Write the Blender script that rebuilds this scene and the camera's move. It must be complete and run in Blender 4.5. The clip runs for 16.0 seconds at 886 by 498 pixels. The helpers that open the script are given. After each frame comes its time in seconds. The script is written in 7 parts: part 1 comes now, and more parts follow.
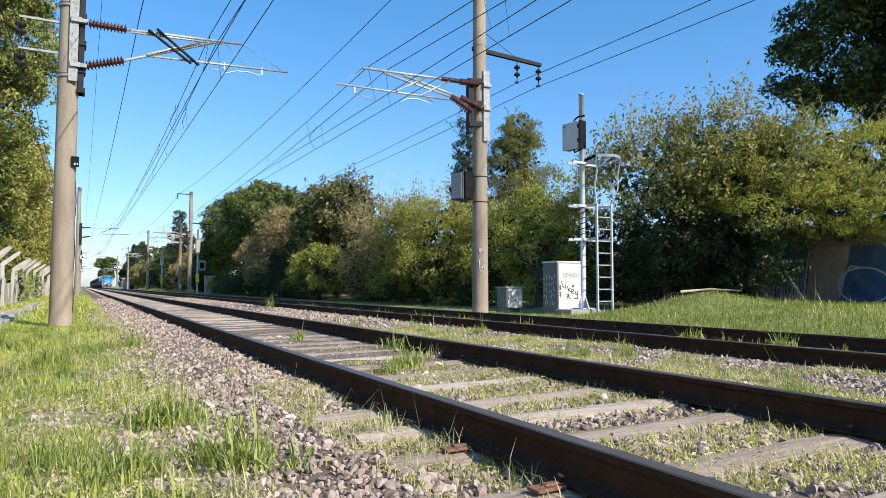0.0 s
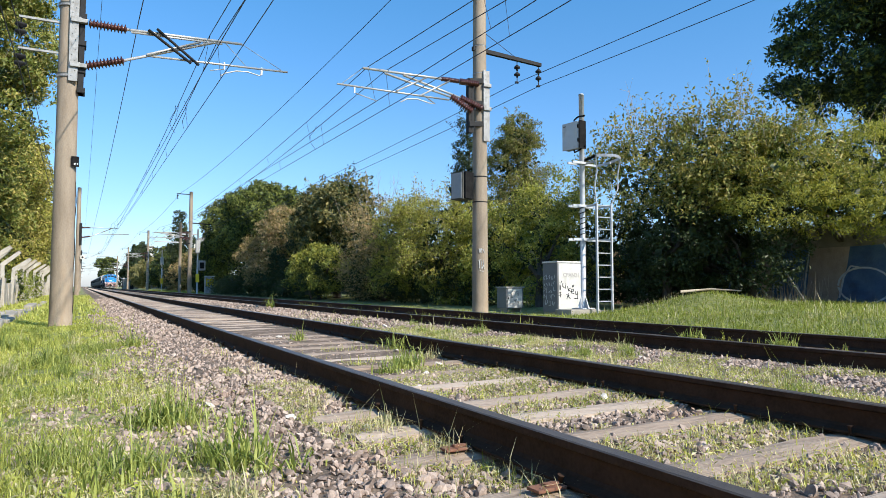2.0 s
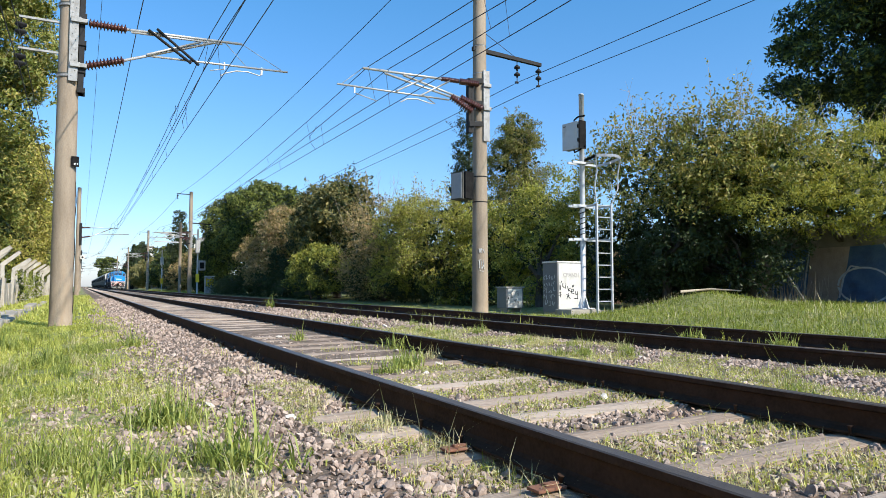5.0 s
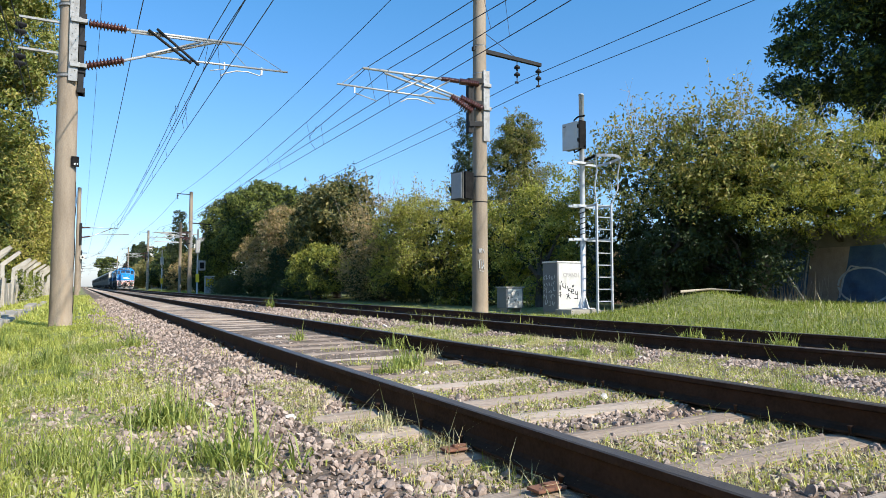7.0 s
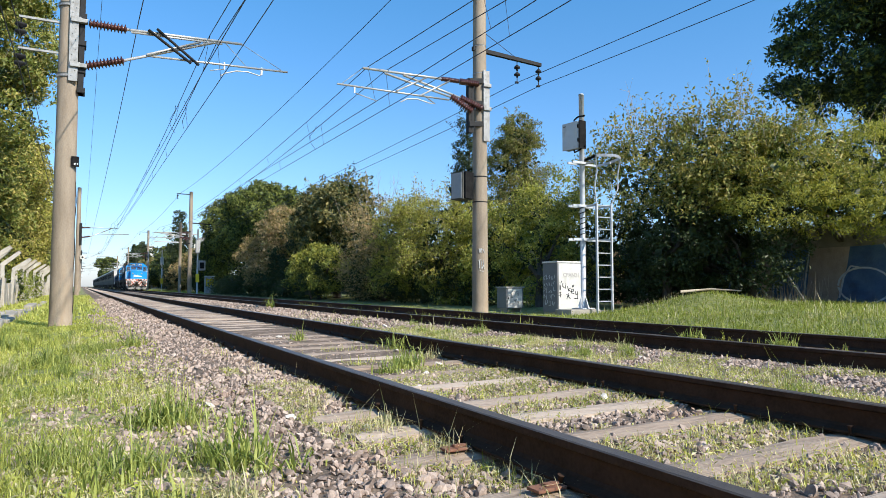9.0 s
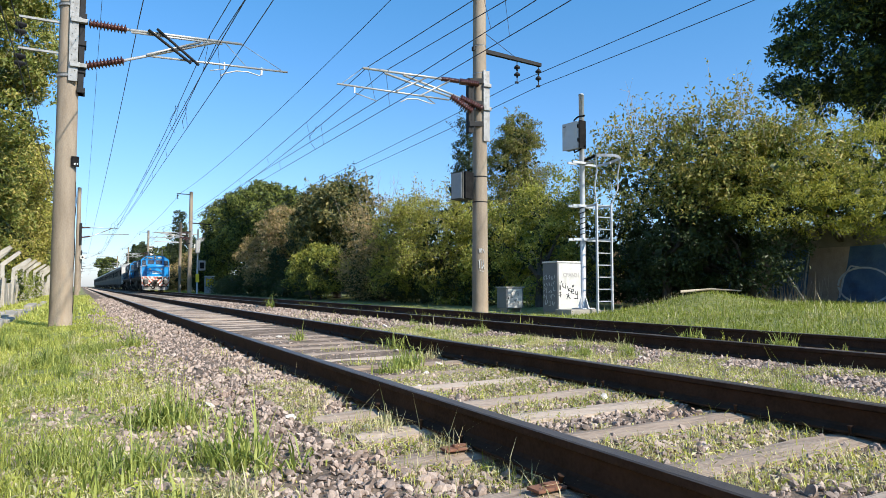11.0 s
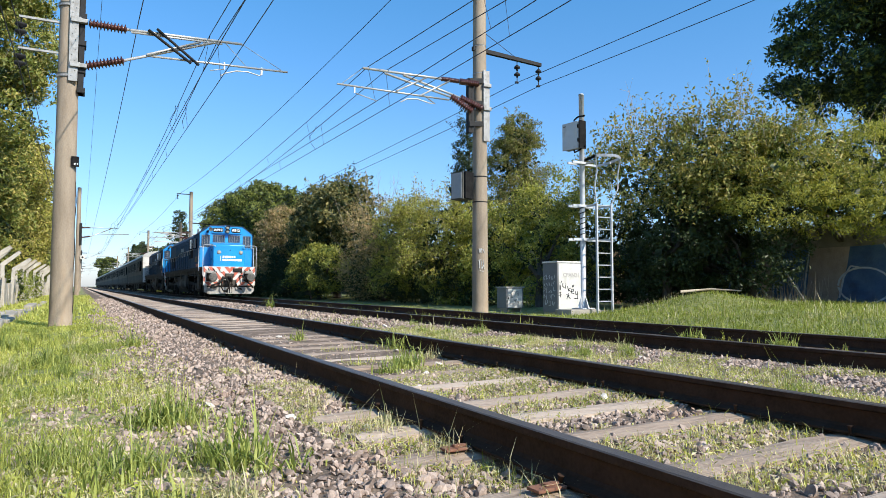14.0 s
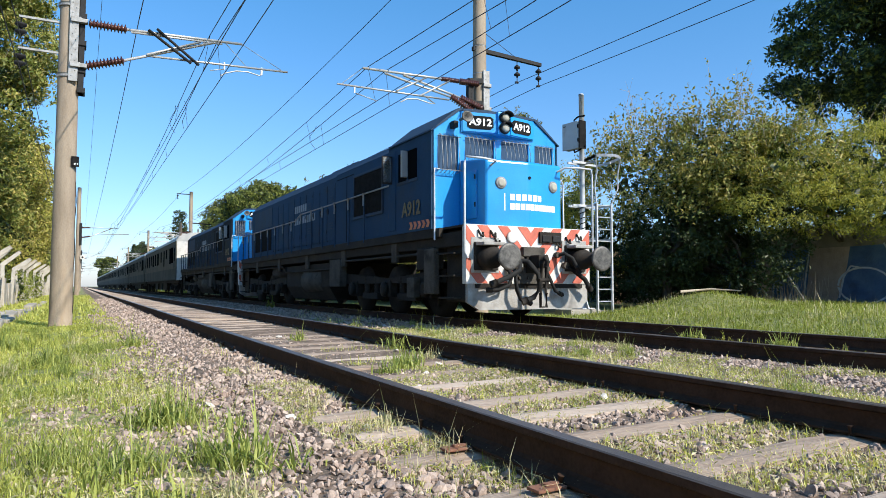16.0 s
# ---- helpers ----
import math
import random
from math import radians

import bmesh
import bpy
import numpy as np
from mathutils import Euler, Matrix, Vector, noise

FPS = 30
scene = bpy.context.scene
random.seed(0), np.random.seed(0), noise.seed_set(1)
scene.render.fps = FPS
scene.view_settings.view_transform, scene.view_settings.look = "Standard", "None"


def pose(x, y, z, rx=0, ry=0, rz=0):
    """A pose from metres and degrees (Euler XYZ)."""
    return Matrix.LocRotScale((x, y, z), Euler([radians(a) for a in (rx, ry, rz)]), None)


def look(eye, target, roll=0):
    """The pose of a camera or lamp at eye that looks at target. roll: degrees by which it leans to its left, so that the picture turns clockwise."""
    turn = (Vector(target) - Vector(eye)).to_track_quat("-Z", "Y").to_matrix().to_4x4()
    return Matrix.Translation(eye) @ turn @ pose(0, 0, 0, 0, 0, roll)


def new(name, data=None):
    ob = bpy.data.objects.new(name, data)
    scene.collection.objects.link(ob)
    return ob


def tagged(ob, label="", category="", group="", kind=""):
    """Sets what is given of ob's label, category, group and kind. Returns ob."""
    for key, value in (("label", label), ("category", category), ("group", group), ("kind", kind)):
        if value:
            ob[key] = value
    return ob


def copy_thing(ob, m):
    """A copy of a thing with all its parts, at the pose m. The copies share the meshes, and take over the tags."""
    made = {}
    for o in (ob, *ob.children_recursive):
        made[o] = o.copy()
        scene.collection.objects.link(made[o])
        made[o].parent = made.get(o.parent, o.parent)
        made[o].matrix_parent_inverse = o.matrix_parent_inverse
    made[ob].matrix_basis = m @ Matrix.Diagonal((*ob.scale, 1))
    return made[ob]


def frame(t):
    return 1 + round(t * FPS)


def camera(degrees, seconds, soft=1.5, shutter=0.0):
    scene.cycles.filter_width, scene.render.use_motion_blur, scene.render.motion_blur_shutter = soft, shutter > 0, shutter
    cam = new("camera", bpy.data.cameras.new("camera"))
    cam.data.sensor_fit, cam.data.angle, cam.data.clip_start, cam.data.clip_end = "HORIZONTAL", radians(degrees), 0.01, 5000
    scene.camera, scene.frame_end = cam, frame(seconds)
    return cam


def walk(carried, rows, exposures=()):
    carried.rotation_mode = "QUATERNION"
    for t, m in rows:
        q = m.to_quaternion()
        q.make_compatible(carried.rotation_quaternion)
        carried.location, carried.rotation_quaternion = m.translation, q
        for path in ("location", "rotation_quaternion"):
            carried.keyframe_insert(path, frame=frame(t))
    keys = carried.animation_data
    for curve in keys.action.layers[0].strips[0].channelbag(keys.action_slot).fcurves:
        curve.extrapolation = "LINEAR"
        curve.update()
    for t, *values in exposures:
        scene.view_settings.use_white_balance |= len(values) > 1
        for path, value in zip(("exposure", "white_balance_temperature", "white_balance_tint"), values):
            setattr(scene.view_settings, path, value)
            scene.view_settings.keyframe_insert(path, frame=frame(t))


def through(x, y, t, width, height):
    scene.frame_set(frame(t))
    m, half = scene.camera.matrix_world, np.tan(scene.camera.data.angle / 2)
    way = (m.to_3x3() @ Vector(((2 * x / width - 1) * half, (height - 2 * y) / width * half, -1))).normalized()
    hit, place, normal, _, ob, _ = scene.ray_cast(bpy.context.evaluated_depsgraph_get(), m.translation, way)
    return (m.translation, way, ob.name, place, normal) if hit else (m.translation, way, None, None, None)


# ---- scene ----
# ---- camera: standing still beside the track, low above the ballast ----
cam = camera(67.2, 16.0, soft=0.5)
EYE = (0.0, 0.0, 0.73)
AIM = (0.476, 0.8777, 0.73 + 0.05584)
walk(cam, [(0.0, look(EYE, AIM)), (16.0, look(EYE, AIM))])

# ---- world, sun, exposure ----
SUN_AZ, SUN_EL = radians(157), radians(37.5)   # clockwise from +Y; height
world = bpy.data.worlds.new("sky")
scene.world = world
world.use_nodes = True
sky = world.node_tree.nodes.new("ShaderNodeTexSky")
sky.sky_type = "NISHITA"
sky.sun_disc = False
sky.sun_elevation, sky.sun_rotation = SUN_EL, SUN_AZ
sky.air_density, sky.dust_density, sky.ozone_density = 1.0, 0.6, 6.0
world.node_tree.nodes["Background"].inputs[1].default_value = 0.130
tint = world.node_tree.nodes.new("ShaderNodeMix")
tint.data_type, tint.blend_type = "RGBA", "MULTIPLY"
tint.inputs[0].default_value = 1.0
height = world.node_tree.nodes.new("ShaderNodeSeparateXYZ")
world.node_tree.links.new(world.node_tree.nodes.new("ShaderNodeTexCoord").outputs["Generated"], height.inputs[0])
air = world.node_tree.nodes.new("ShaderNodeMix")   # whiter haze low down, purer blue overhead
air.data_type, air.inputs[6].default_value, air.inputs[7].default_value = "RGBA", (0.98, 0.93, 1.04, 1), (0.56, 1.16, 1.27, 1)
rise = world.node_tree.nodes.new("ShaderNodeMapRange")
rise.inputs[2].default_value = 0.5
world.node_tree.links.new(height.outputs[2], rise.inputs[0])
world.node_tree.links.new(rise.outputs[0], air.inputs[0])
world.node_tree.links.new(air.outputs[2], tint.inputs[7])
world.node_tree.links.new(sky.outputs[0], tint.inputs[6])
world.node_tree.links.new(tint.outputs[2], world.node_tree.nodes["Background"].inputs[0])
sun = new("sun", bpy.data.lights.new("sun", "SUN"))
sun.data.energy, sun.data.angle, sun.data.color = 5.0, radians(0.53), (1.0, 0.92, 0.79)
to_sun = Vector((math.sin(SUN_AZ) * math.cos(SUN_EL), math.cos(SUN_AZ) * math.cos(SUN_EL), math.sin(SUN_EL)))
sun.matrix_world = look((20, -40, 40), Vector((20, -40, 40)) - to_sun)
scene.view_settings.exposure = 0.52


# ---- materials ----
def node(nt, kind, **inputs):
    n = nt.nodes.new("ShaderNode" + kind)
    for k, v in inputs.items():
        n.inputs[k.replace("_", " ")].default_value = v
    return n


def blend(nt, fac, a, b, mode="MIX"):
    n = nt.nodes.new("ShaderNodeMix")
    n.data_type, n.blend_type = "RGBA", mode
    for sock, val in ((n.inputs[0], fac), (n.inputs[6], a), (n.inputs[7], b)):
        if hasattr(val, "is_output"):
            nt.links.new(val, sock)
        elif isinstance(val, (int, float)):
            sock.default_value = val
        else:
            sock.default_value = (*val, 1)
    return n.outputs[2]


def ramp(nt, src, lo, hi):
    n = nt.nodes.new("ShaderNodeMapRange")
    n.inputs[1].default_value, n.inputs[2].default_value = lo, hi
    n.interpolation_type = "SMOOTHSTEP"
    nt.links.new(src, n.inputs[0])
    return n.outputs[0]


def surf(name, a, b, scale=3.0, rough=0.7, metal=0.0, bump=0.25, fine=40.0, dirt=None, dirt_scale=0.7, dirt_amt=0.5,
         rnd="", stretch=(1, 1, 1), coat=0.0, spec=0.5, through=0.0, depth=0.01):
    """Two colours mixed by coarse and fine noise, a stain colour at a larger scale, relief from the fine noise;
    rnd: 'island' or 'object' shifts the mix piece by piece; through: share of light let through (leaves)."""
    m = bpy.data.materials.new(name)
    m.use_nodes = True
    nt = m.node_tree
    bsdf = nt.nodes["Principled BSDF"]
    tc = nt.nodes.new("ShaderNodeTexCoord")
    mp = nt.nodes.new("ShaderNodeMapping")
    mp.inputs[3].default_value = stretch
    nt.links.new(tc.outputs["Object"], mp.inputs[0])
    n1, n2 = node(nt, "TexNoise", Scale=scale, Detail=5.0, Roughness=0.6), node(nt, "TexNoise", Scale=fine, Detail=3.0)
    for n in (n1, n2):
        nt.links.new(mp.outputs[0], n.inputs[0])
    mixed = nt.nodes.new("ShaderNodeMath")
    mixed.operation = "MULTIPLY_ADD"
    nt.links.new(n2.outputs[0], mixed.inputs[0])
    mixed.inputs[1].default_value = 0.5
    nt.links.new(n1.outputs[0], mixed.inputs[2])
    fac = ramp(nt, mixed.outputs[0], 0.45, 1.05)
    if rnd:
        if rnd == "island":
            r = nt.nodes.new("ShaderNodeNewGeometry").outputs["Random Per Island"]
        else:
            r = nt.nodes.new("ShaderNodeObjectInfo").outputs["Random"]
        add = nt.nodes.new("ShaderNodeMath")
        add.operation = "MULTIPLY_ADD"
        add.use_clamp = True
        nt.links.new(r, add.inputs[0])
        add.inputs[1].default_value = 0.75
        sc = nt.nodes.new("ShaderNodeMath")
        sc.operation = "MULTIPLY_ADD"
        nt.links.new(fac, sc.inputs[0])
        sc.inputs[1].default_value, sc.inputs[2].default_value = 0.6, -0.15
        nt.links.new(sc.outputs[0], add.inputs[2])
        fac = add.outputs[0]
    col = blend(nt, fac, a, b)
    if dirt:
        n3 = node(nt, "TexNoise", Scale=dirt_scale, Detail=6.0, Roughness=0.65)
        nt.links.new(mp.outputs[0], n3.inputs[0])
        d = nt.nodes.new("ShaderNodeMath")
        d.operation = "MULTIPLY"
        nt.links.new(ramp(nt, n3.outputs[0], 0.48, 0.72), d.inputs[0])
        d.inputs[1].default_value = dirt_amt
        col = blend(nt, d.outputs[0], col, dirt)
    nt.links.new(col, bsdf.inputs["Base Color"])
    bsdf.inputs["Metallic"].default_value = metal
    bsdf.inputs["Coat Weight"].default_value = coat
    bsdf.inputs["Specular IOR Level"].default_value = spec
    rr = nt.nodes.new("ShaderNodeMapRange")
    rr.inputs[3].default_value, rr.inputs[4].default_value = max(0.05, rough - 0.12), min(1, rough + 0.12)
    nt.links.new(n1.outputs[0], rr.inputs[0])
    nt.links.new(rr.outputs[0], bsdf.inputs["Roughness"])
    if bump:
        bp = node(nt, "Bump", Strength=bump, Distance=depth)
        nt.links.new(mixed.outputs[0], bp.inputs["Height"])
        nt.links.new(bp.outputs[0], bsdf.inputs["Normal"])
    if through:
        tr = nt.nodes.new("ShaderNodeBsdfTranslucent")
        nt.links.new(blend(nt, 1.0, col, (1.0, 1.0, 0.45), "MULTIPLY"), tr.inputs[0])
        mix = nt.nodes.new("ShaderNodeMixShader")
        mix.inputs[0].default_value = through
        nt.links.new(bsdf.outputs[0], mix.inputs[1])
        nt.links.new(tr.outputs[0], mix.inputs[2])
        nt.links.new(mix.outputs[0], nt.nodes["Material Output"].inputs[0])
    return m


def leafmat(name, a, b, through=0.3, rough=0.5):
    a, b = [(c[0] * 1.08, c[1], c[2] * 1.1) for c in (a, b)]
    return surf(name, a, b, scale=0.8, fine=6.0, rough=rough, bump=0.0, rnd="island", through=through, spec=0.4)


M = {}
M["ballast"] = surf("ballast_stone", (0.15, 0.112, 0.093), (0.50, 0.395, 0.335), 9, 0.9, fine=120, rnd="island", dirt=(0.20, 0.11, 0.07), dirt_scale=1.2, dirt_amt=0.5)
M["pale_stone"] = surf("pale_stone", (0.46, 0.42, 0.375), (0.66, 0.62, 0.575), 20, 0.85, fine=150, rnd="island")
M["wood"] = surf("weathered_sleeper_wood", (0.24, 0.175, 0.13), (0.52, 0.42, 0.34), 2.5, 0.85, bump=0.8, fine=14, stretch=(1, 9, 9), rnd="object",
                 dirt=(0.10, 0.07, 0.05), dirt_scale=1.5, dirt_amt=0.7, depth=0.012)
M["rail"] = surf("rusty_rail_steel", (0.032, 0.019, 0.013), (0.070, 0.041, 0.029), 6, 0.85, bump=0.3, fine=60, dirt=(0.065, 0.035, 0.022), dirt_scale=4, spec=0.12)
M["rail_head"] = surf("worn_rail_head", (0.075, 0.058, 0.048), (0.15, 0.12, 0.10), 8, 0.42, metal=0.4, bump=0.1, stretch=(20, 1, 1), fine=30)
M["rust"] = surf("rusty_clip_iron", (0.13, 0.062, 0.04), (0.24, 0.11, 0.07), 20, 0.85, fine=120, dirt=(0.10, 0.06, 0.04), dirt_scale=15)
M["concrete_pole"] = surf("spun_concrete", (0.19, 0.147, 0.108), (0.36, 0.295, 0.225), 1.2, 0.85, fine=60, stretch=(3, 3, 0.5), dirt=(0.28, 0.20, 0.13), dirt_scale=0.8, dirt_amt=0.75)
M["concrete"] = surf("old_concrete", (0.25, 0.225, 0.19), (0.40, 0.37, 0.32), 3, 0.9, fine=70, dirt=(0.17, 0.15, 0.12), dirt_scale=1.5, dirt_amt=0.7)
M["white_concrete"] = surf("whitewashed_concrete", (0.30, 0.265, 0.22), (0.47, 0.435, 0.38), 3, 0.9, fine=50, dirt=(0.17, 0.15, 0.11), dirt_scale=1.2, dirt_amt=0.8)
M["galv"] = surf("galvanised_steel", (0.39, 0.405, 0.43), (0.52, 0.535, 0.56), 12, 0.5, metal=0.15, bump=0.1, fine=60)
M["galv_old"] = surf("weathered_galvanised_steel", (0.19, 0.19, 0.19), (0.33, 0.33, 0.33), 9, 0.55, metal=0.4, bump=0.1, fine=50, dirt=(0.10, 0.085, 0.07), dirt_scale=5)
M["alu"] = surf("dull_aluminium_tube", (0.40, 0.39, 0.37), (0.52, 0.51, 0.49), 10, 0.45, metal=0.5, bump=0.05)
M["dark_steel"] = surf("dark_painted_steel", (0.010, 0.010, 0.011), (0.026, 0.026, 0.028), 8, 0.65, bump=0.15, spec=0.2)
M["insulator"] = surf("brown_glazed_porcelain", (0.045, 0.012, 0.008), (0.075, 0.022, 0.014), 10, 0.3, bump=0.0, coat=0.4)
M["wire"] = surf("dark_copper_wire", (0.03, 0.032, 0.04), (0.06, 0.06, 0.07), 5, 0.6, metal=0.3, bump=0.0)
M["grey_paint"] = surf("light_grey_paint", (0.27, 0.27, 0.27), (0.35, 0.35, 0.35), 2, 0.55, bump=0.08, dirt=(0.20, 0.19, 0.17), dirt_scale=2, dirt_amt=0.5)
M["white_paint"] = surf("dirty_white_paint", (0.50, 0.50, 0.49), (0.62, 0.62, 0.61), 2, 0.5, bump=0.08, dirt=(0.28, 0.26, 0.23), dirt_scale=2.5, dirt_amt=0.55)
# Cabinet housings: grey lowered to hold the shade of their side faces, plus dirt.
M["housing_shade_grey"] = surf("weathered_shade_grey_steel", (0.13, 0.13, 0.135), (0.19, 0.19, 0.195), 2, 0.6, bump=0.08, dirt=(0.09, 0.085, 0.08), dirt_scale=2, dirt_amt=0.5)
M["black"] = surf("black_paint", (0.010, 0.010, 0.011), (0.022, 0.022, 0.022), 6, 0.8, bump=0.1, spec=0.02)
M["scrawl_black"] = surf("black_spray_paint", (0.02, 0.02, 0.025), (0.05, 0.05, 0.055), 10, 0.8, bump=0.0)
M["scrawl_white"] = surf("white_spray_paint", (0.55, 0.55, 0.55), (0.70, 0.70, 0.70), 10, 0.8, bump=0.0)
M["scrawl_grey"] = surf("grey_spray_paint", (0.30, 0.29, 0.29), (0.40, 0.39, 0.39), 10, 0.8, bump=0.0)
M["scrawl_yellow"] = surf("yellow_spray_paint", (0.75, 0.52, 0.02), (0.85, 0.65, 0.04), 10, 0.8, bump=0.0)
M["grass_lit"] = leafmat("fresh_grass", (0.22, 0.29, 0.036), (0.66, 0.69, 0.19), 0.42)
M["grass_tuft"] = leafmat("tuft_grass", (0.11, 0.18, 0.03), (0.46, 0.52, 0.14), 0.38)
M["grass_dry"] = leafmat("half_dry_grass", (0.26, 0.29, 0.11), (0.72, 0.68, 0.42), 0.35)
M["grass_far"] = leafmat("bank_grass", (0.11, 0.17, 0.022), (0.35, 0.40, 0.085), 0.35)
M["leaf_green"] = leafmat("green_leaves", (0.07, 0.11, 0.016), (0.27, 0.31, 0.065))
M["leaf_bright"] = leafmat("yellow_green_leaves", (0.20, 0.24, 0.03), (0.60, 0.60, 0.15), 0.48)
# Dark leaves; also serve as painted shade inside and under the crowns.
M["leaf_dark"] = leafmat("dark_and_shade_leaves", (0.015, 0.032, 0.009), (0.05, 0.075, 0.018), 0.2)
M["leaf_olive"] = leafmat("olive_leaves", (0.09, 0.10, 0.025), (0.34, 0.31, 0.11))
M["leaf_brown"] = leafmat("browning_leaves", (0.19, 0.15, 0.06), (0.52, 0.40, 0.20))
M["leaf_broad"] = leafmat("broad_autumn_leaves", (0.09, 0.11, 0.02), (0.46, 0.41, 0.11))
M["bark"] = surf("grey_brown_bark", (0.045, 0.035, 0.027), (0.12, 0.097, 0.075), 6, 0.95, bump=0.7, fine=30, stretch=(1, 1, 0.3))
M["twig"] = surf("bare_pale_twigs", (0.25, 0.20, 0.15), (0.42, 0.36, 0.29), 6, 0.9, bump=0.0)
M["plaster_wall"] = surf("old_painted_wall", (0.20, 0.17, 0.15), (0.32, 0.28, 0.24), 2.5, 0.9, fine=40, dirt=(0.07, 0.06, 0.05), dirt_scale=0.9, dirt_amt=0.7)
M["mural_blue"] = surf("faded_blue_mural_paint", (0.045, 0.095, 0.21), (0.10, 0.17, 0.30), 2.5, 0.85, fine=40, dirt=(0.04, 0.04, 0.05), dirt_scale=1.5)
M["mural_pink"] = surf("faded_pink_mural_paint", (0.36, 0.27, 0.22), (0.50, 0.39, 0.33), 2.5, 0.85, fine=40, dirt=(0.12, 0.10, 0.09), dirt_scale=1.5)
M["mural_line"] = surf("pale_mural_outline", (0.48, 0.50, 0.54), (0.60, 0.62, 0.66), 6, 0.85, bump=0.0)
M["brick_red"] = surf("broken_red_masonry", (0.32, 0.17, 0.12), (0.5, 0.36, 0.28), 5, 0.9, fine=40)
M["house_wall"] = surf("pale_house_plaster", (0.55, 0.52, 0.47), (0.68, 0.65, 0.60), 1, 0.9)
M["roof_tile"] = surf("grey_roof", (0.20, 0.19, 0.19), (0.33, 0.32, 0.31), 2, 0.8)
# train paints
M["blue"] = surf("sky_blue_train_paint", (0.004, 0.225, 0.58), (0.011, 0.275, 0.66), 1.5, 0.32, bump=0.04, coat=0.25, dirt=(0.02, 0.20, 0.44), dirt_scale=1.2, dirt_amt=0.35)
# Sides: the same blue with their shade put into the colour, plus grime.
M["blue_shaded_side"] = surf("shaded_grimy_blue_paint", (0.014, 0.043, 0.090), (0.023, 0.062, 0.125), 1.2, 0.68, spec=0.08, bump=0.05, dirt=(0.035, 0.05, 0.07), dirt_scale=1.0, dirt_amt=0.6)
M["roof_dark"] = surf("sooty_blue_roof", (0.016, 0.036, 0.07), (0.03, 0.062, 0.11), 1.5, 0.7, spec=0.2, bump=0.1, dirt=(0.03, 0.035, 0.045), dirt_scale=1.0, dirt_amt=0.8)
M["train_white"] = surf("train_white_paint", (0.50, 0.49, 0.47), (0.62, 0.61, 0.59), 3, 0.5, bump=0.05, dirt=(0.30, 0.26, 0.23), dirt_scale=3, dirt_amt=0.6)
M["train_red"] = surf("faded_red_stripe_paint", (0.42, 0.085, 0.05), (0.52, 0.14, 0.09), 4, 0.55, bump=0.05, dirt=(0.20, 0.07, 0.05), dirt_scale=3, dirt_amt=0.5)
M["train_orange"] = surf("faded_orange_chevrons", (0.45, 0.12, 0.05), (0.55, 0.18, 0.08), 4, 0.55, bump=0.0)
M["dusty"] = surf("dust_caked_steel", (0.045, 0.041, 0.036), (0.10, 0.09, 0.078), 3, 0.85, fine=40, dirt=(0.02, 0.018, 0.016), dirt_scale=2.5, dirt_amt=0.8, spec=0.15)
M["soot_side"] = surf("sooty_dark_train_paint", (0.013, 0.018, 0.027), (0.028, 0.038, 0.054), 1.2, 0.75, spec=0.08, bump=0.05, dirt=(0.045, 0.04, 0.035), dirt_scale=1.0, dirt_amt=0.5)
M["gold"] = surf("dull_gold_lettering", (0.10, 0.078, 0.036), (0.14, 0.11, 0.05), 6, 0.6, bump=0.0)
M["letters"] = surf("white_lettering", (0.74, 0.76, 0.78), (0.84, 0.85, 0.86), 6, 0.5, bump=0.0)
M["letters_dim"] = surf("dim_grey_lettering", (0.16, 0.21, 0.26), (0.23, 0.28, 0.33), 6, 0.6, bump=0.0)
M["underframe"] = surf("oily_black_underframe", (0.010, 0.009, 0.0085), (0.032, 0.027, 0.023), 3, 0.8, fine=40, dirt=(0.06, 0.048, 0.036), dirt_scale=2, dirt_amt=0.5, spec=0.2)
M["plough"] = surf("worn_grey_plough", (0.22, 0.21, 0.20), (0.38, 0.37, 0.35), 3, 0.65, fine=40, dirt=(0.12, 0.10, 0.08), dirt_scale=2.5, dirt_amt=0.7)
M["buffer_face"] = surf("greasy_buffer_steel", (0.035, 0.034, 0.032), (0.15, 0.14, 0.13), 7, 0.55, metal=0.3, fine=30)
M["rubber"] = surf("black_rubber_hose", (0.008, 0.008, 0.008), (0.02, 0.02, 0.02), 8, 0.75, spec=0.2, bump=0.1)
M["chrome"] = surf("lamp_reflector", (0.6, 0.6, 0.6), (0.75, 0.75, 0.72), 8, 0.2, metal=0.9, bump=0.0)
# Coach side colours include the side's shade; dust only varies them slightly.
M["coach_cream"] = surf("shaded_dusty_cream_paint", (0.105, 0.096, 0.080), (0.155, 0.142, 0.118), 1.2, 0.8, spec=0.04, bump=0.05, dirt=(0.13, 0.118, 0.10), dirt_scale=1.0, dirt_amt=0.6)
M["coach_grey"] = surf("shaded_dusty_grey_band", (0.062, 0.068, 0.062), (0.10, 0.105, 0.096), 1.2, 0.8, spec=0.04, bump=0.05, dirt=(0.13, 0.118, 0.10), dirt_scale=1.0, dirt_amt=0.6)
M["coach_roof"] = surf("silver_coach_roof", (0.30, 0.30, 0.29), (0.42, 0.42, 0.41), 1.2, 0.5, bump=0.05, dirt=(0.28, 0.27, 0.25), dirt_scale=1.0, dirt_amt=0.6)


def glassmat(name, tint, rough=0.06):
    m = bpy.data.materials.new(name)
    m.use_nodes = True
    b = m.node_tree.nodes["Principled BSDF"]
    b.inputs["Base Color"].default_value = (*tint, 1)
    b.inputs["Roughness"].default_value = rough
    b.inputs["Specular IOR Level"].default_value = 0.0
    return m


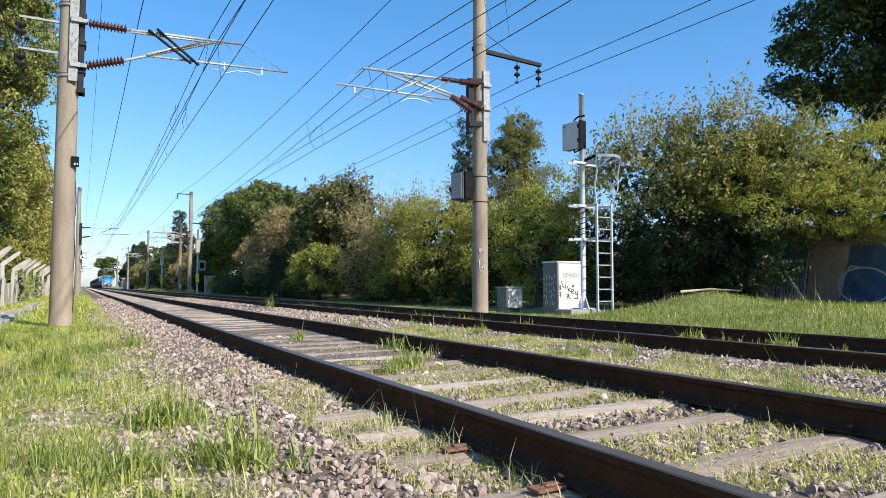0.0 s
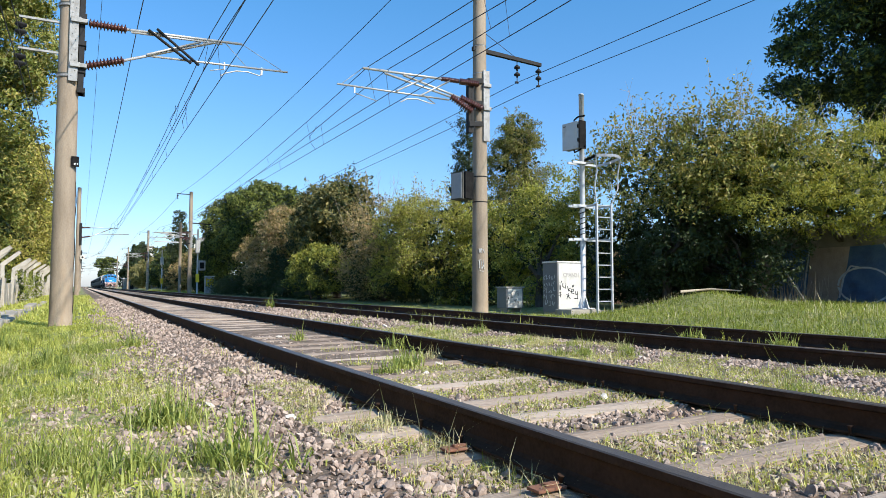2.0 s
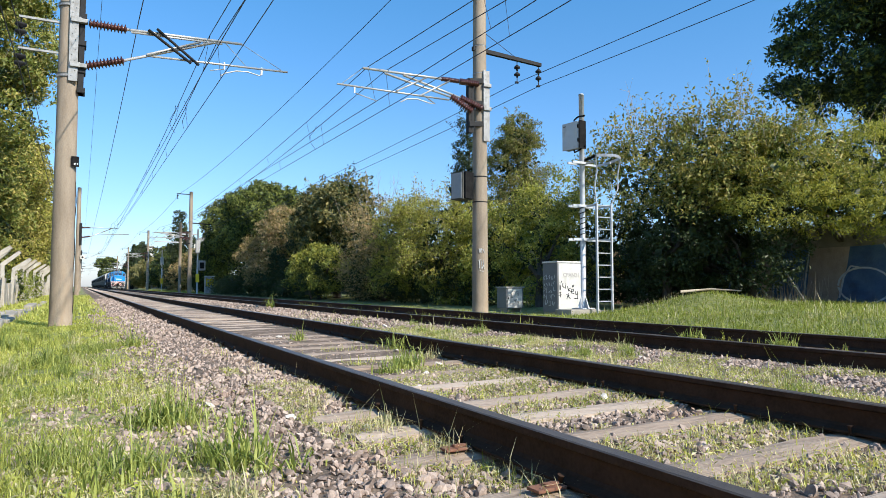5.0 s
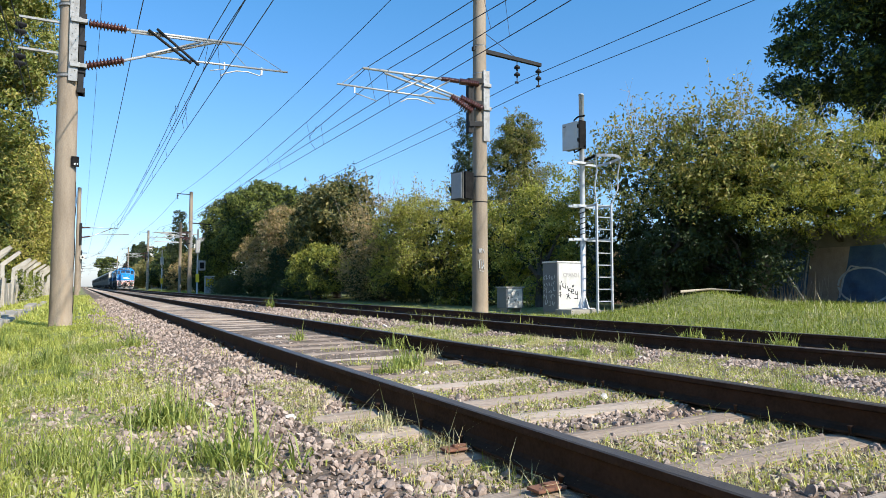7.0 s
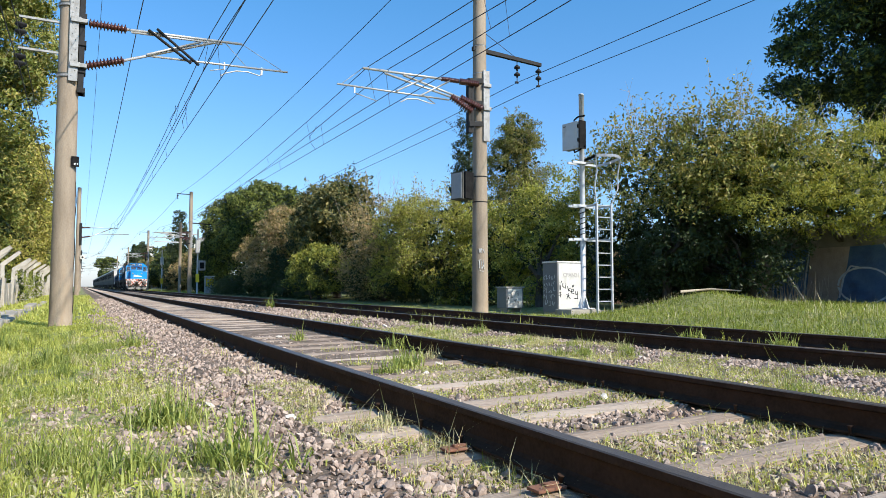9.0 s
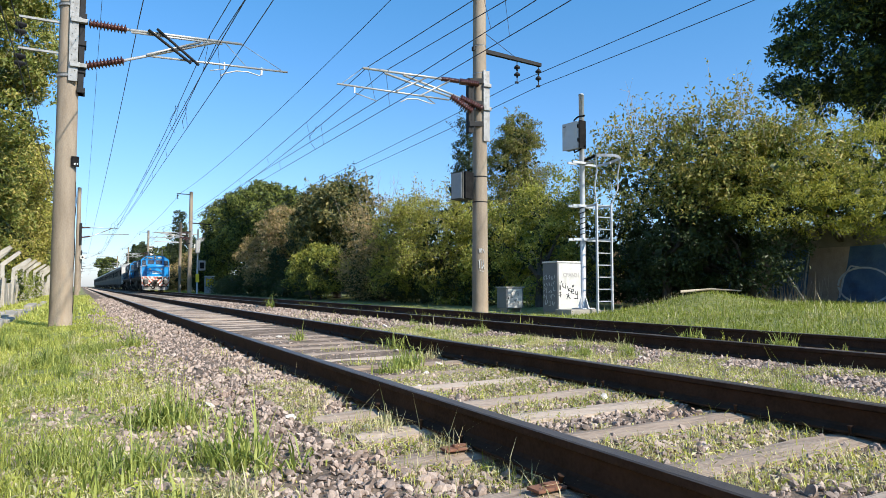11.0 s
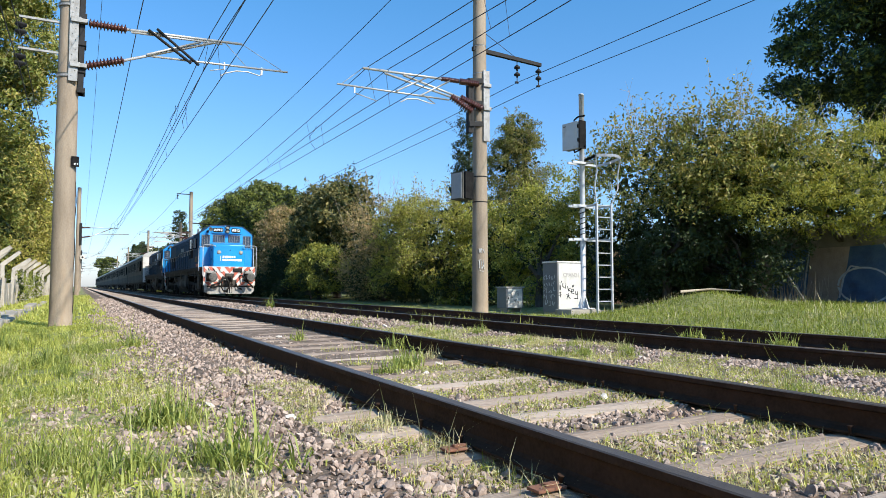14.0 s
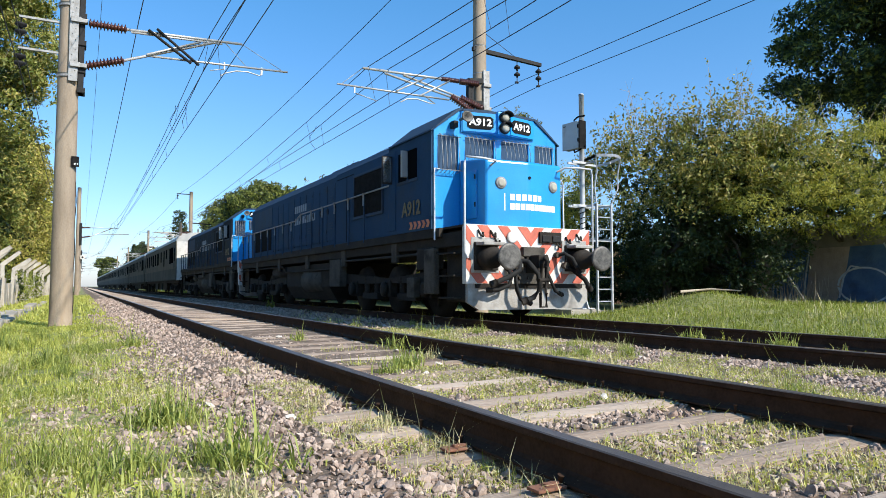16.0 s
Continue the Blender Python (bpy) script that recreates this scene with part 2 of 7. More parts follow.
M["glass"] = glassmat("dark_window_glass", (0.006, 0.007, 0.008), 0.5)
M["lens"] = glassmat("lamp_lens", (0.36, 0.35, 0.31), 0.12)
M["cab_glass"] = glassmat("reflecting_cab_glass", (0.03, 0.05, 0.085), 0.08)
M["cab_glass"].node_tree.nodes["Principled BSDF"].inputs["Specular IOR Level"].default_value = 0.7


# ---- mesh helpers ----
def part(name, bm, material, parent=None, label="", smooth=False):
    me = bpy.data.meshes.new(name)
    bm.to_mesh(me)
    bm.free()
    for m in (material if isinstance(material, (list, tuple)) else [material]):
        me.materials.append(m)
    if smooth:
        me.polygons.foreach_set("use_smooth", [True] * len(me.polygons))
    ob = new(name, me)
    if parent:
        ob.parent = parent
    if label:
        ob["label"] = label
    return ob


def raw(name, verts, faces, material, parent=None, label=""):
    """One mesh from arrays: verts n x 3, faces m x 3 or m x 4."""
    verts, faces = np.asarray(verts, dtype=np.float32), np.asarray(faces, dtype=np.int32)
    me = bpy.data.meshes.new(name)
    me.vertices.add(len(verts))
    me.vertices.foreach_set("co", verts.ravel())
    k = faces.shape[1]
    me.loops.add(faces.size)
    me.loops.foreach_set("vertex_index", faces.ravel())
    me.polygons.add(len(faces))
    me.polygons.foreach_set("loop_start", np.arange(0, faces.size, k, dtype=np.int32))
    me.update(calc_edges=True)
    me.validate()
    me.polygons.foreach_set("use_smooth", [False] * len(me.polygons))
    me.materials.append(material)
    ob = new(name, me)
    if parent:
        ob.parent = parent
    if label:
        ob["label"] = label
    return ob


def box(bm, lo, hi, bevel=0.0, m=None, mat=0):
    """A box between two corners, its edges rounded by bevel."""
    lo, hi = Vector(lo), Vector(hi)
    got = bmesh.ops.create_cube(bm, size=1.0)["verts"]
    s = hi - lo
    mm = Matrix.Translation((lo + hi) / 2) @ Matrix.Diagonal((abs(s.x), abs(s.y), abs(s.z), 1))
    bmesh.ops.transform(bm, matrix=(m @ mm) if m else mm, verts=got)
    faces = {f for v in got for f in v.link_faces}
    for f in faces:
        f.material_index = mat
    if bevel:
        edges = list({e for f in faces for e in f.edges})
        out = bmesh.ops.bevel(bm, geom=edges, offset=bevel, segments=2, affect="EDGES", profile=0.6)
        for f in out["faces"]:
            f.material_index = mat
    return got


def tube(bm, points, radius, seg=8, caps=True, radii=None):
    """A round bar along points."""
    pts = [Vector(p) for p in points]
    rings = []
    for i, p in enumerate(pts):
        d = (pts[min(i + 1, len(pts) - 1)] - pts[max(i - 1, 0)]).normalized()
        side = d.cross(Vector((0, 0, 1)) if abs(d.z) < 0.95 else Vector((1, 0, 0))).normalized()
        top = side.cross(d)
        r = radii[i] if radii else radius
        rings.append([bm.verts.new(p + r * (math.cos(a) * side + math.sin(a) * top)) for a in (2 * math.pi * k / seg for k in range(seg))])
    for a, b in zip(rings, rings[1:]):
        for k in range(seg):
            f = bm.faces.new((a[k], a[(k + 1) % seg], b[(k + 1) % seg], b[k]))
            f.smooth = True
    if caps:
        bm.faces.new(rings[0])
        bm.faces.new(rings[-1][::-1])
    return rings


def prism(bm, outline, axis, a, b):
    """A closed outline (2D) pushed along axis 'x', 'y' or 'z' from a to b."""
    def at(p, t):
        return {"x": (t, p[0], p[1]), "y": (p[0], t, p[1]), "z": (p[0], p[1], t)}[axis]
    lo, hi = [bm.verts.new(at(p, a)) for p in outline], [bm.verts.new(at(p, b)) for p in outline]
    n = len(outline)
    fs = [bm.faces.new(lo), bm.faces.new(hi[::-1])]
    for k in range(n):
        fs.append(bm.faces.new((lo[k], hi[k], hi[(k + 1) % n], lo[(k + 1) % n])))
    bmesh.ops.recalc_face_normals(bm, faces=fs)
    return fs


def lathe(bm, profile, p0, axis, seg=16):
    """A turned body: profile of (distance along axis, radius) from p0."""
    d = Vector(axis).normalized()
    pts = [Vector(p0) + d * t for t, r in profile]
    side = d.cross(Vector((0, 0, 1)) if abs(d.z) < 0.95 else Vector((1, 0, 0))).normalized()
    top = side.cross(d)
    rings = [[bm.verts.new(p + r * (math.cos(2 * math.pi * k / seg) * side + math.sin(2 * math.pi * k / seg) * top)) for k in range(seg)]
             for p, (t, r) in zip(pts, profile)]
    fs = []
    for a, b in zip(rings, rings[1:]):
        for k in range(seg):
            fs.append(bm.faces.new((a[k], a[(k + 1) % seg], b[(k + 1) % seg], b[k])))
            fs[-1].smooth = True
    fs += [bm.faces.new(rings[0]), bm.faces.new(rings[-1][::-1])]
    bmesh.ops.recalc_face_normals(bm, faces=fs)


def made(fn, *a, **k):
    bm = bmesh.new()
    fn(bm, *a, **k)
    return bm


def ribs(length, r_in, r_out, n):
    """The profile of a ribbed insulator."""
    prof = [(0, r_in * 0.8)]
    for i in range(n):
        t = length * (i + 0.15) / n
        prof += [(t, r_in), (t + length * 0.28 / n, r_out), (t + length * 0.42 / n, r_out), (t + length * 0.6 / n, r_in)]
    return prof + [(length, r_in * 0.8)]


def lettering(name, text, size, m, material, parent, depth=0.004, align="CENTER"):
    """Text as a thin mesh; m places its plane (x right, y up, z out)."""
    cu = bpy.data.curves.new(name, "FONT")
    cu.body, cu.size, cu.extrude, cu.align_x, cu.align_y, cu.offset = text, size, depth, align, "CENTER", size * 0.032
    cu.resolution_u = 3
    tmp = bpy.data.objects.new(name, cu)
    me = bpy.data.meshes.new_from_object(tmp)
    bpy.data.objects.remove(tmp)
    me.transform(m)
    me.materials.clear()
    me.materials.append(material)
    ob = new(name, me)
    ob.parent = parent
    return ob


def empty(name, m=None):
    ob = new(name)
    ob.empty_display_size = 0.2
    if m:
        ob.matrix_basis = m
    return ob


# ---- the ground: one sheet to the horizon ----
NEAR_C, FAR_C, HALF_GAUGE, RAIL_TOP = 2.48, 6.72, 0.872, 0.17


def step(t, a, b):
    t = min(1.0, max(0.0, (t - a) / (b - a)))
    return t * t * (3 - 2 * t)


def ground_z(x, y):
    z = -0.055
    z += 0.06 * step(x, 0.55, 1.15) - 0.02 * step(x, 3.85, 4.3) + 0.02 * step(x, 4.8, 5.3) - 0.03 * step(x, 8.1, 8.8)
    z += 0.05 * step(-x, 1.6, 3.0)
    for c in (NEAR_C, FAR_C):
        z -= (0.022 - 0.016 * step(y, 4.3, 6.5)) * step(-abs(x - c), -0.95, -0.7)
    z -= 0.032 * step(x, 0.95, 1.2) * step(-x, -1.8, -1.55) * step(-y, -4.6, -3.6)
    bank = step(x, 9.2, 13.0) * step(-y, -13.6, -11.6)
    z += bank * (0.27 + 0.30 * math.exp(-((x - 13.6) / 1.3) ** 2 - ((y - 11.2) / 1.2) ** 2))
    z += 0.10 * step(x, 12.0, 15.0) * (1 - bank)
    near = 1.0 if abs(x) < 40 and -20 < y < 80 else 0.0
    if near:
        amp = 0.05 if x < 0.5 or x > 9 else 0.022
        z += amp * noise.noise((x * 0.8, y * 0.8, 0)) + 0.012 * noise.noise((x * 5, y * 5, 3))
    return z


def ground_material():
    m = surf("verge_soil_and_gravel", (0.082, 0.057, 0.042), (0.21, 0.158, 0.12), 6.0, 0.95, bump=1.0, fine=45, depth=0.03)
    nt = m.node_tree
    bsdf = nt.nodes["Principled BSDF"]
    stone = bsdf.inputs["Base Color"].links[0].from_socket
    geo = nt.nodes.new("ShaderNodeNewGeometry")
    sep = nt.nodes.new("ShaderNodeSeparateXYZ")
    nt.links.new(geo.outputs["Position"], sep.inputs[0])
    n = node(nt, "TexNoise", Scale=1.3, Detail=6.0, Roughness=0.65)
    nt.links.new(geo.outputs["Position"], n.inputs[0])
    wob = nt.nodes.new("ShaderNodeMath")
    wob.operation = "MULTIPLY_ADD"
    nt.links.new(n.outputs[0], wob.inputs[0])
    wob.inputs[1].default_value = 1.2
    nt.links.new(sep.outputs[0], wob.inputs[2])
    x = wob.outputs[0]
    n2 = node(nt, "TexNoise", Scale=9.0, Detail=5.0)
    nt.links.new(geo.outputs["Position"], n2.inputs[0])
    turf = blend(nt, ramp(nt, n2.outputs[0], 0.35, 0.7), (0.13, 0.16, 0.045), (0.30, 0.28, 0.12))
    left, right = ramp(nt, x, 1.35, 0.75), ramp(nt, x, 8.6, 9.3)
    mid_a, mid_b = ramp(nt, x, 4.3, 4.8), ramp(nt, x, 5.9, 5.4)
    mid = nt.nodes.new("ShaderNodeMath")
    mid.operation = "MULTIPLY"
    nt.links.new(mid_a, mid.inputs[0])
    nt.links.new(mid_b, mid.inputs[1])
    c = blend(nt, left, stone, turf)
    c = blend(nt, right, c, turf)
    c = blend(nt, mid.outputs[0], c, (0.14, 0.115, 0.08))
    nt.links.new(c, bsdf.inputs["Base Color"])
    return m


def build_ground():
    xs = sorted(set(np.round(np.concatenate([np.arange(-6, 21, 0.16), np.arange(-40, -6, 2), np.arange(21, 60, 2), [-900, -500, -250, -120, -70, 90, 150, 300, 600, 1200]]), 3)))
    ys = sorted(set(np.round(np.concatenate([np.arange(-4, 26, 0.18), np.arange(26, 90, 1.0), np.arange(90, 400, 10), np.arange(-40, -4, 3), [-900, -400, -200, -90, 500, 700, 1000, 1500, 2200]]), 3)))
    nx, ny = len(xs), len(ys)
    verts = [(x, y, ground_z(x, y)) for y in ys for x in xs]
    i = np.arange((ny - 1) * nx).reshape(ny - 1, nx)[:, :-1].ravel()
    faces = np.stack([i, i + 1, i + nx + 1, i + nx], 1)
    ob = raw("ground", verts, faces, ground_material())
    ob.data.polygons.foreach_set("use_smooth", [True] * len(ob.data.polygons))
    tagged(ob, "railway verge of dusty soil, gravel and patchy grass", "ground", kind="structure")


build_ground()

# ---- the two tracks: rails, sleepers, spikes ----
RAIL = [(-0.068, 0.0), (0.068, 0.0), (0.068, 0.010), (0.022, 0.024), (0.009, 0.036), (0.009, 0.112), (0.034, 0.122), (0.034, 0.148), (0.028, 0.1525),
        (-0.028, 0.1525), (-0.034, 0.148), (-0.034, 0.122), (-0.009, 0.112), (-0.009, 0.036), (-0.022, 0.024), (-0.068, 0.010)]


def sleeper_mesh(seed, length=2.66):
    rnd = random.Random(seed)
    bm = bmesh.new()
    bmesh.ops.create_grid(bm, x_segments=10, y_segments=2, size=0.5)
    top = bm.verts[:]
    for v in top:
        v.co = Vector((v.co.x * length, v.co.y * 0.215, 0.0))
        v.co.z = 0.010 * noise.noise((v.co.x * 2.5, v.co.y * 9, seed * 3.1)) - 0.012 * (abs(v.co.y) > 0.1) - 0.01 * (abs(v.co.x) > length * 0.48)
        v.co.y += rnd.uniform(-0.008, 0.008)
        v.co.x += rnd.uniform(-0.012, 0.012)
    got = bmesh.ops.extrude_face_region(bm, geom=bm.faces[:])
    for v in got["geom"]:
        if isinstance(v, bmesh.types.BMVert):
            v.co.z -= 0.13
    bmesh.ops.recalc_face_normals(bm, faces=bm.faces[:])
    me = bpy.data.meshes.new("sleeper")
    bm.to_mesh(me)
    bm.free()
    me.materials.append(M["wood"])
    return me


def spike_mesh():
    bm = bmesh.new()
    lathe(bm, [(0, 0.007), (0.025, 0.007), (0.028, 0.010), (0.042, 0.010), (0.047, 0.015), (0.051, 0.015)], (0, 0, 0), (0, 0, 1), 6)
    me = bpy.data.meshes.new("rail_spike")
    bm.to_mesh(me)
    bm.free()
    me.materials.append(M["rail"])
    return me


def clip_mesh():
    bm = bmesh.new()
    box(bm, (-0.05, -0.035, 0.0), (0.08, 0.035, 0.012), 0.004)
    box(bm, (-0.04, -0.014, 0.010), (0.03, 0.014, 0.022), 0.005)
    me = bpy.data.meshes.new("base_plate")
    bm.to_mesh(me)
    bm.free()
    me.materials.append(M["rust"])
    return me


SLEEPER_Y = {}
SLEEPERS = [sleeper_mesh(k) for k in range(6)]
SPIKE, PLATE = spike_mesh(), clip_mesh()


def build_track(name, centre, first, label):
    rnd = random.Random(int(centre * 10))
    track = tagged(empty(name, pose(centre, 0, 0)), label, "railway track", kind="structure")
    for side in (-1, 1):
        x = side * HALF_GAUGE
        prof = [(x + a, b + RAIL_TOP - 0.1525) for a, b in RAIL]
        rail = part("rail", made(prism, prof, "y", -30, 900), [M["rail"], M["rail_head"]], track, "rusty brown steel rail with a worn head")
        for p in rail.data.polygons:
            if p.normal.z > 0.35 and p.center.z > RAIL_TOP - 0.02:
                p.material_index = 1
    y, k = first[0], 0
    ys = list(first)
    while len(ys) < 150:
        ys.append(ys[-1] + 0.65 + rnd.uniform(-0.05, 0.05))
    SLEEPER_Y[centre] = np.array(ys)
    for k, y in enumerate([first[0] - 0.65 * j for j in range(6, 0, -1)] + ys):
        s = new("sleeper", SLEEPERS[rnd.randrange(6)])
        s.parent = track
        turn = 0 if y in first else rnd.uniform(-1.2, 1.2)
        s.matrix_basis = pose(rnd.uniform(-0.03, 0.03), y, 0.017 + rnd.uniform(-0.008, 0.0), 0, 0, turn + (180 if rnd.random() < 0.5 else 0))
        if -1 < y < 22:
            for side in (-1, 1):
                for out in (-1, 1):
                    o = new("rail_spike", SPIKE)
                    o.parent = track
                    o.matrix_basis = pose(side * HALF_GAUGE + out * 0.088, y + rnd.uniform(-0.05, 0.05), 0.012, rnd.uniform(-12, 12), rnd.uniform(-12, 12))
        if 0 < y < 9:
            for side in (-1, 1):
                if not (side < 0 and y in (1.93, 2.58)) and rnd.random() > 0.02:
                    continue
                o = new("base_plate", PLATE)
                o.parent = track
                o.matrix_basis = pose(side * HALF_GAUGE - 0.13, y, 0.016, 0, 0, rnd.uniform(-15, 15) + 180)
    # sleepers far down the line, too small to pick apart
    verts, faces, n = [], [], 0
    y = ys[-1]
    while y < 500:
        y += 0.66
        for dx, dy, z in ((-1.3, -0.11, 0.012), (1.3, -0.11, 0.012), (1.3, 0.11, 0.012), (-1.3, 0.11, 0.012), (-1.3, -0.11, -0.06), (1.3, -0.11, -0.06)):
            verts.append((dx, y + dy, z))
        faces += [(n, n + 1, n + 2, n + 3), (n + 4, n + 5, n + 1, n)]
        n += 6
    tagged(raw("far_sleepers", verts, faces, M["wood"], track), kind="stuff")


build_track("railway_track", NEAR_C, [1.27, 1.93, 2.58, 3.08, 3.61, 4.36, 5.0], "broad-gauge railway track on weathered wooden sleepers in gravel")
build_track("railway_track", FAR_C, [1.1, 1.75], "railway track on weathered wooden sleepers in grassy gravel")


def stroke(bm, pts, w, z0, z1):
    """A flat painted stroke through points (x, z) lying on the plane y = 0, from depth z0 to z1."""
    for a, b in zip(pts, pts[1:]):
        a, b = Vector((a[0], a[1])), Vector((b[0], b[1]))
        d = (b - a).normalized()
        n = Vector((-d.y, d.x)) * w / 2
        a, b = a - d * w * 0.4, b + d * w * 0.4
        prism(bm, [a + n, b + n, b - n, a - n], "y", z0, z1)


# ---- overhead line: concrete poles, brackets, wires ----
def bar(name, a, b, r, material, parent, label="", seg=8):
    return part(name, made(tube, [a, b], r, seg), material, parent, label)


def insulator_part(parent, a, b, n=11, r_in=0.05, r_out=0.098):
    a, b = Vector(a), Vector(b)
    bm = bmesh.new()
    lathe(bm, ribs((b - a).length, r_in, r_out, n), a, b - a, 14)
    return part("insulator", bm, M["insulator"], parent, "brown ribbed porcelain insulator")


def steel_channel(name, lo, hi, parent, holes=True):
    """A flat galvanised mast plate with rows of dark holes as real studs."""
    bm = bmesh.new()
    box(bm, lo, hi, 0.006)
    return part(name, bm, M["galv_old"], parent, "drilled galvanised steel channel")


def pole_body(parent, height, r0, r1, base=-0.4):
    bm = bmesh.new()
    n = 14
    pts = [(0, 0, base + (height - base) * k / n) for k in range(n + 1)]
    tube(bm, pts, 0, 24, True, [r0 + (r1 - r0) * k / n for k in range(n + 1)])
    return part("pole_shaft", bm, M["concrete_pole"], parent)


def near_left_pole():
    p = tagged(empty("catenary_pole", pose(-0.33, 15.0, 0, 0, 0, 0)), "tall round concrete catenary pole with steel cantilever and ribbed insulators", "catenary pole", "catenary poles")
    pole_body(p, 9.6, 0.205, 0.165)
    # mast plates and clamps, heights above the ground
    steel_channel("mounting_channel", (0.0, -0.235, 4.75), (0.16, -0.185, 6.6), p)
    bm = bmesh.new()
    box(bm, (0.17, -0.16, 4.55), (0.27, 0.10, 6.6), 0.008)
    for z in (4.55, 4.95, 5.5, 6.05):
        box(bm, (0.16, -0.19, z), (0.30, 0.13, z + 0.10), 0.008)
    part("bracket_frame", bm, M["dark_steel"], p, "black steel bracket frame")
    for z in (4.88, 6.3):
        bm = bmesh.new()
        tube(bm, [(0, 0, z - 0.035), (0, 0, z + 0.035)], 0.21, 24)
        part("clamp_band", bm, M["galv_old"], p, "galvanised clamp band")
    for z in (5.08, 5.98):
        bm = bmesh.new()
        box(bm, (0.02, -0.28, z - 0.05), (0.2, -0.18, z + 0.05), 0.008)
        box(bm, (0.18, -0.26, z - 0.04), (0.32, -0.12, z + 0.04), 0.008)
        part("hinge", bm, M["galv_old"], p, "cast steel hinge")
    y = -0.17
    bm = bmesh.new()
    for k in range(16):
        tube(bm, [(0.05 + 0.06 * (k % 2), -0.24, 4.85 + 0.105 * k), (0.05 + 0.06 * (k % 2), -0.2335, 4.85 + 0.105 * k)], 0.009, 8)
    tagged(part("bolt_pattern", bm, M["dark_steel"], p, "dark bolt holes"), kind="stuff")
    insulator_part(p, (0.33, y, 5.97), (1.02, y, 5.97))
    bar("top_tube", (1.0, y, 5.97), (3.32, y, 6.07), 0.03, M["alu"], p)
    bar("top_tube_second", (1.1, y, 5.93), (2.9, y, 6.0), 0.022, M["alu"], p)
    insulator_part(p, (0.30, y, 5.10), (0.98, y, 5.32))
    bar("strut_tube", (0.95, y, 5.31), (2.72, y, 6.0), 0.03, M["alu"], p)
    bar("strut_tube_second", (1.4, y - 0.05, 5.50), (2.45, y - 0.05, 5.95), 0.024, M["alu"], p)
    for dx in (0, 0.16):
        bar("stay_bar", (1.42 + dx, y - 0.06, 6.02 + 0.3 * dx), (2.26 + dx, y - 0.06, 5.45 - 0.1 * dx), 0.030, M["dark_steel"], p, "black diagonal stay bar")
    bar("steady_tube", (1.38, y, 5.49), (4.34, y, 5.60), 0.024, M["alu"], p)
    bm = bmesh.new()
    tube(bm, [(3.78, y, 5.60), (3.72, y, 5.42), (3.45, y, 5.47), (3.2, y, 5.45), (2.98, y, 5.37), (2.88, y, 5.30)], 0.014, 8)
    box(bm, (3.735, y - 0.012, 5.44), (3.775, y + 0.012, 5.61), 0.004)
    part("steady_arm", bm, M["alu"], p, "curved steady arm holding the contact wire")
    bm = bmesh.new()
    box(bm, (2.935, y - 0.012, 5.44), (2.968, y + 0.012, 5.6), 0.004)
    tube(bm, [(2.95, y, 5.45), (2.66, y, 5.38)], 0.01, 6)
    part("steady_arm", bm, M["alu"], p)
    bar("tie_wire", (3.32, y, 6.07), (4.2, y, 5.62), 0.007, M["galv_old"], p)
    bar("tie_wire", (2.95, y, 6.05), (3.4, y, 5.6), 0.007, M["galv_old"], p)
    # side arms with feeder insulators
    for z in (5.95, 5.33):
        bm = bmesh.new()
        box(bm, (-0.86, -0.025, z - 0.022), (0.0, 0.025, z + 0.022), 0.004)
        part("side_arm", bm, M["galv_old"], p, "flat galvanised side arm")
        bm = bmesh.new()
        for k in range(2):
            lathe(bm, [(0, 0.02), (0.02, 0.10), (0.06, 0.10), (0.10, 0.03), (0.13, 0.02)], (-0.82, 0, z - 0.12 - 0.14 * k), (0, 0, -1), 12)
        tube(bm, [(-0.82, 0, z), (-0.82, 0, z - 0.42)], 0.015, 6)
        part("hanging_insulator", bm, M["dark_steel"], p, "dark disc insulator")
    bm = bmesh.new()
    box(bm, (0.10, -0.208, 3.08), (0.235, -0.11, 3.27), 0.006)
    part("number_plate_blank", bm, M["black"], p, "small black plate with worn marks")
    part("plate_mark", made(box, (0.15, -0.2115, 3.1), (0.175, -0.208, 3.14)), M["white_paint"], p)
    part("plate_mark", made(box, (0.20, -0.2115, 3.1), (0.215, -0.208, 3.14)), M["white_paint"], p)
    bm = bmesh.new()
    pts = [(0.195 + 0.012 * math.sin(k * 1.3), -0.05, 0.2 + k * 0.2) for k in range(14)]
    tube(bm, pts, 0.008, 6)
    part("earth_cable", bm, M["rubber"], p, "loose black earth cable")
    return p


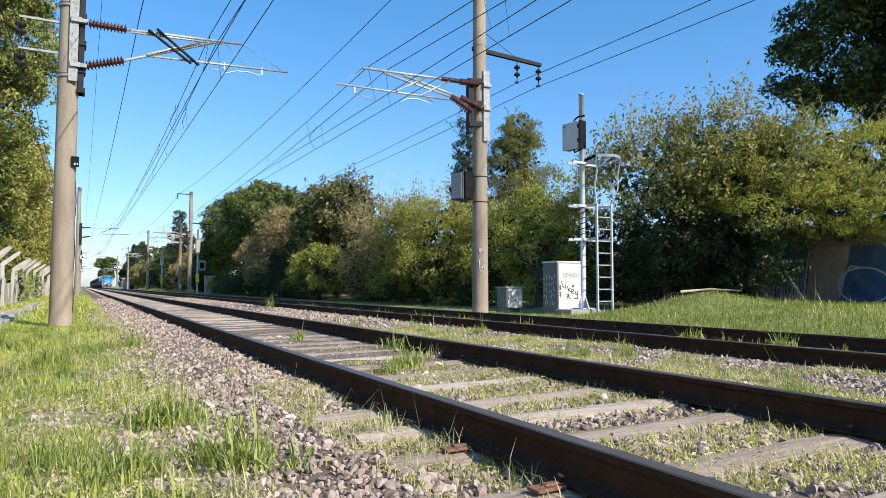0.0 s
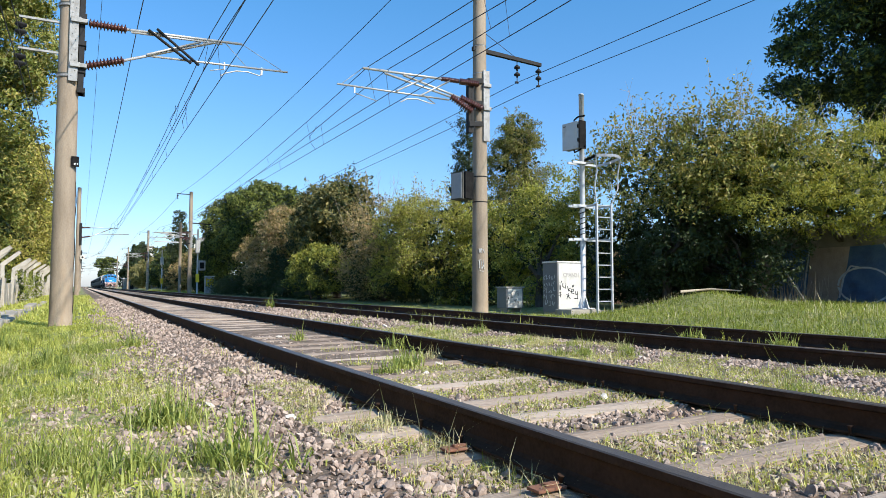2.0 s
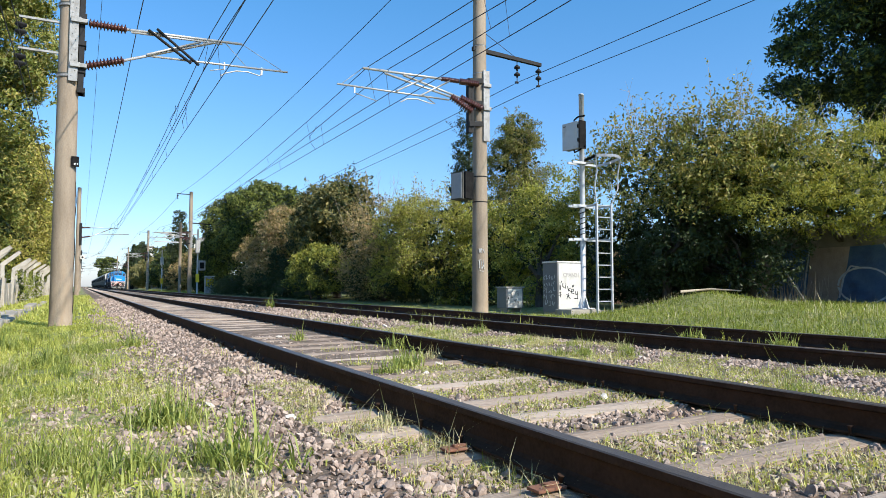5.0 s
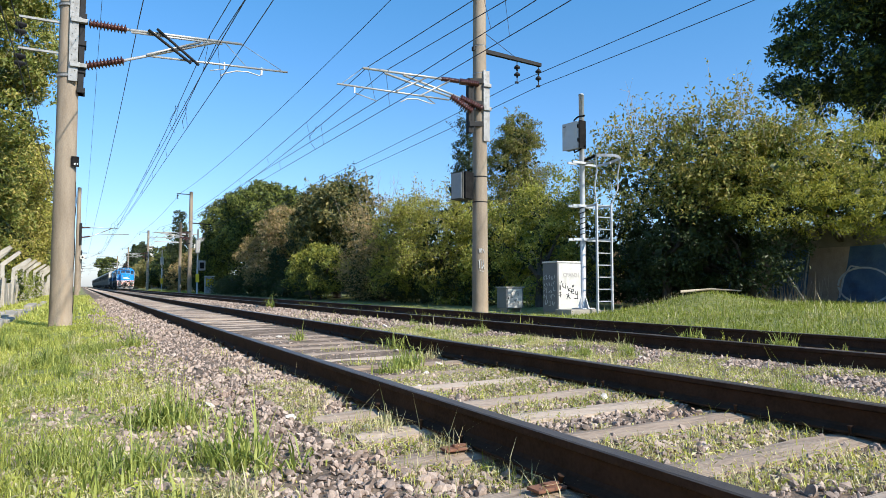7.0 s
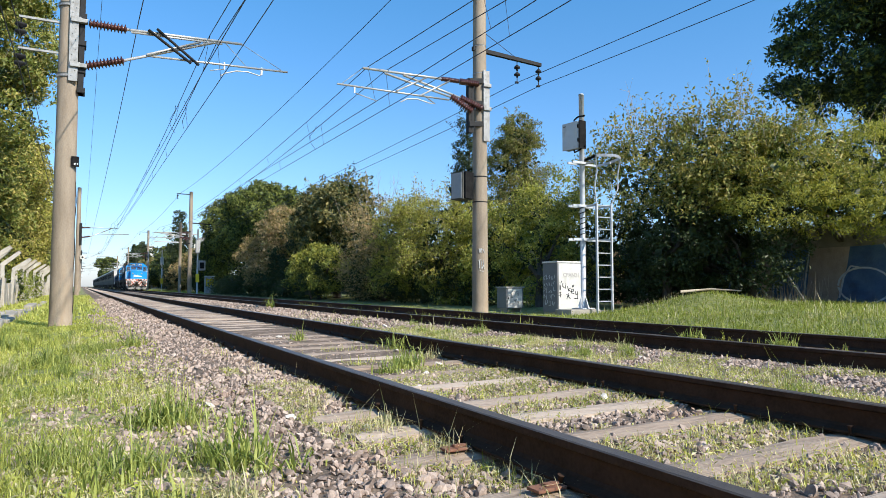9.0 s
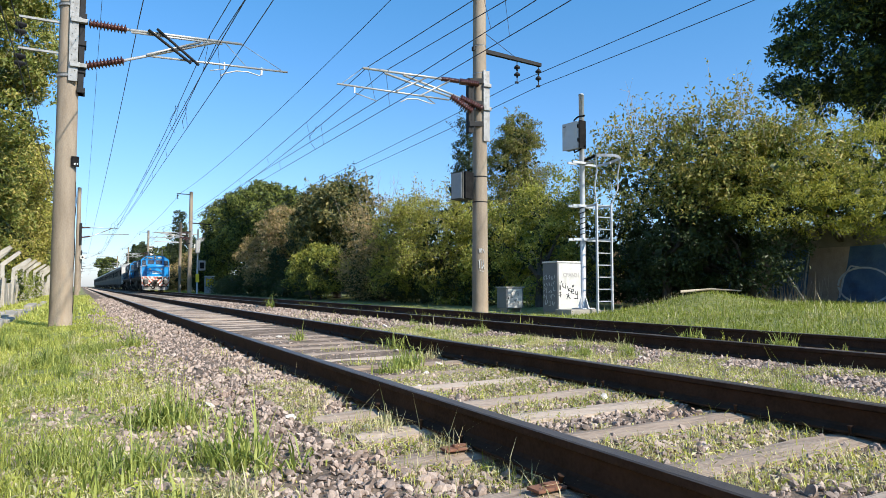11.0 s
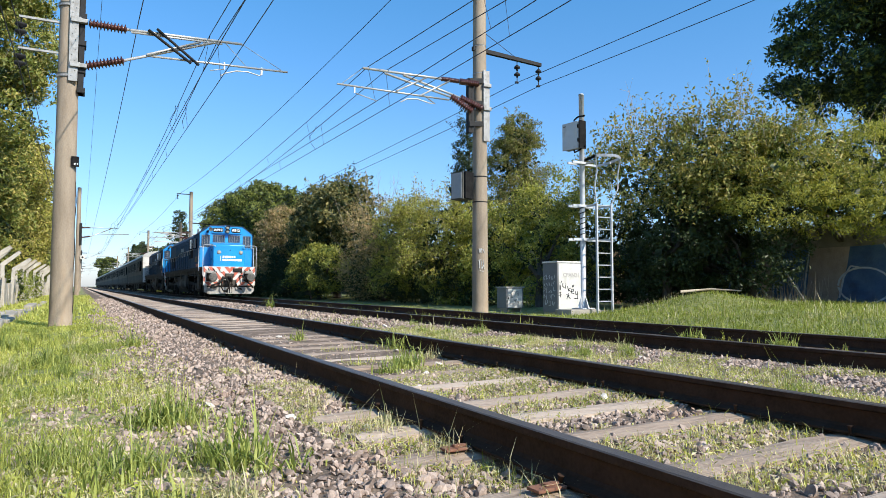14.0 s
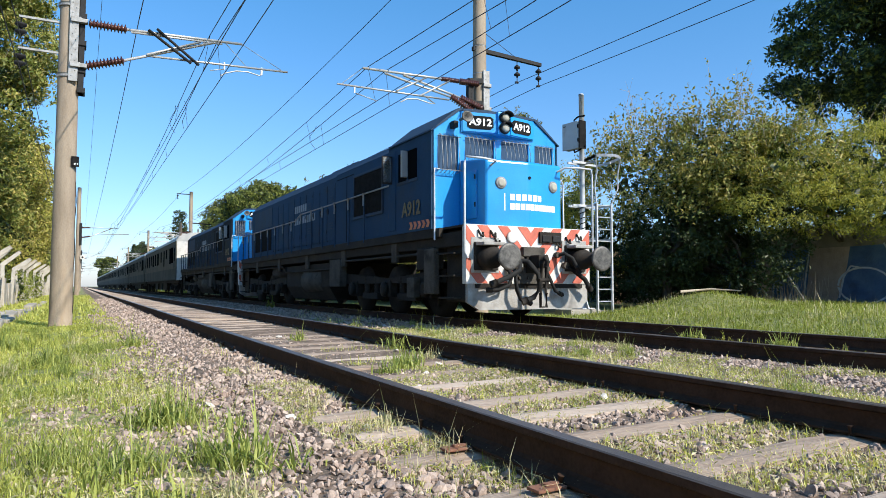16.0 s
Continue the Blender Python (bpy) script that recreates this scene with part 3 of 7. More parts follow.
def right_pole(y0, detailed=True, x0=9.25, top=9.8):
    p = tagged(empty("catenary_pole", pose(x0, y0, 0)), "tall round concrete catenary pole with cantilever and feeder arm", "catenary pole", "catenary poles")
    pole_body(p, top, 0.215, 0.165)
    s = 1 if detailed else 1.6
    bm = bmesh.new()
    box(bm, (-0.02, -0.235, 4.55), (0.17, -0.18, 6.45), 0.006)
    part("mounting_channel", bm, M["galv_old"], p, "drilled galvanised channel")
    bm = bmesh.new()
    box(bm, (-0.44, -0.17, 4.75), (-0.28, -0.03, 6.2), 0.008)
    part("mounting_post", bm, M["dark_steel"], p, "drilled dark steel post")
    for z in (4.95, 5.5, 6.1):
        bm = bmesh.new()
        prism(bm, [(-0.44, z - 0.04), (0.05, z + 0.02), (0.05, z + 0.14), (-0.44, z + 0.08)], "y", -0.22, -0.16)
        part("cross_bracket", bm, M["dark_steel"], p)
    if detailed:
        for z in (5.42, 6.05):
            bm = bmesh.new()
            box(bm, (-0.03, -0.28, z - 0.05), (0.20, -0.18, z + 0.05), 0.01)
            part("hinge", bm, M["galv_old"], p, "cast steel hinge")
        bm = bmesh.new()
        for k in range(15):
            tube(bm, [(0.05, -0.24, 4.65 + 0.12 * k), (0.05, -0.2335, 4.65 + 0.12 * k)], 0.009, 8)
            tube(bm, [(-0.36, -0.176, 4.85 + 0.085 * k), (-0.36, -0.1685, 4.85 + 0.085 * k)], 0.012, 8)
        tagged(part("bolt_pattern", bm, M["black"], p, "dark bolt holes"), kind="stuff")
        for z in (2.95, 3.62, 6.4, 7.15):
            part("clamp_band", made(tube, [(0, 0, z - 0.014), (0, 0, z + 0.014)], 0.219 - 0.005 * z, 20), M["galv_old"] if z > 6 else M["dark_steel"], p)
        for z0, marks in ((1.72, [[(-0.07, 0.0), (-0.05, -0.12), (-0.02, 0.0)], [(0.0, 0.0), (0.0, -0.12)], [(0.03, -0.02), (0.07, -0.10)]]),
                          (1.30, [[(-0.06, 0.12), (-0.06, -0.1)], [(-0.08, 0.1), (-0.02, 0.12)], [(0.0, 0.1), (0.0, -0.12), (0.05, -0.02)], [(0.05, 0.12), (0.06, -0.12)], [(-0.05, -0.16), (0.04, -0.18)]])):
            bm = bmesh.new()
            for pts in marks:
                stroke(bm, [(a, z0 + b) for a, b in pts], 0.010, -0.216, -0.2)
            bmesh.ops.rotate(bm, verts=bm.verts[:], matrix=Matrix.Rotation(math.radians(-20), 3, "Z"))
            part("scrawl", bm, M["scrawl_white"], p, "small pale sprayed scrawl")
    y = -0.2
    insulator_part(p, (-0.16, y, 6.06), (-0.74, y, 6.05), 10, 0.045, 0.085)
    insulator_part(p, (-0.76, y, 6.05), (-1.28, y, 6.04), 12, 0.045, 0.062)
    bar("top_tube", (-0.8, y, 6.05), (-3.42, y, 5.98), 0.032 * s, M["alu"], p)
    insulator_part(p, (-0.05, y, 5.42), (-0.72, y, 5.62), 11)
    bar("strut_tube", (-0.72, y, 5.62), (-2.35, y, 5.97), 0.03 * s, M["alu"], p)
    insulator_part(p, (-0.36, y, 5.30), (-1.0, y, 5.62), 10)
    bar("strut_tube", (-1.0, y, 5.60), (-2.85, y, 5.94), 0.028 * s, M["alu"], p)
    bar("cross_tube", (-1.05, y - 0.05, 6.0), (-1.9, y - 0.05, 5.5), 0.022 * s, M["alu"], p)
    bar("cross_tube", (-1.7, y - 0.05, 6.0), (-2.55, y - 0.05, 5.53), 0.02 * s, M["alu"], p)
    bar("steady_tube", (-1.05, y, 5.52), (-4.07, y, 5.50), 0.024 * s, M["alu"], p)
    bm = bmesh.new()
    tube(bm, [(-1.7, y, 5.5), (-1.45, y, 5.36), (-1.62, y, 5.36), (-1.95, y, 5.42), (-2.25, y, 5.38), (-2.42, y, 5.28)], 0.014, 8)
    part("steady_arm", bm, M["alu"], p, "curved steady arm")
    bm = bmesh.new()
    box(bm, (-3.645, y - 0.012, 5.34), (-3.61, y + 0.012, 5.5), 0.004)
    tube(bm, [(-3.6, y, 5.34), (-3.05, y, 5.22)], 0.012, 6)
    part("steady_arm", bm, M["alu"], p)
    bar("tie_wire", (-3.42, y, 5.98), (-3.95, y, 5.52), 0.008, M["galv_old"], p)
    # feeder arm to the far side
    bm = bmesh.new()
    prism(bm, [(-0.22, 7.02), (2.02, 6.93), (2.02, 7.02), (-0.22, 7.13)], "y", -0.06, 0.04)
    part("feeder_arm", bm, M["dark_steel"], p, "black steel feeder arm")
    bar("tie_wire", (0.1, 0, 7.6), (1.2, 0, 7.05), 0.008, M["wire"], p)
    for x in (1.22, 1.95):
        bm = bmesh.new()
        tube(bm, [(x, 0, 6.98), (x, 0, 6.36)], 0.012, 6)
        for k in range(2):
            lathe(bm, [(0, 0.02), (0.03, 0.05), (0.06, 0.085), (0.10, 0.085), (0.12, 0.03), (0.17, 0.02)], (x, 0, 6.86 - 0.2 * k), (0, 0, -1), 12)
        box(bm, (x - 0.06, -0.03, 6.34), (x + 0.04, 0.03, 6.39), 0.008)
        part("hanging_insulator", bm, M["dark_steel"], p, "dark two-disc insulator")
    # arm with hanging feeder on the track side, at the top
    bm = bmesh.new()
    box(bm, (-1.35, -0.04, top - 0.32), (0.0, 0.04, top - 0.24), 0.006)
    tube(bm, [(-1.28, 0, top - 0.28), (-1.28, 0, top - 0.85)], 0.014, 6)
    for k in range(3):
        lathe(bm, [(0, 0.02), (0.03, 0.09), (0.07, 0.09), (0.1, 0.02)], (-1.28, 0, top - 0.4 - 0.14 * k), (0, 0, -1), 10)
    part("top_arm", bm, M["dark_steel"], p)
    return p


near_left_pole()
POLE_R = right_pole(15.0)
for y0 in (70.5, 118.0, 170.0, 222.0):
    copy_thing(POLE_R, pose(9.45, y0, 0)) if y0 > 71 else right_pole(70.5, False, 9.5, 10.2)


def left_pole_far(y0):
    p = tagged(empty("catenary_pole", pose(-0.33, y0, 0)), "round concrete catenary pole with cantilever, farther along the verge", "catenary pole", "catenary poles")
    pole_body(p, 9.6, 0.21, 0.16)
    y = -0.15
    for z in (6.0, 5.1):
        insulator_part(p, (0.2, y, z), (0.95, y, z + 0.12 * (z < 5.5)), 9)
    bar("top_tube", (0.95, y, 6.0), (3.2, y, 6.05), 0.035, M["alu"], p)
    bar("strut_tube", (0.95, y, 5.2), (2.7, y, 6.0), 0.035, M["alu"], p)
    bar("steady_tube", (1.4, y, 5.45), (4.1, y, 5.5), 0.03, M["alu"], p)
    bm = bmesh.new()
    box(bm, (0.1, -0.26, 4.4), (0.3, -0.16, 6.4), 0.01)
    part("bracket_frame", bm, M["dark_steel"], p, "black steel bracket frame")
    bm = bmesh.new()
    box(bm, (0.22, -0.3, 3.15), (0.56, -0.27, 3.49), 0.01)
    part("sign_plate", bm, M["white_paint"], p, "small white line-side sign")
    bm = bmesh.new()
    lathe(bm, [(0, 0.08), (0.01, 0.08)], (0.39, -0.302, 3.32), (0, -1, 0), 14)
    part("sign_dot", bm, M["black"], p)
    return p


FAR_L = left_pole_far(68.0)
for y0 in (120.0, 172.0, 224.0):
    copy_thing(FAR_L, pose(-0.25, y0, 0))


def wire(name, pts, r, label):
    bm = bmesh.new()
    tube(bm, pts, r, 5)
    ob = part(name, bm, M["wire"])
    tagged(ob, label, "overhead wire", "overhead wires")
    return ob


SPANS = [-38.0, 15.0, 66.0, 118.0, 170.0, 222.0, 300.0]


def strung(x, z, sag, stagger=0.0):
    pts = []
    for i, (a, b) in enumerate(zip(SPANS, SPANS[1:])):
        for k in range(10):
            t = k / 10
            s0, s1 = (stagger if i % 2 else -stagger), (stagger if (i + 1) % 2 else -stagger)
            pts.append((x + s0 + (s1 - s0) * t, a + (b - a) * t, z - sag * 4 * t * (1 - t)))
    return pts


def line_set(x, zc, zm, stagger, label):
    c, m = strung(x, zc, 0.02, stagger), strung(x, zm, 0.72, -stagger * 0.4)
    wire("contact_wire", c, 0.0085, "taut dark contact wire above the " + label)
    wire("messenger_wire", m, 0.009, "sagging dark messenger wire above the " + label)
    for i in range(5, 40):
        j = i
        if m[j][2] - c[j][2] > 0.05:
            ob = part("dropper", made(tube, [c[j], m[j]], 0.005, 4), M["wire"])
            tagged(ob, "thin vertical dropper between the overhead wires", "dropper", "droppers")


line_set(2.52, 5.28, 6.10, 0.06, "grassy track")
line_set(2.30, 5.36, 6.22, -0.10, "grassy track, second pair")
line_set(6.55, 5.20, 6.08, 0.08, "far track")
line_set(6.10, 5.26, 6.10, 0.15, "far track, second pair")
wire("feeder_wire", strung(7.9, 9.36, 0.5), 0.012, "thick dark feeder wire hung from the pole tops")
wire("feeder_wire", strung(10.47, 6.36, 0.35), 0.009, "feeder wire on the outer arm")
wire("feeder_wire", strung(11.2, 6.36, 0.35), 0.009, "feeder wire at the end of the outer arm")
wire("feeder_wire", strung(-1.15, 5.55, 0.4), 0.009, "feeder wire beside the fence")
wire("feeder_wire", strung(-1.15, 4.93, 0.4), 0.009, "lower feeder wire beside the fence")
wire("earth_wire", strung(0.93, 6.35, 0.25), 0.010, "earth wire above the verge")
wire("earth_wire", strung(0.22, 6.45, 0.3), 0.005, "thin wire close to the poles")
for a, b, c in (((2.46, 20, 6.0), (2.5, 20.1, 5.65), (2.5, 20.4, 5.3)), ((6.5, 20.5, 5.85), (6.3, 20.6, 5.5), (6.6, 20.9, 5.2)), ((2.34, 21, 6.1), (2.2, 21.1, 5.7), (2.38, 21.4, 5.36))):
    ob = part("jumper_cable", made(tube, [a, Vector(a).lerp(Vector(b), 0.5) + Vector((0.06, 0, 0.05)), b, Vector(b).lerp(Vector(c), 0.5) - Vector((0.06, 0, 0)), c], 0.007, 6), M["wire"])
    tagged(ob, "looped jumper cable joining two overhead wires", "cable", "overhead wires")


# ---- pole box, antenna mast, ladder, cabinets ----
def pole_box():
    b = tagged(empty("pole_box", pose(8.80, 14.95, 2.98, 0, 0, -70)), "grey sheet-metal box strapped to the concrete pole", "equipment box")
    part("housing", made(box, (-0.30, -0.26, 0), (0.10, 0.12, 0.72), 0.012), M["coach_grey"], b)
    part("door", made(box, (-0.275, -0.275, 0.03), (0.075, -0.255, 0.69), 0.006), M["grey_paint"], b)
    part("back_plate", made(box, (0.10, -0.22, 0.02), (0.16, 0.12, 0.72), 0.006), M["black"], b, "black back plate")
    for z in (0.08, 0.58):
        part("strap", made(box, (0.0, 0.12, z), (0.05, 0.32, z + 0.05), 0.004), M["galv"], b)


pole_box()


def mast():
    p = tagged(empty("antenna_mast", pose(11.0, 12.95, 0)), "slim galvanised steel mast on a concrete footing", "mast")
    part("shaft", made(tube, [(0, 0, 0.1), (0, 0, 5.56)], 0.064, 18), M["galv"], p)
    part("cap", made(lathe, [(0, 0.068), (0.03, 0.068), (0.04, 0.05)], (0, 0, 5.55), (0, 0, 1), 18), M["galv"], p)
    part("base_flange", made(box, (-0.2, -0.2, 0.17), (0.2, 0.2, 0.195), 0.004), M["galv"], p)
    for a in range(4):
        bm = bmesh.new()
        prism(bm, [(0.06, 0.19), (0.19, 0.19), (0.06, 0.5)], "y", -0.006, 0.006)
        bmesh.ops.rotate(bm, verts=bm.verts[:], matrix=Matrix.Rotation(a * math.pi / 2, 3, "Z"))
        part("gusset", bm, M["galv"], p)
    bm = bmesh.new()
    n = 46
    tube(bm, [(0.068 * math.cos(k * 0.9), 0.068 * math.sin(k * 0.9), 1.95 + k * 0.019) for k in range(n)], 0.012, 6)
    part("wound_cable", bm, M["rubber"], p, "cable wound round the mast")
    part("cable", made(tube, [(0.03, -0.07, 0.5), (0.075, -0.03, 1.1), (0.05, -0.06, 1.95)], 0.012, 6), M["rubber"], p, "black cable")
    for z in (4.86, 4.28):
        part("clamp", made(tube, [(0, 0, z - 0.025), (0, 0, z + 0.025)], 0.074, 16), M["galv"], p)
    f = tagged(part("mast_footing", made(box, (-0.62, -0.28, -0.15), (0.3, 0.35, 0.165), 0.02), M["concrete"]), "low concrete footing under the steel mast", "concrete footing")
    f.matrix_basis = pose(11.0, 12.95, 0)
    f2 = tagged(part("mast_footing", made(box, (0.32, -0.42, -0.15), (1.1, 0.5, 0.10), 0.02), M["concrete"]), "concrete slab under the ladder", "concrete footing")
    f2.matrix_basis = pose(11.0, 12.95, 0)


def mast_cabinet():
    b = tagged(empty("mast_cabinet", pose(10.86, 12.98, 4.12, 0, 0, -84)), "grey weatherproof box bracketed to the steel mast", "equipment box")
    part("housing", made(box, (-0.36, -0.10, 0.05), (0.20, 0.10, 0.72), 0.02), M["grey_paint"], b)
    part("door", made(box, (-0.375, -0.125, 0.04), (0.155, -0.10, 0.73), 0.008), M["white_paint"], b)
    for z in (0.2, 0.55):
        part("latch", made(box, (0.15, -0.14, z), (0.20, -0.08, z + 0.09), 0.01), M["black"], b, "black latch")
    part("edge_seal", made(box, (0.19, -0.115, 0.03), (0.215, 0.115, 0.74), 0.004), M["black"], b)
    part("bracket", made(tube, [(-0.1, 0, 0.72), (-0.08, 0, 0.80), (0.05, 0, 0.86), (0.24, 0.05, 0.86)], 0.022, 8), M["black"], b, "black bent bracket")
    part("bracket", made(tube, [(-0.1, 0, 0.06), (-0.06, 0, -0.02), (0.05, 0, 0.0), (0.24, 0.05, 0.1)], 0.022, 8), M["black"], b)
    bm = bmesh.new()
    box(bm, (-0.33, -0.128, 0.64), (-0.25, -0.124, 0.66))
    part("maker_mark", bm, M["dark_steel"], b)


def ladder():
    p = tagged(empty("ladder", pose(11.06, 12.5, 0)), "galvanised access ladder with a waisted safety hoop", "ladder")
    for x in (0, 0.47):
        part("stile", made(box, (x - 0.02, -0.03, 0.06), (x + 0.02, 0.03, 2.76), 0.005), M["galv"], p)
    for k in range(9):
        part("rung", made(tube, [(0.0, 0, 0.36 + 0.295 * k), (0.47, 0, 0.36 + 0.295 * k)], 0.014, 8), M["galv"], p)
    for sgn, x0 in ((-1, 0.0), (1, 0.47)):
        bm = bmesh.new()
        tube(bm, [(x0, 0, 2.74), (x0 + sgn * 0.14, -0.1, 3.15), (x0 + sgn * 0.10, -0.14, 3.5), (x0 + sgn * 0.16, -0.18, 3.9)], 0.017, 8)
        part("hoop_upright", bm, M["galv"], p)
    bm = bmesh.new()
    pts = [(-0.16, 0.25, 3.84), (-0.16, -0.2, 3.9)] + [(-0.12 + 0.71 * t, -0.22 - 0.18 * math.sin(math.pi * t), 3.9) for t in (0.05, 0.25, 0.5, 0.75, 0.95)] + [(0.63, -0.2, 3.9), (0.6, 0.25, 3.84)]
    for a, b in zip(pts, pts[1:]):
        a, b = Vector(a), Vector(b)
        v = [bm.verts.new(q) for q in (a - Vector((0, 0, 0.035)), b - Vector((0, 0, 0.035)), b + Vector((0, 0, 0.035)), a + Vector((0, 0, 0.035)))]
        bm.faces.new(v)
    bmesh.ops.solidify(bm, geom=bm.faces[:], thickness=0.012)
    part("safety_hoop", bm, M["galv"], p, "flat steel safety hoop")
    for z, w in ((3.78, 0.62), (2.70, 0.58), (1.86, 0.55)):
        bm = bmesh.new()
        box(bm, (-0.44, 0.34, z), (0.05, 0.38, z + 0.06), 0.004)
        box(bm, (-0.44, 0.52, z), (0.05, 0.56, z + 0.06), 0.004)
        box(bm, (-0.02, 0.0, z), (0.02, 0.56, z + 0.05), 0.004)
        box(bm, (0.45, 0.0, z), (0.49, 0.56, z + 0.05), 0.004)
        box(bm, (0.0, 0.50, z), (0.47, 0.54, z + 0.05), 0.004)
        part("stand_off", bm, M["galv"], p, "stand-off bracket to the mast")


mast()
mast_cabinet()
ladder()


def big_cabinet():
    b = tagged(empty("line_side_cabinet", pose(11.3, 14.36, -0.03)), "grey metal line-side cabinet covered in sprayed scrawls", "equipment cabinet")
    part("housing", made(box, (0, 0, 0.06), (0.86, 0.65, 1.42), 0.012), M["housing_shade_grey"], b)
    part("plinth", made(box, (0.02, 0.02, -0.15), (0.84, 0.63, 0.06), 0.01), M["concrete"], b)
    part("roof_cap", made(box, (-0.015, -0.015, 1.40), (0.875, 0.665, 1.445), 0.01), M["white_paint"], b)
    part("door", made(box, (0.03, -0.016, 0.10), (0.83, 0.0, 1.38), 0.006), M["white_paint"], b)
    part("door_handle", made(box, (0.06, -0.035, 0.66), (0.085, -0.014, 0.80), 0.006), M["black"], b, "black swing handle")
    lettering("stencil_text", "CPAN21", 0.155, pose(0.46, -0.0175, 1.06, 90, 0, 0), M["scrawl_grey"], b, 0.001)
    bm = bmesh.new()
    for z in (1.2, 1.225, 1.25):
        box(bm, (0.40, -0.0185, z), (0.48, -0.0165, z + 0.008))
    part("vent_mark", bm, M["scrawl_grey"], b)
    bm = bmesh.new()
    S = lambda *p: stroke(bm, p, 0.022, -0.0195, -0.0165)
    S((0.12, 0.90), (0.13, 0.87)), S((0.07, 0.86), (0.08, 0.85)), S((0.17, 0.84), (0.16, 0.76), (0.22, 0.72))
    S((0.25, 0.78), (0.27, 0.70)), S((0.27, 0.83), (0.275, 0.82)), S((0.33, 0.76), (0.36, 0.63)), S((0.42, 0.70), (0.35, 0.68), (0.43, 0.62))
    S((0.46, 0.62), (0.54, 0.63), (0.53, 0.68), (0.47, 0.68), (0.46, 0.58), (0.55, 0.56)), S((0.50, 0.74), (0.54, 0.76), (0.53, 0.79), (0.50, 0.78), (0.50, 0.74))
    S((0.60, 0.62), (0.62, 0.53), (0.68, 0.56)), S((0.68, 0.62), (0.68, 0.42), (0.56, 0.43)), S((0.30, 0.54), (0.38, 0.50)), S((0.36, 0.56), (0.30, 0.42)), S((0.34, 0.50), (0.42, 0.42))
    S((0.04, 0.58), (0.10, 0.60), (0.08, 0.47)), S((0.03, 0.52), (0.11, 0.53))
    part("scrawl", bm, M["scrawl_black"], b, "black sprayed scrawl")
    bm = bmesh.new()
    rnd = random.Random(4)
    for row, zc in enumerate((0.98, 0.80, 0.62, 0.44, 0.28)):
        for k in range(5):
            c = 0.08 + k * 0.105
            pts = [(c + rnd.uniform(-0.04, 0.05), zc + rnd.uniform(-0.075, 0.075)) for _ in range(4)]
            stroke(bm, pts, 0.016, -0.0035, 0.0005)
    bmesh.ops.rotate(bm, verts=bm.verts[:], matrix=Matrix.Rotation(-math.pi / 2, 3, "Z"))
    bmesh.ops.translate(bm, verts=bm.verts[:], vec=(0, 0.65, 0.03))
    part("scrawl", bm, M["scrawl_white"], b, "pale sprayed scrawl")


def small_cabinet():
    b = tagged(empty("junction_cabinet", pose(11.32, 16.85, -0.02)), "small grey metal junction cabinet with a scribbled door", "equipment cabinet")
    part("housing", made(box, (0, 0, 0.08), (0.62, 0.52, 0.70), 0.01), M["housing_shade_grey"], b)
    part("roof_cap", made(box, (-0.03, -0.04, 0.70), (0.65, 0.55, 0.74), 0.01), M["grey_paint"], b)
    part("door", made(box, (0.04, -0.014, 0.10), (0.56, 0.0, 0.68), 0.005), M["white_paint"], b)
    for x in (0.05, 0.52):
        part("foot", made(box, (x, 0.05, -0.12), (x + 0.06, 0.45, 0.08), 0.005), M["concrete"], b)
    part("door_handle", made(box, (0.05, -0.03, 0.36), (0.08, -0.012, 0.42), 0.004), M["black"], b)
    bm = bmesh.new()
    S = lambda *p: stroke(bm, p, 0.008, -0.0175, -0.0145)
    S((0.18, 0.55), (0.15, 0.40), (0.24, 0.42)), S((0.24, 0.56), (0.28, 0.42)), S((0.32, 0.56), (0.40, 0.54), (0.36, 0.42)), S((0.42, 0.58), (0.44, 0.46)), S((0.16, 0.58), (0.45, 0.60))
    S((0.22, 0.34), (0.44, 0.28)), S((0.36, 0.36), (0.30, 0.26))
    part("scrawl", bm, M["scrawl_black"], b, "black sprayed scrawl")
    bm = bmesh.new()
    for z in (0.2, 0.225):
        box(bm, (0.22, -0.0165, z), (0.42, -0.0145, z + 0.01))
    part("label_bars", bm, M["scrawl_grey"], b)


big_cabinet()
small_cabinet()


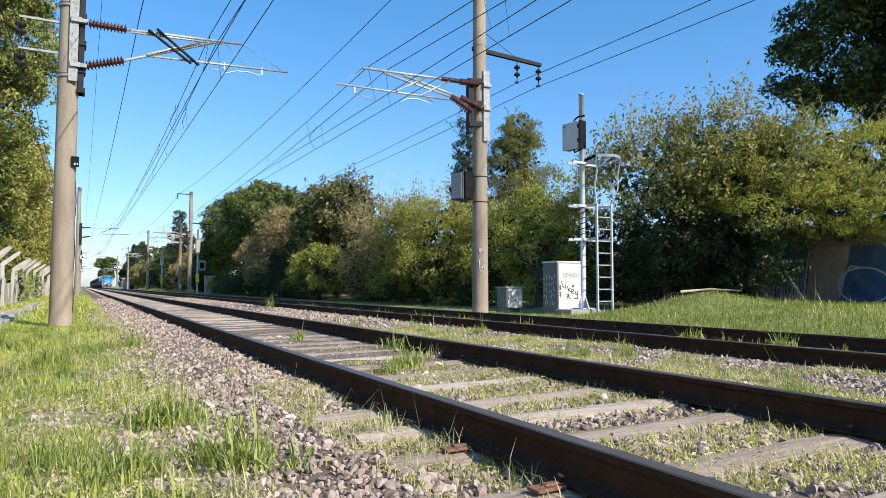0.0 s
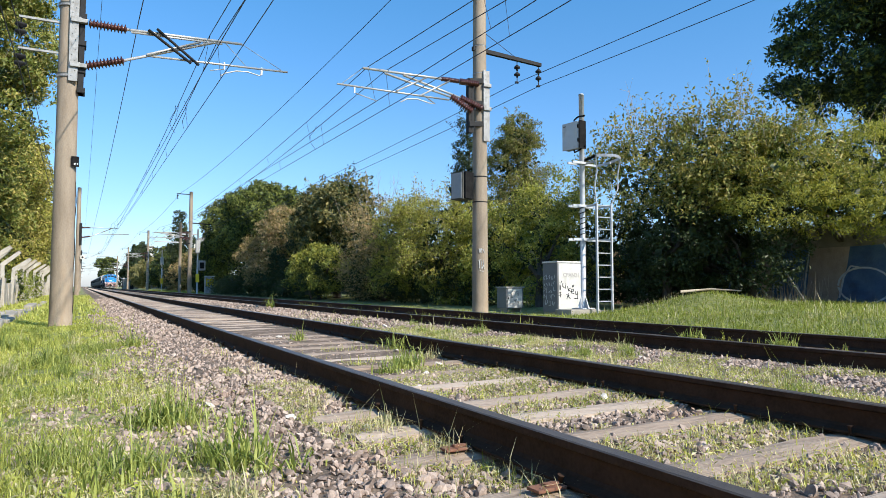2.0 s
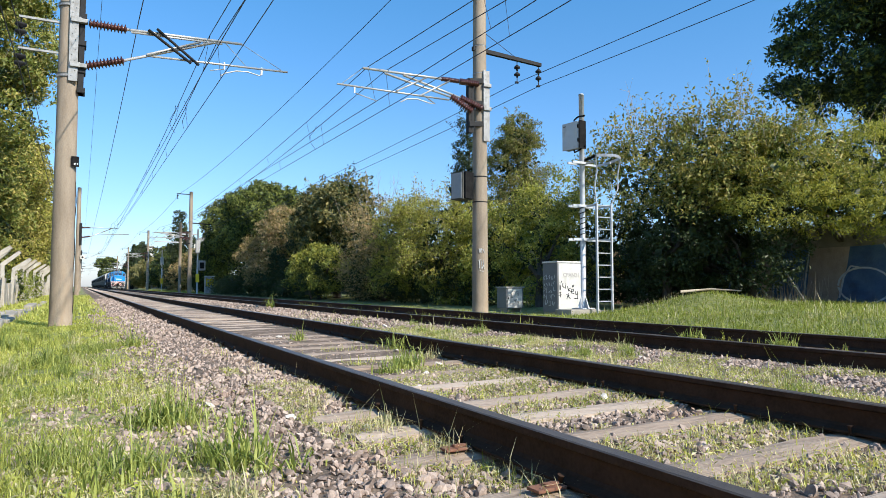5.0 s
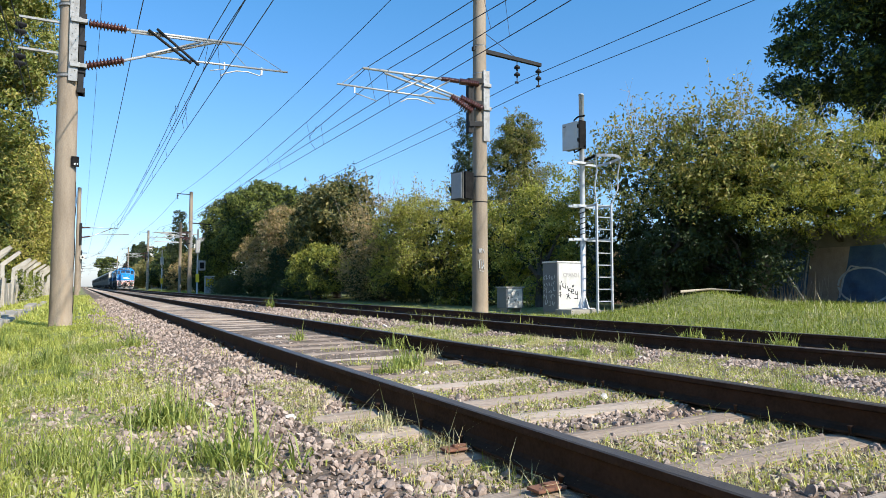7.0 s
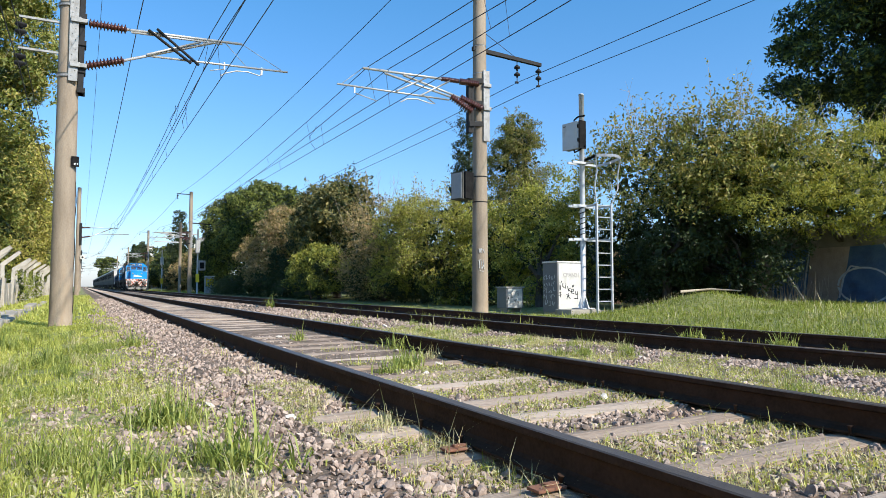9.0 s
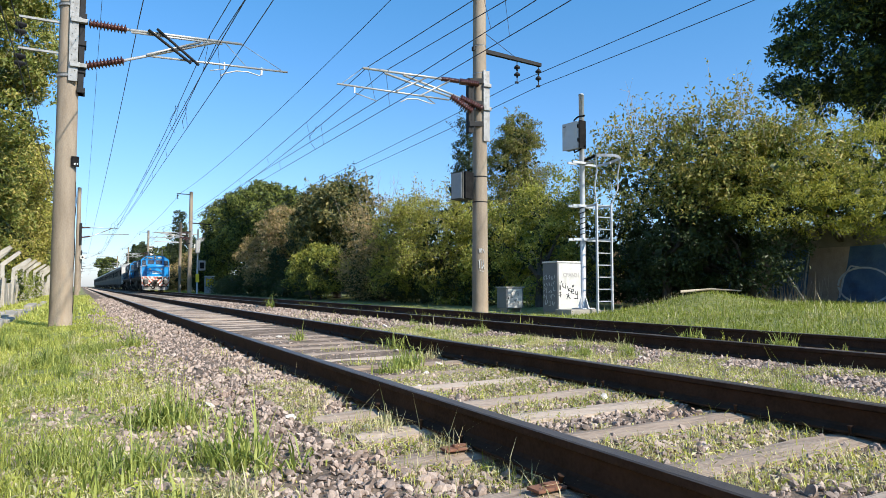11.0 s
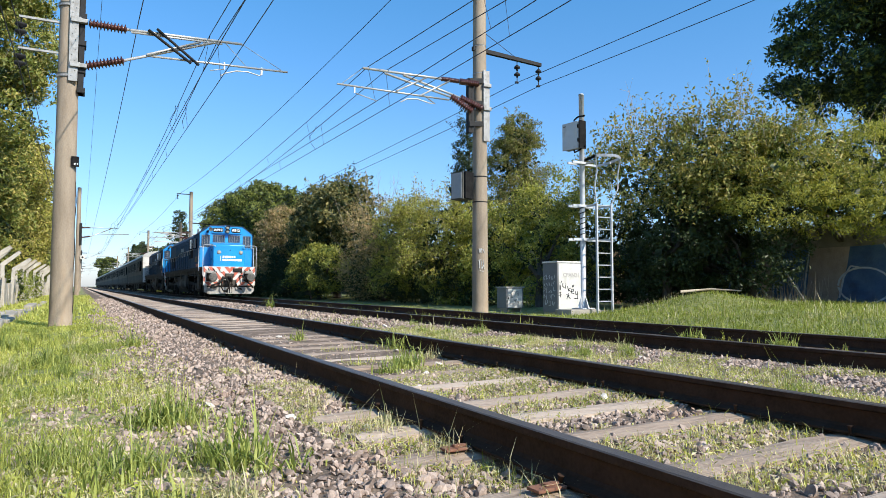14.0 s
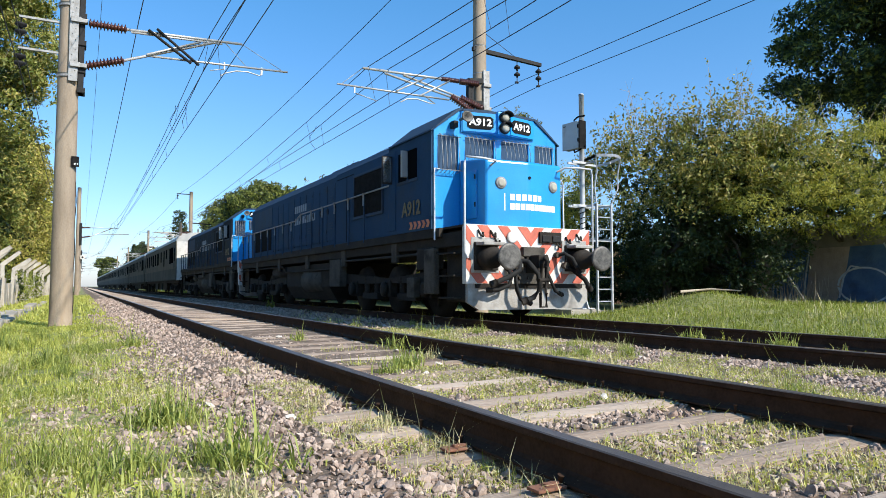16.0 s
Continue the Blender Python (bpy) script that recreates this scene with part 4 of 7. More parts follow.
# ---- mural wall behind the bank ----
def mural_wall():
    X0, TOP, BASE = 19.0, 2.42, 0.0
    w = tagged(empty("wall_mural", pose(X0, 0, 0)), "old plastered boundary wall with a faded blue and pink mural", "wall", kind="structure")
    # Body is extended past the mural, an added backing against bright gaps in foliage.
    part("wall_body", made(box, (0, -40, -0.3), (0.3, 240.0, TOP), 0.015), M["plaster_wall"], w)
    part("coping", made(box, (-0.06, -12.05, TOP), (0.36, 13.4, TOP + 0.09), 0.02), M["concrete"], w, "rough concrete coping")

    def paint(name, outline, material, lift):
        bm = bmesh.new()
        prism(bm, outline, "x", -lift, -lift + 0.003)
        part(name, bm, material, w)
    paint("mural_panel", [(6.0, 0.2), (15.8, 0.2), (15.8, 1.75), (6.0, 1.95)], M["mural_blue"], 0.004)
    paint("mural_shape", [(11.45, 0.25), (12.35, 0.25), (12.15, 1.85), (11.0, 1.85), (11.1, 1.3)], M["mural_pink"], 0.008)
    paint("mural_shape", [(13.5, 0.3), (13.75, 0.3), (14.05, 1.8), (13.3, 1.8)], M["mural_pink"], 0.008)
    paint("mural_shape", [(9.2, 0.3), (9.7, 0.3), (9.6, 1.1), (9.15, 1.1)], M["mural_pink"], 0.008)
    for pts in ([(12.40, 0.35), (12.35, 0.9), (12.18, 1.85)], [(11.35, 0.4), (11.2, 1.0), (11.0, 1.3), (10.75, 1.25)],
                [(11.4 - 0.75 + 0.72 * math.cos(a), 0.75 + 0.5 * math.sin(a)) for a in np.linspace(0, 6.2, 22)], [(9.5, 1.75), (9.9, 1.55), (10.1, 1.9)],
                [(12.9, 0.3), (12.75, 0.7), (12.6, 0.75), (12.5, 0.35)], [(13.45, 0.3), (13.3, 1.2), (13.35, 1.8)], [(9.0, 0.4), (9.05, 1.15), (9.8, 1.2), (9.85, 0.4)]):
        bm = bmesh.new()
        for a, b in zip(pts, pts[1:]):
            a, b = Vector(a), Vector(b)
            d = (b - a).normalized()
            nn = Vector((-d.y, d.x)) * 0.025
            prism(bm, [a + nn, b + nn, b - nn, a - nn], "x", -0.015, -0.011)
        part("mural_line", bm, M["mural_line"], w)
    ruin = tagged(part("ruined_wall", made(box, (0, 0, -0.2), (0.3, 5.0, 2.0), 0.03), M["brick_red"]), "broken pale and red masonry wall behind the bushes", "wall", kind="structure")
    ruin.matrix_basis = pose(17.5, 19.0, 0, 0, 0, -50)


mural_wall()
# Unseen wall, added to keep low western sky light off the train.
west = tagged(part("wall_west", made(box, (-6.6, -60, -0.3), (-6.3, 24, 5.5), 0.02), M["concrete"]), "added unseen plain wall that blocks low sky light on the near side", "wall", kind="structure")


# ---- fence and kerb on the near verge ----
def fence():
    f = tagged(empty("fence", pose(-2.35, 0, 0)), "old whitewashed concrete fence with cranked posts", "fence", kind="structure")
    rnd = random.Random(9)
    bm = bmesh.new()
    box(bm, (-0.06, -0.075, -0.2), (0.06, 0.075, 1.50), 0.012)
    prism(bm, [(-0.06, 1.45), (0.06, 1.45), (0.56, 1.90), (0.48, 1.98), (-0.06, 1.54)], "y", -0.06, 0.06)
    post = bpy.data.meshes.new("fence_post")
    bm.to_mesh(post)
    bm.free()
    post.materials.append(M["white_concrete"])
    slab = bpy.data.meshes.new("fence_panel")
    bm = made(box, (-0.03, -0.24, -0.1), (0.03, 0.24, 1.02), 0.01)
    bm.to_mesh(slab)
    bm.free()
    slab.materials.append(M["white_concrete"])
    y = 20.0
    while y < 95:
        o = new("fence_post", post)
        o.parent = f
        o.matrix_basis = pose(0, y, rnd.uniform(-0.12, 0.05), rnd.uniform(-4, 4), rnd.uniform(-5, 5), rnd.uniform(-12, 12))
        for k in range(5):
            o = new("fence_panel", slab)
            o.parent = f
            o.matrix_basis = pose(-0.02, y + 0.36 + 0.5 * k, rnd.uniform(-0.3, 0.05), rnd.uniform(-3, 3), rnd.uniform(-5, 5), rnd.uniform(-5, 5))
        y += 2.75 + rnd.uniform(-0.4, 0.4)
    k = tagged(empty("kerb", pose(-1.42, 0, 0)), "low broken concrete kerb beside the fence", "kerb", kind="structure")
    y = 13.2
    while y < 34:
        ln = rnd.uniform(1.4, 2.2)
        o = part("kerb_stone", made(box, (-0.13, 0, -0.25), (0.13, ln - 0.04, 0.09), 0.03), M["concrete"], k)
        o.matrix_basis = pose(rnd.uniform(-0.06, 0.06), y, rnd.uniform(-0.07, 0.03), rnd.uniform(-1.5, 1.5), rnd.uniform(-6, 6), rnd.uniform(-3, 3))
        y += ln
    for x, y, s, r in ((-2.0, 19.5, 0.5, 20), (-1.95, 22.5, 0.45, -30), (-1.7, 17.0, 0.35, 50)):
        o = tagged(part("broken_slab", made(box, (-s, -s * 0.6, 0), (s, s * 0.6, 0.09), 0.02), M["white_concrete"]), "broken pale concrete slab lying in the grass", "concrete slab", "broken slabs")
        o.matrix_basis = pose(x, y, ground_z(x, y) - 0.01, 6, -5, r)


fence()


# ---- vegetation ----
def leaf_quads(rs, centres, size, aspect=0.45, up=0.5, out=None, droop=0.0):
    """Folded four-cornered leaves at the centres: arrays of vertices and faces."""
    n = len(centres)
    d = rs.normal(size=(n, 3))
    d[:, 2] -= droop + 0.25
    d /= np.linalg.norm(d, axis=1)[:, None] + 1e-9
    nrm = rs.normal(size=(n, 3)) * 0.55
    nrm[:, 2] += up * (0.9 if out is not None else 2)
    if out is not None:
        nrm += np.column_stack([out[:, :2] * 1.3, np.where(out[:, 2] < 0, 0.1, 1.3) * out[:, 2]])
    s = np.cross(d, nrm)
    s /= np.linalg.norm(s, axis=1)[:, None] + 1e-9
    L = size * rs.uniform(0.6, 1.35, n)[:, None]
    w = L * aspect * 0.5
    fold = np.cross(s, d) * L * 0.12
    v = np.stack([centres - d * L * 0.5, centres + s * w + fold, centres + d * L * 0.5, centres - s * w + fold], 1).reshape(-1, 3)
    return v, np.arange(4 * n).reshape(n, 4)


def crown_points(rs, blobs, per_m2, clump, leaves_per, flat=0.75):
    """Leaf centres on many small rounded leaf masses that cover lumpy ellipsoids, and the outward direction at each."""
    P, O = [], []
    for cx, cy, cz, rx, ry, rz in blobs:
        area = 4 * math.pi * ((rx * ry) ** 1.6 / 3 + (rx * rz) ** 1.6 / 3 + (ry * rz) ** 1.6 / 3) ** (1 / 1.6)
        r = (rx * ry * rz) ** (1 / 3)
        mass = min(0.85, max(0.20, clump * 0.6 + 0.16 * r))
        n = max(10, int(1.25 * area / (math.pi * mass * mass)))
        u = rs.normal(size=(n, 3))
        u /= np.linalg.norm(u, axis=1)[:, None]
        lump = np.array([noise.noise((a * 2.2 + cx, b * 2.2 + cy, c * 2.2 + cz)) for a, b, c in u])
        rad = rs.uniform(0.66, 0.98, n) * (1 + 0.30 * lump)
        c = u * rad[:, None] * np.array([rx, ry, rz]) + np.array([cx, cy, cz])
        size = mass * rs.uniform(0.55, 1.35, n)
        total = area * per_m2 * leaves_per * 0.8
        share = np.maximum(6, (total * size ** 2 / (size ** 2).sum())).astype(int)
        idx = np.repeat(np.arange(n), share)
        k = len(idx)
        v = rs.normal(size=(k, 3)) * 0.75 + u[idx] * 0.75
        v[:, 2] += 0.35
        v /= np.linalg.norm(v, axis=1)[:, None]
        wob = 1 + 0.35 * np.sin(v @ rs.normal(size=3) * 5 + idx)
        shell = np.where(rs.uniform(size=k) < 0.25, rs.uniform(0.4, 0.9, k), rs.uniform(0.86, 1.08, k)) * wob
        stray = rs.normal(size=(k, 3)) * (clump * 0.16)
        P.append(c[idx] + v * (size[idx] * shell)[:, None] * np.array([1, 1, flat]) + stray)
        O.append(v)
    return np.concatenate(P), np.concatenate(O)


def sprigs(rs, blobs, count, length, lean=0.5):
    """Shoots that stand out of the crowns: lists of points from root to tip."""
    out = []
    vol = np.array([b[3] * b[4] for b in blobs])
    for _ in range(count):
        b = blobs[rs.choice(len(blobs), p=vol / vol.sum())]
        a, e = rs.uniform(0, 2 * math.pi), rs.uniform(0.25, 1.45)
        u = np.array([math.cos(a) * math.cos(e), math.sin(a) * math.cos(e), math.sin(e)])
        p = np.array(b[:3]) + u * np.array(b[3:]) * 0.92
        d = u * lean + np.array([0, 0, 1.0]) + rs.normal(size=3) * 0.25
        d /= np.linalg.norm(d)
        L = length * rs.uniform(0.5, 1.25)
        bend = rs.normal(size=3) * 0.12
        out.append([p + d * L * t + bend * L * t * t for t in np.linspace(0, 1, 6)])
    return out


def plant(name, label, category, base, blobs, leaf, mat, per_m2=14, clump=0.22, leaves_per=10, trunk=0.12, shoots=0, shoot_len=0.8,
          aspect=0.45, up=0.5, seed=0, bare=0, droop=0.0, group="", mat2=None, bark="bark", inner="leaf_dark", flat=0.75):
    """A shrub or tree: a tapered trunk with limbs into each mass of the crown, and a crown of single leaves."""
    rs = np.random.RandomState(seed)
    rnd = random.Random(seed)
    ob = tagged(empty(name, pose(*base)), label, category, group)
    B = [(b[0] - base[0], b[1] - base[1], b[2] - base[2], *b[3:]) for b in blobs]
    bm = bmesh.new()
    top = max(b[2] for b in B)
    fork = Vector((rnd.uniform(-0.1, 0.1), rnd.uniform(-0.1, 0.1), top * 0.35))
    tube(bm, [(0, 0, -0.25), (0.02, 0.03, fork.z * 0.5), fork], 0, 8, True, [trunk * 1.25, trunk, trunk * 0.8])
    part("trunk", bm, M[bark], ob)
    for b in B:
        for j in range(2):
            bm = bmesh.new()
            tip = Vector(b[:3]) + Vector((rnd.uniform(-0.6, 0.6) * b[3], rnd.uniform(-0.6, 0.6) * b[4], rnd.uniform(0.0, 0.7) * b[5]))
            mid = fork.lerp(tip, 0.5) + Vector((rnd.uniform(-0.2, 0.2), rnd.uniform(-0.2, 0.2), 0.2))
            tube(bm, [fork - Vector((0, 0, 0.1)), mid, tip], 0, 6, True, [trunk * 0.6, trunk * 0.35, trunk * 0.1])
            part("limb", bm, M[bark], ob)
    P, O = crown_points(rs, B, per_m2 * 1.13, clump, leaves_per, flat)
    leaf = leaf * 1.17
    keep = P[:, 2] > 0.02
    P, O = P[keep], O[keep]
    v, f = leaf_quads(rs, P, leaf, aspect, up, O, droop)
    if shoots:
        S = sprigs(rs, B, shoots, shoot_len)
        SP = np.concatenate([np.repeat(np.array(s[1:]), 4, 0) for s in S]) + rs.normal(size=(len(S) * 20, 3)) * leaf * 0.5
        v2, f2 = leaf_quads(rs, SP, leaf * 1.05, aspect, up)
        v, f = np.concatenate([v, v2]), np.concatenate([f, f2 + len(v)])
        bm = bmesh.new()
        for s in S:
            tube(bm, s, 0, 3, False, [0.008, 0.007, 0.006, 0.005, 0.004, 0.003])
        tagged(part("shoot_growth", bm, M["twig"], ob, "thin upright shoots"), kind="stuff")
    if mat2:
        half = rs.uniform(size=len(f)) < 0.35
        tagged(raw("leaves", v, f[half], M[mat2], ob), kind="stuff")
        f = f[~half]
    tagged(raw("crown", v, f, M[mat], ob), kind="stuff")
    # Inner leaves take a darker colour to paint the crown's inner shade.
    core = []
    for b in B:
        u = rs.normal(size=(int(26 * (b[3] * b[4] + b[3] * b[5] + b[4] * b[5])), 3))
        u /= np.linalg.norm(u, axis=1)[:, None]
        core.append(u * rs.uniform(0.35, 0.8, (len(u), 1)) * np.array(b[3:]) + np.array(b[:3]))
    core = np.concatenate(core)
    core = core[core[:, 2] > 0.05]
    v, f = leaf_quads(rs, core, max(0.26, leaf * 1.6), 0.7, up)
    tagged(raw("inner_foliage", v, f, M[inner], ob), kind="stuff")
    if bare:
        S = sprigs(rs, B, bare, shoot_len * 1.2, 0.8)
        bm = bmesh.new()
        for s in S:
            tube(bm, s, 0, 3, False, [0.012, 0.010, 0.008, 0.006, 0.005, 0.003])
            for q in (2, 3, 4):
                d = Vector(rs.normal(size=3)) * 0.25 + Vector((0, 0, 0.3))
                tube(bm, [s[q], Vector(s[q]) + d], 0, 3, False, [0.006, 0.002])
        tagged(part("bare_growth", bm, M["twig"], ob, "bare pale twigs"), kind="stuff")
    return ob


SHRUBS = "shrubs beside the far track"
# the big shrub mass behind the mast and above the bank
plant("shrub", "large broad-leaved shrub with yellowing upright shoots behind the ladder", "shrub", (14.6, 13.6, 0.1),
      [(14.7, 14.3, 4.0, 1.9, 1.9, 1.4), (15.0, 12.7, 3.9, 1.6, 1.6, 1.3), (15.6, 12.2, 4.1, 1.5, 1.5, 1.5), (16.0, 10.8, 3.6, 1.2, 1.3, 1.3)], 0.092, "leaf_broad", 25, 0.22, 9, shoots=130, shoot_len=1.0,
      aspect=0.5, seed=1, mat2="leaf_green", group=SHRUBS, bare=15)
plant("shrub", "feathery bright green acacia-like shrub hanging over the wall", "shrub", (20.4, 11.4, 0.0),
      [(15.4, 10.9, 2.75, 1.2, 1.2, 0.7), (16.4, 10.1, 2.75, 1.2, 1.2, 0.7), (17.5, 9.4, 2.75, 1.2, 1.2, 0.75), (15.3, 11.6, 3.5, 1.2, 1.3, 0.8), (16.6, 10.8, 3.5, 1.3, 1.3, 0.8),
       (17.8, 10.1, 3.5, 1.2, 1.3, 0.8), (16.8, 11.8, 4.3, 1.3, 1.3, 0.8), (18.1, 11.1, 4.4, 1.3, 1.3, 0.8), (19.3, 10.4, 4.3, 1.3, 1.3, 0.9), (18.6, 8.6, 3.2, 1.0, 1.2, 0.9)], 0.078, "leaf_bright", 26, 0.17, 14, shoots=70, shoot_len=0.8,
      aspect=0.3, up=0.6, seed=2, mat2="leaf_green", group=SHRUBS, inner="leaf_dark", flat=0.45)
# Leaf colour here carries the shade that falls beneath the taller shrubs.
plant("shrub", "dense shrub under the taller growth, leaves coloured dark for shade", "shrub", (16.4, 12.2, 0.2),
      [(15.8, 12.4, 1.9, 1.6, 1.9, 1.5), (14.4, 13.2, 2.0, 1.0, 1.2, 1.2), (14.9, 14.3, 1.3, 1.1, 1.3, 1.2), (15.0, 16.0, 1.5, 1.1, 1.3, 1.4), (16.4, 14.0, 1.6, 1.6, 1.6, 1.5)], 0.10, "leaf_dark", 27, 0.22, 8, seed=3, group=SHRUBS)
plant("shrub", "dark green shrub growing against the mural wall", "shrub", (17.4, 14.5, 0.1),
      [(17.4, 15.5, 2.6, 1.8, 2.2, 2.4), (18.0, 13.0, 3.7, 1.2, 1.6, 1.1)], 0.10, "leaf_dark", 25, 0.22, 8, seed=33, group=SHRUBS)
# behind the cabinets
plant("shrub", "green privet-like shrub behind the grey cabinets", "shrub", (13.4, 18.0, 0.0),
      [(14.0, 18.4, 1.7, 1.2, 1.6, 1.7), (13.5, 20.6, 2.0, 1.4, 1.5, 1.9), (14.9, 17.2, 2.2, 1.2, 1.2, 2.0), (14.6, 19.0, 3.2, 1.3, 1.5, 1.4)], 0.09, "leaf_bright", 32, 0.2, 10, seed=4, mat2="leaf_green", group=SHRUBS, shoots=25)
plant("tree", "slender dark conifer-like tree with bluish needles", "tree", (20.5, 29.5, 0.0),
      [(20.5, 29.5, 6.9, 1.6, 1.6, 2.3), (20.4, 29.5, 4.6, 1.9, 1.9, 2.0), (20.3, 28.9, 8.6, 0.9, 0.9, 1.3), (20.8, 30.4, 8.0, 1.0, 1.0, 1.4), (19.8, 27.5, 3.4, 1.8, 1.8, 1.8)], 0.14, "leaf_olive", 23, 0.22, 12, trunk=0.2, seed=5, aspect=0.25, mat2="leaf_green", shoots=30)
plant("tree", "thin dark poplar behind the concrete pole", "tree", (19.5, 33.0, 0.0),
      [(19.5, 33.0, 8.4, 0.7, 0.7, 2.6), (19.5, 33.0, 5.5, 1.0, 1.0, 2.5)], 0.13, "leaf_dark", 21, 0.2, 9, trunk=0.16, seed=6, aspect=0.4, shoots=20)
plant("shrub", "yellow-green willow-leaved shrub with long fine shoots", "shrub", (12.9, 24.5, 0.0),
      [(12.6, 23.0, 2.2, 1.5, 1.7, 2.0), (12.8, 25.0, 2.6, 1.6, 1.8, 2.0), (12.7, 27.0, 2.3, 1.5, 1.7, 2.0), (13.6, 22.0, 1.6, 1.5, 1.6, 1.6)], 0.11, "leaf_bright", 29, 0.18, 12, seed=7, aspect=0.27, shoots=80, shoot_len=0.9, group=SHRUBS, droop=0.2, mat2="leaf_olive")
plant("shrub", "half-bare brownish shrub with pale twigs", "shrub", (13.2, 30.5, 0.0),
      [(13.0, 29.5, 2.5, 1.5, 1.9, 2.3), (13.3, 32.0, 2.9, 1.6, 1.9, 2.4), (12.2, 30.5, 1.4, 1.2, 1.8, 1.3)], 0.10, "leaf_brown", 18, 0.24, 9, seed=8, aspect=0.35, bare=40, shoot_len=1.3, mat2="leaf_olive", group=SHRUBS)
plant("tree", "spreading leathery-leaved tree with dusty olive crown", "tree", (13.6, 38.5, 0.0),
      [(13.4, 36.6, 5.0, 1.9, 2.2, 2.0), (13.6, 40.0, 5.2, 2.0, 2.5, 2.2), (13.2, 38.2, 3.4, 2.0, 3.0, 1.8), (14.0, 42.5, 3.8, 2.0, 2.2, 2.2)], 0.19, "leaf_olive", 16, 0.28, 9, trunk=0.22, seed=9, mat2="leaf_dark", shoots=30)
plant("shrub", "low bright green climbing shrub at the ballast edge", "shrub", (11.7, 36.0, 0.0),
      [(11.6, 34.5, 1.6, 1.1, 1.8, 1.3), (11.7, 37.0, 1.7, 1.2, 1.9, 1.4), (11.9, 39.0, 1.2, 1.0, 1.5, 1.1)], 0.13, "leaf_bright", 21, 0.24, 9, seed=10, mat2="leaf_green", group=SHRUBS)
plant("shrub", "brown-tinged tall shrub beside the line", "shrub", (13.2, 49.0, 0.0),
      [(13.2, 47.0, 4.0, 1.9, 2.6, 2.3), (13.0, 51.0, 3.6, 1.9, 2.6, 2.3), (13.0, 55.0, 2.8, 1.8, 2.4, 2.0), (12.2, 49.0, 1.8, 1.5, 3.5, 1.6)], 0.16, "leaf_brown", 16, 0.3, 9, seed=11, mat2="leaf_olive", group=SHRUBS, bare=20)
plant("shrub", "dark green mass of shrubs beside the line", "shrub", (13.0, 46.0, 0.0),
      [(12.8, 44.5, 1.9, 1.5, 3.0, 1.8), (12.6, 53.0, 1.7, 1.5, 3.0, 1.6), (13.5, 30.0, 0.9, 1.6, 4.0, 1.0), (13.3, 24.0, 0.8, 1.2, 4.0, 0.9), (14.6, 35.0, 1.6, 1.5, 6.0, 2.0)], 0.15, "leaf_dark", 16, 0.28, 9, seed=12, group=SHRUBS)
plant("tree", "tall dense dark green tree with layered crown", "tree", (15.5, 68.0, 0.0),
      [(15.2, 62.0, 7.4, 2.8, 3.2, 2.6), (15.0, 68.0, 8.2, 2.8, 3.6, 2.7), (14.6, 66.0, 4.6, 2.6, 4.5, 2.8), (15.0, 74.0, 6.8, 2.6, 3.5, 3.0), (15.5, 57.0, 6.2, 2.4, 3.0, 3.0), (14.2, 78.0, 7.6, 2.4, 3.0, 2.8), (13.8, 80.0, 4.2, 2.2, 3.0, 3.0)], 0.24, "leaf_green", 12, 0.42, 9, trunk=0.35, seed=13, mat2="leaf_dark", up=0.9)
plant("tree", "tall narrow dark cypress behind the signal poles", "tree", (13.4, 110.0, 0.0),
      [(13.4, 110.0, 7.6, 1.5, 1.5, 5.0), (13.4, 110.0, 3.2, 1.9, 1.9, 3.0), (14.0, 86.0, 2.6, 2.2, 5.0, 2.8)], 0.28, "leaf_dark", 7, 0.35, 9, trunk=0.25, seed=14)
plant("shrub", "brownish thicket farther down the line", "shrub", (14.0, 104.0, 0.0),
      [(14.5, 98.0, 3.6, 2.5, 4.0, 2.6), (14.0, 108.0, 2.4, 2.4, 5.0, 2.2), (13.6, 116.0, 2.0, 2.0, 5.0, 1.9)], 0.32, "leaf_brown", 5, 0.4, 8, seed=15, mat2="leaf_olive", group=SHRUBS)
plant("tree", "dark rounded tree far down the line", "tree", (15.0, 140.0, 0.0),
      [(15.0, 136.0, 5.2, 3.0, 5.0, 3.8), (14.5, 146.0, 3.0, 2.5, 6.0, 2.8)], 0.45, "leaf_dark", 4, 0.5, 8, trunk=0.3, seed=16, mat2="leaf_green")
plant("tree", "rounded olive-green tree far down the line", "tree", (14.5, 175.0, 0.0),
      [(15.0, 170.0, 4.0, 3.0, 8.0, 3.4), (14.0, 190.0, 3.5, 2.6, 8.0, 3.0)], 0.5, "leaf_olive", 3, 0.5, 8, trunk=0.3, seed=17)
plant("tree", "distant tall cypress and pine clump", "tree", (17.0, 255.0, 0.0),
      [(15.5, 250.0, 9.0, 2.0, 2.0, 5.5), (19.0, 258.0, 10.5, 2.2, 2.2, 6.0), (17.0, 262.0, 5.5, 6.0, 4.0, 4.5)], 0.7, "leaf_dark", 3, 0.6, 8, trunk=0.4, seed=18)
plant("tree", "distant umbrella-shaped tree beyond the train", "tree", (8.5, 380.0, 0.0),
      [(9.5, 380.0, 12.0, 3.4, 3.0, 2.2), (13.0, 385.0, 13.0, 3.2, 3.0, 2.4), (11.5, 380.0, 7.0, 3.6, 3.0, 4.0)], 1.0, "leaf_dark", 2, 0.9, 8, trunk=0.6, seed=19, mat2="leaf_green")
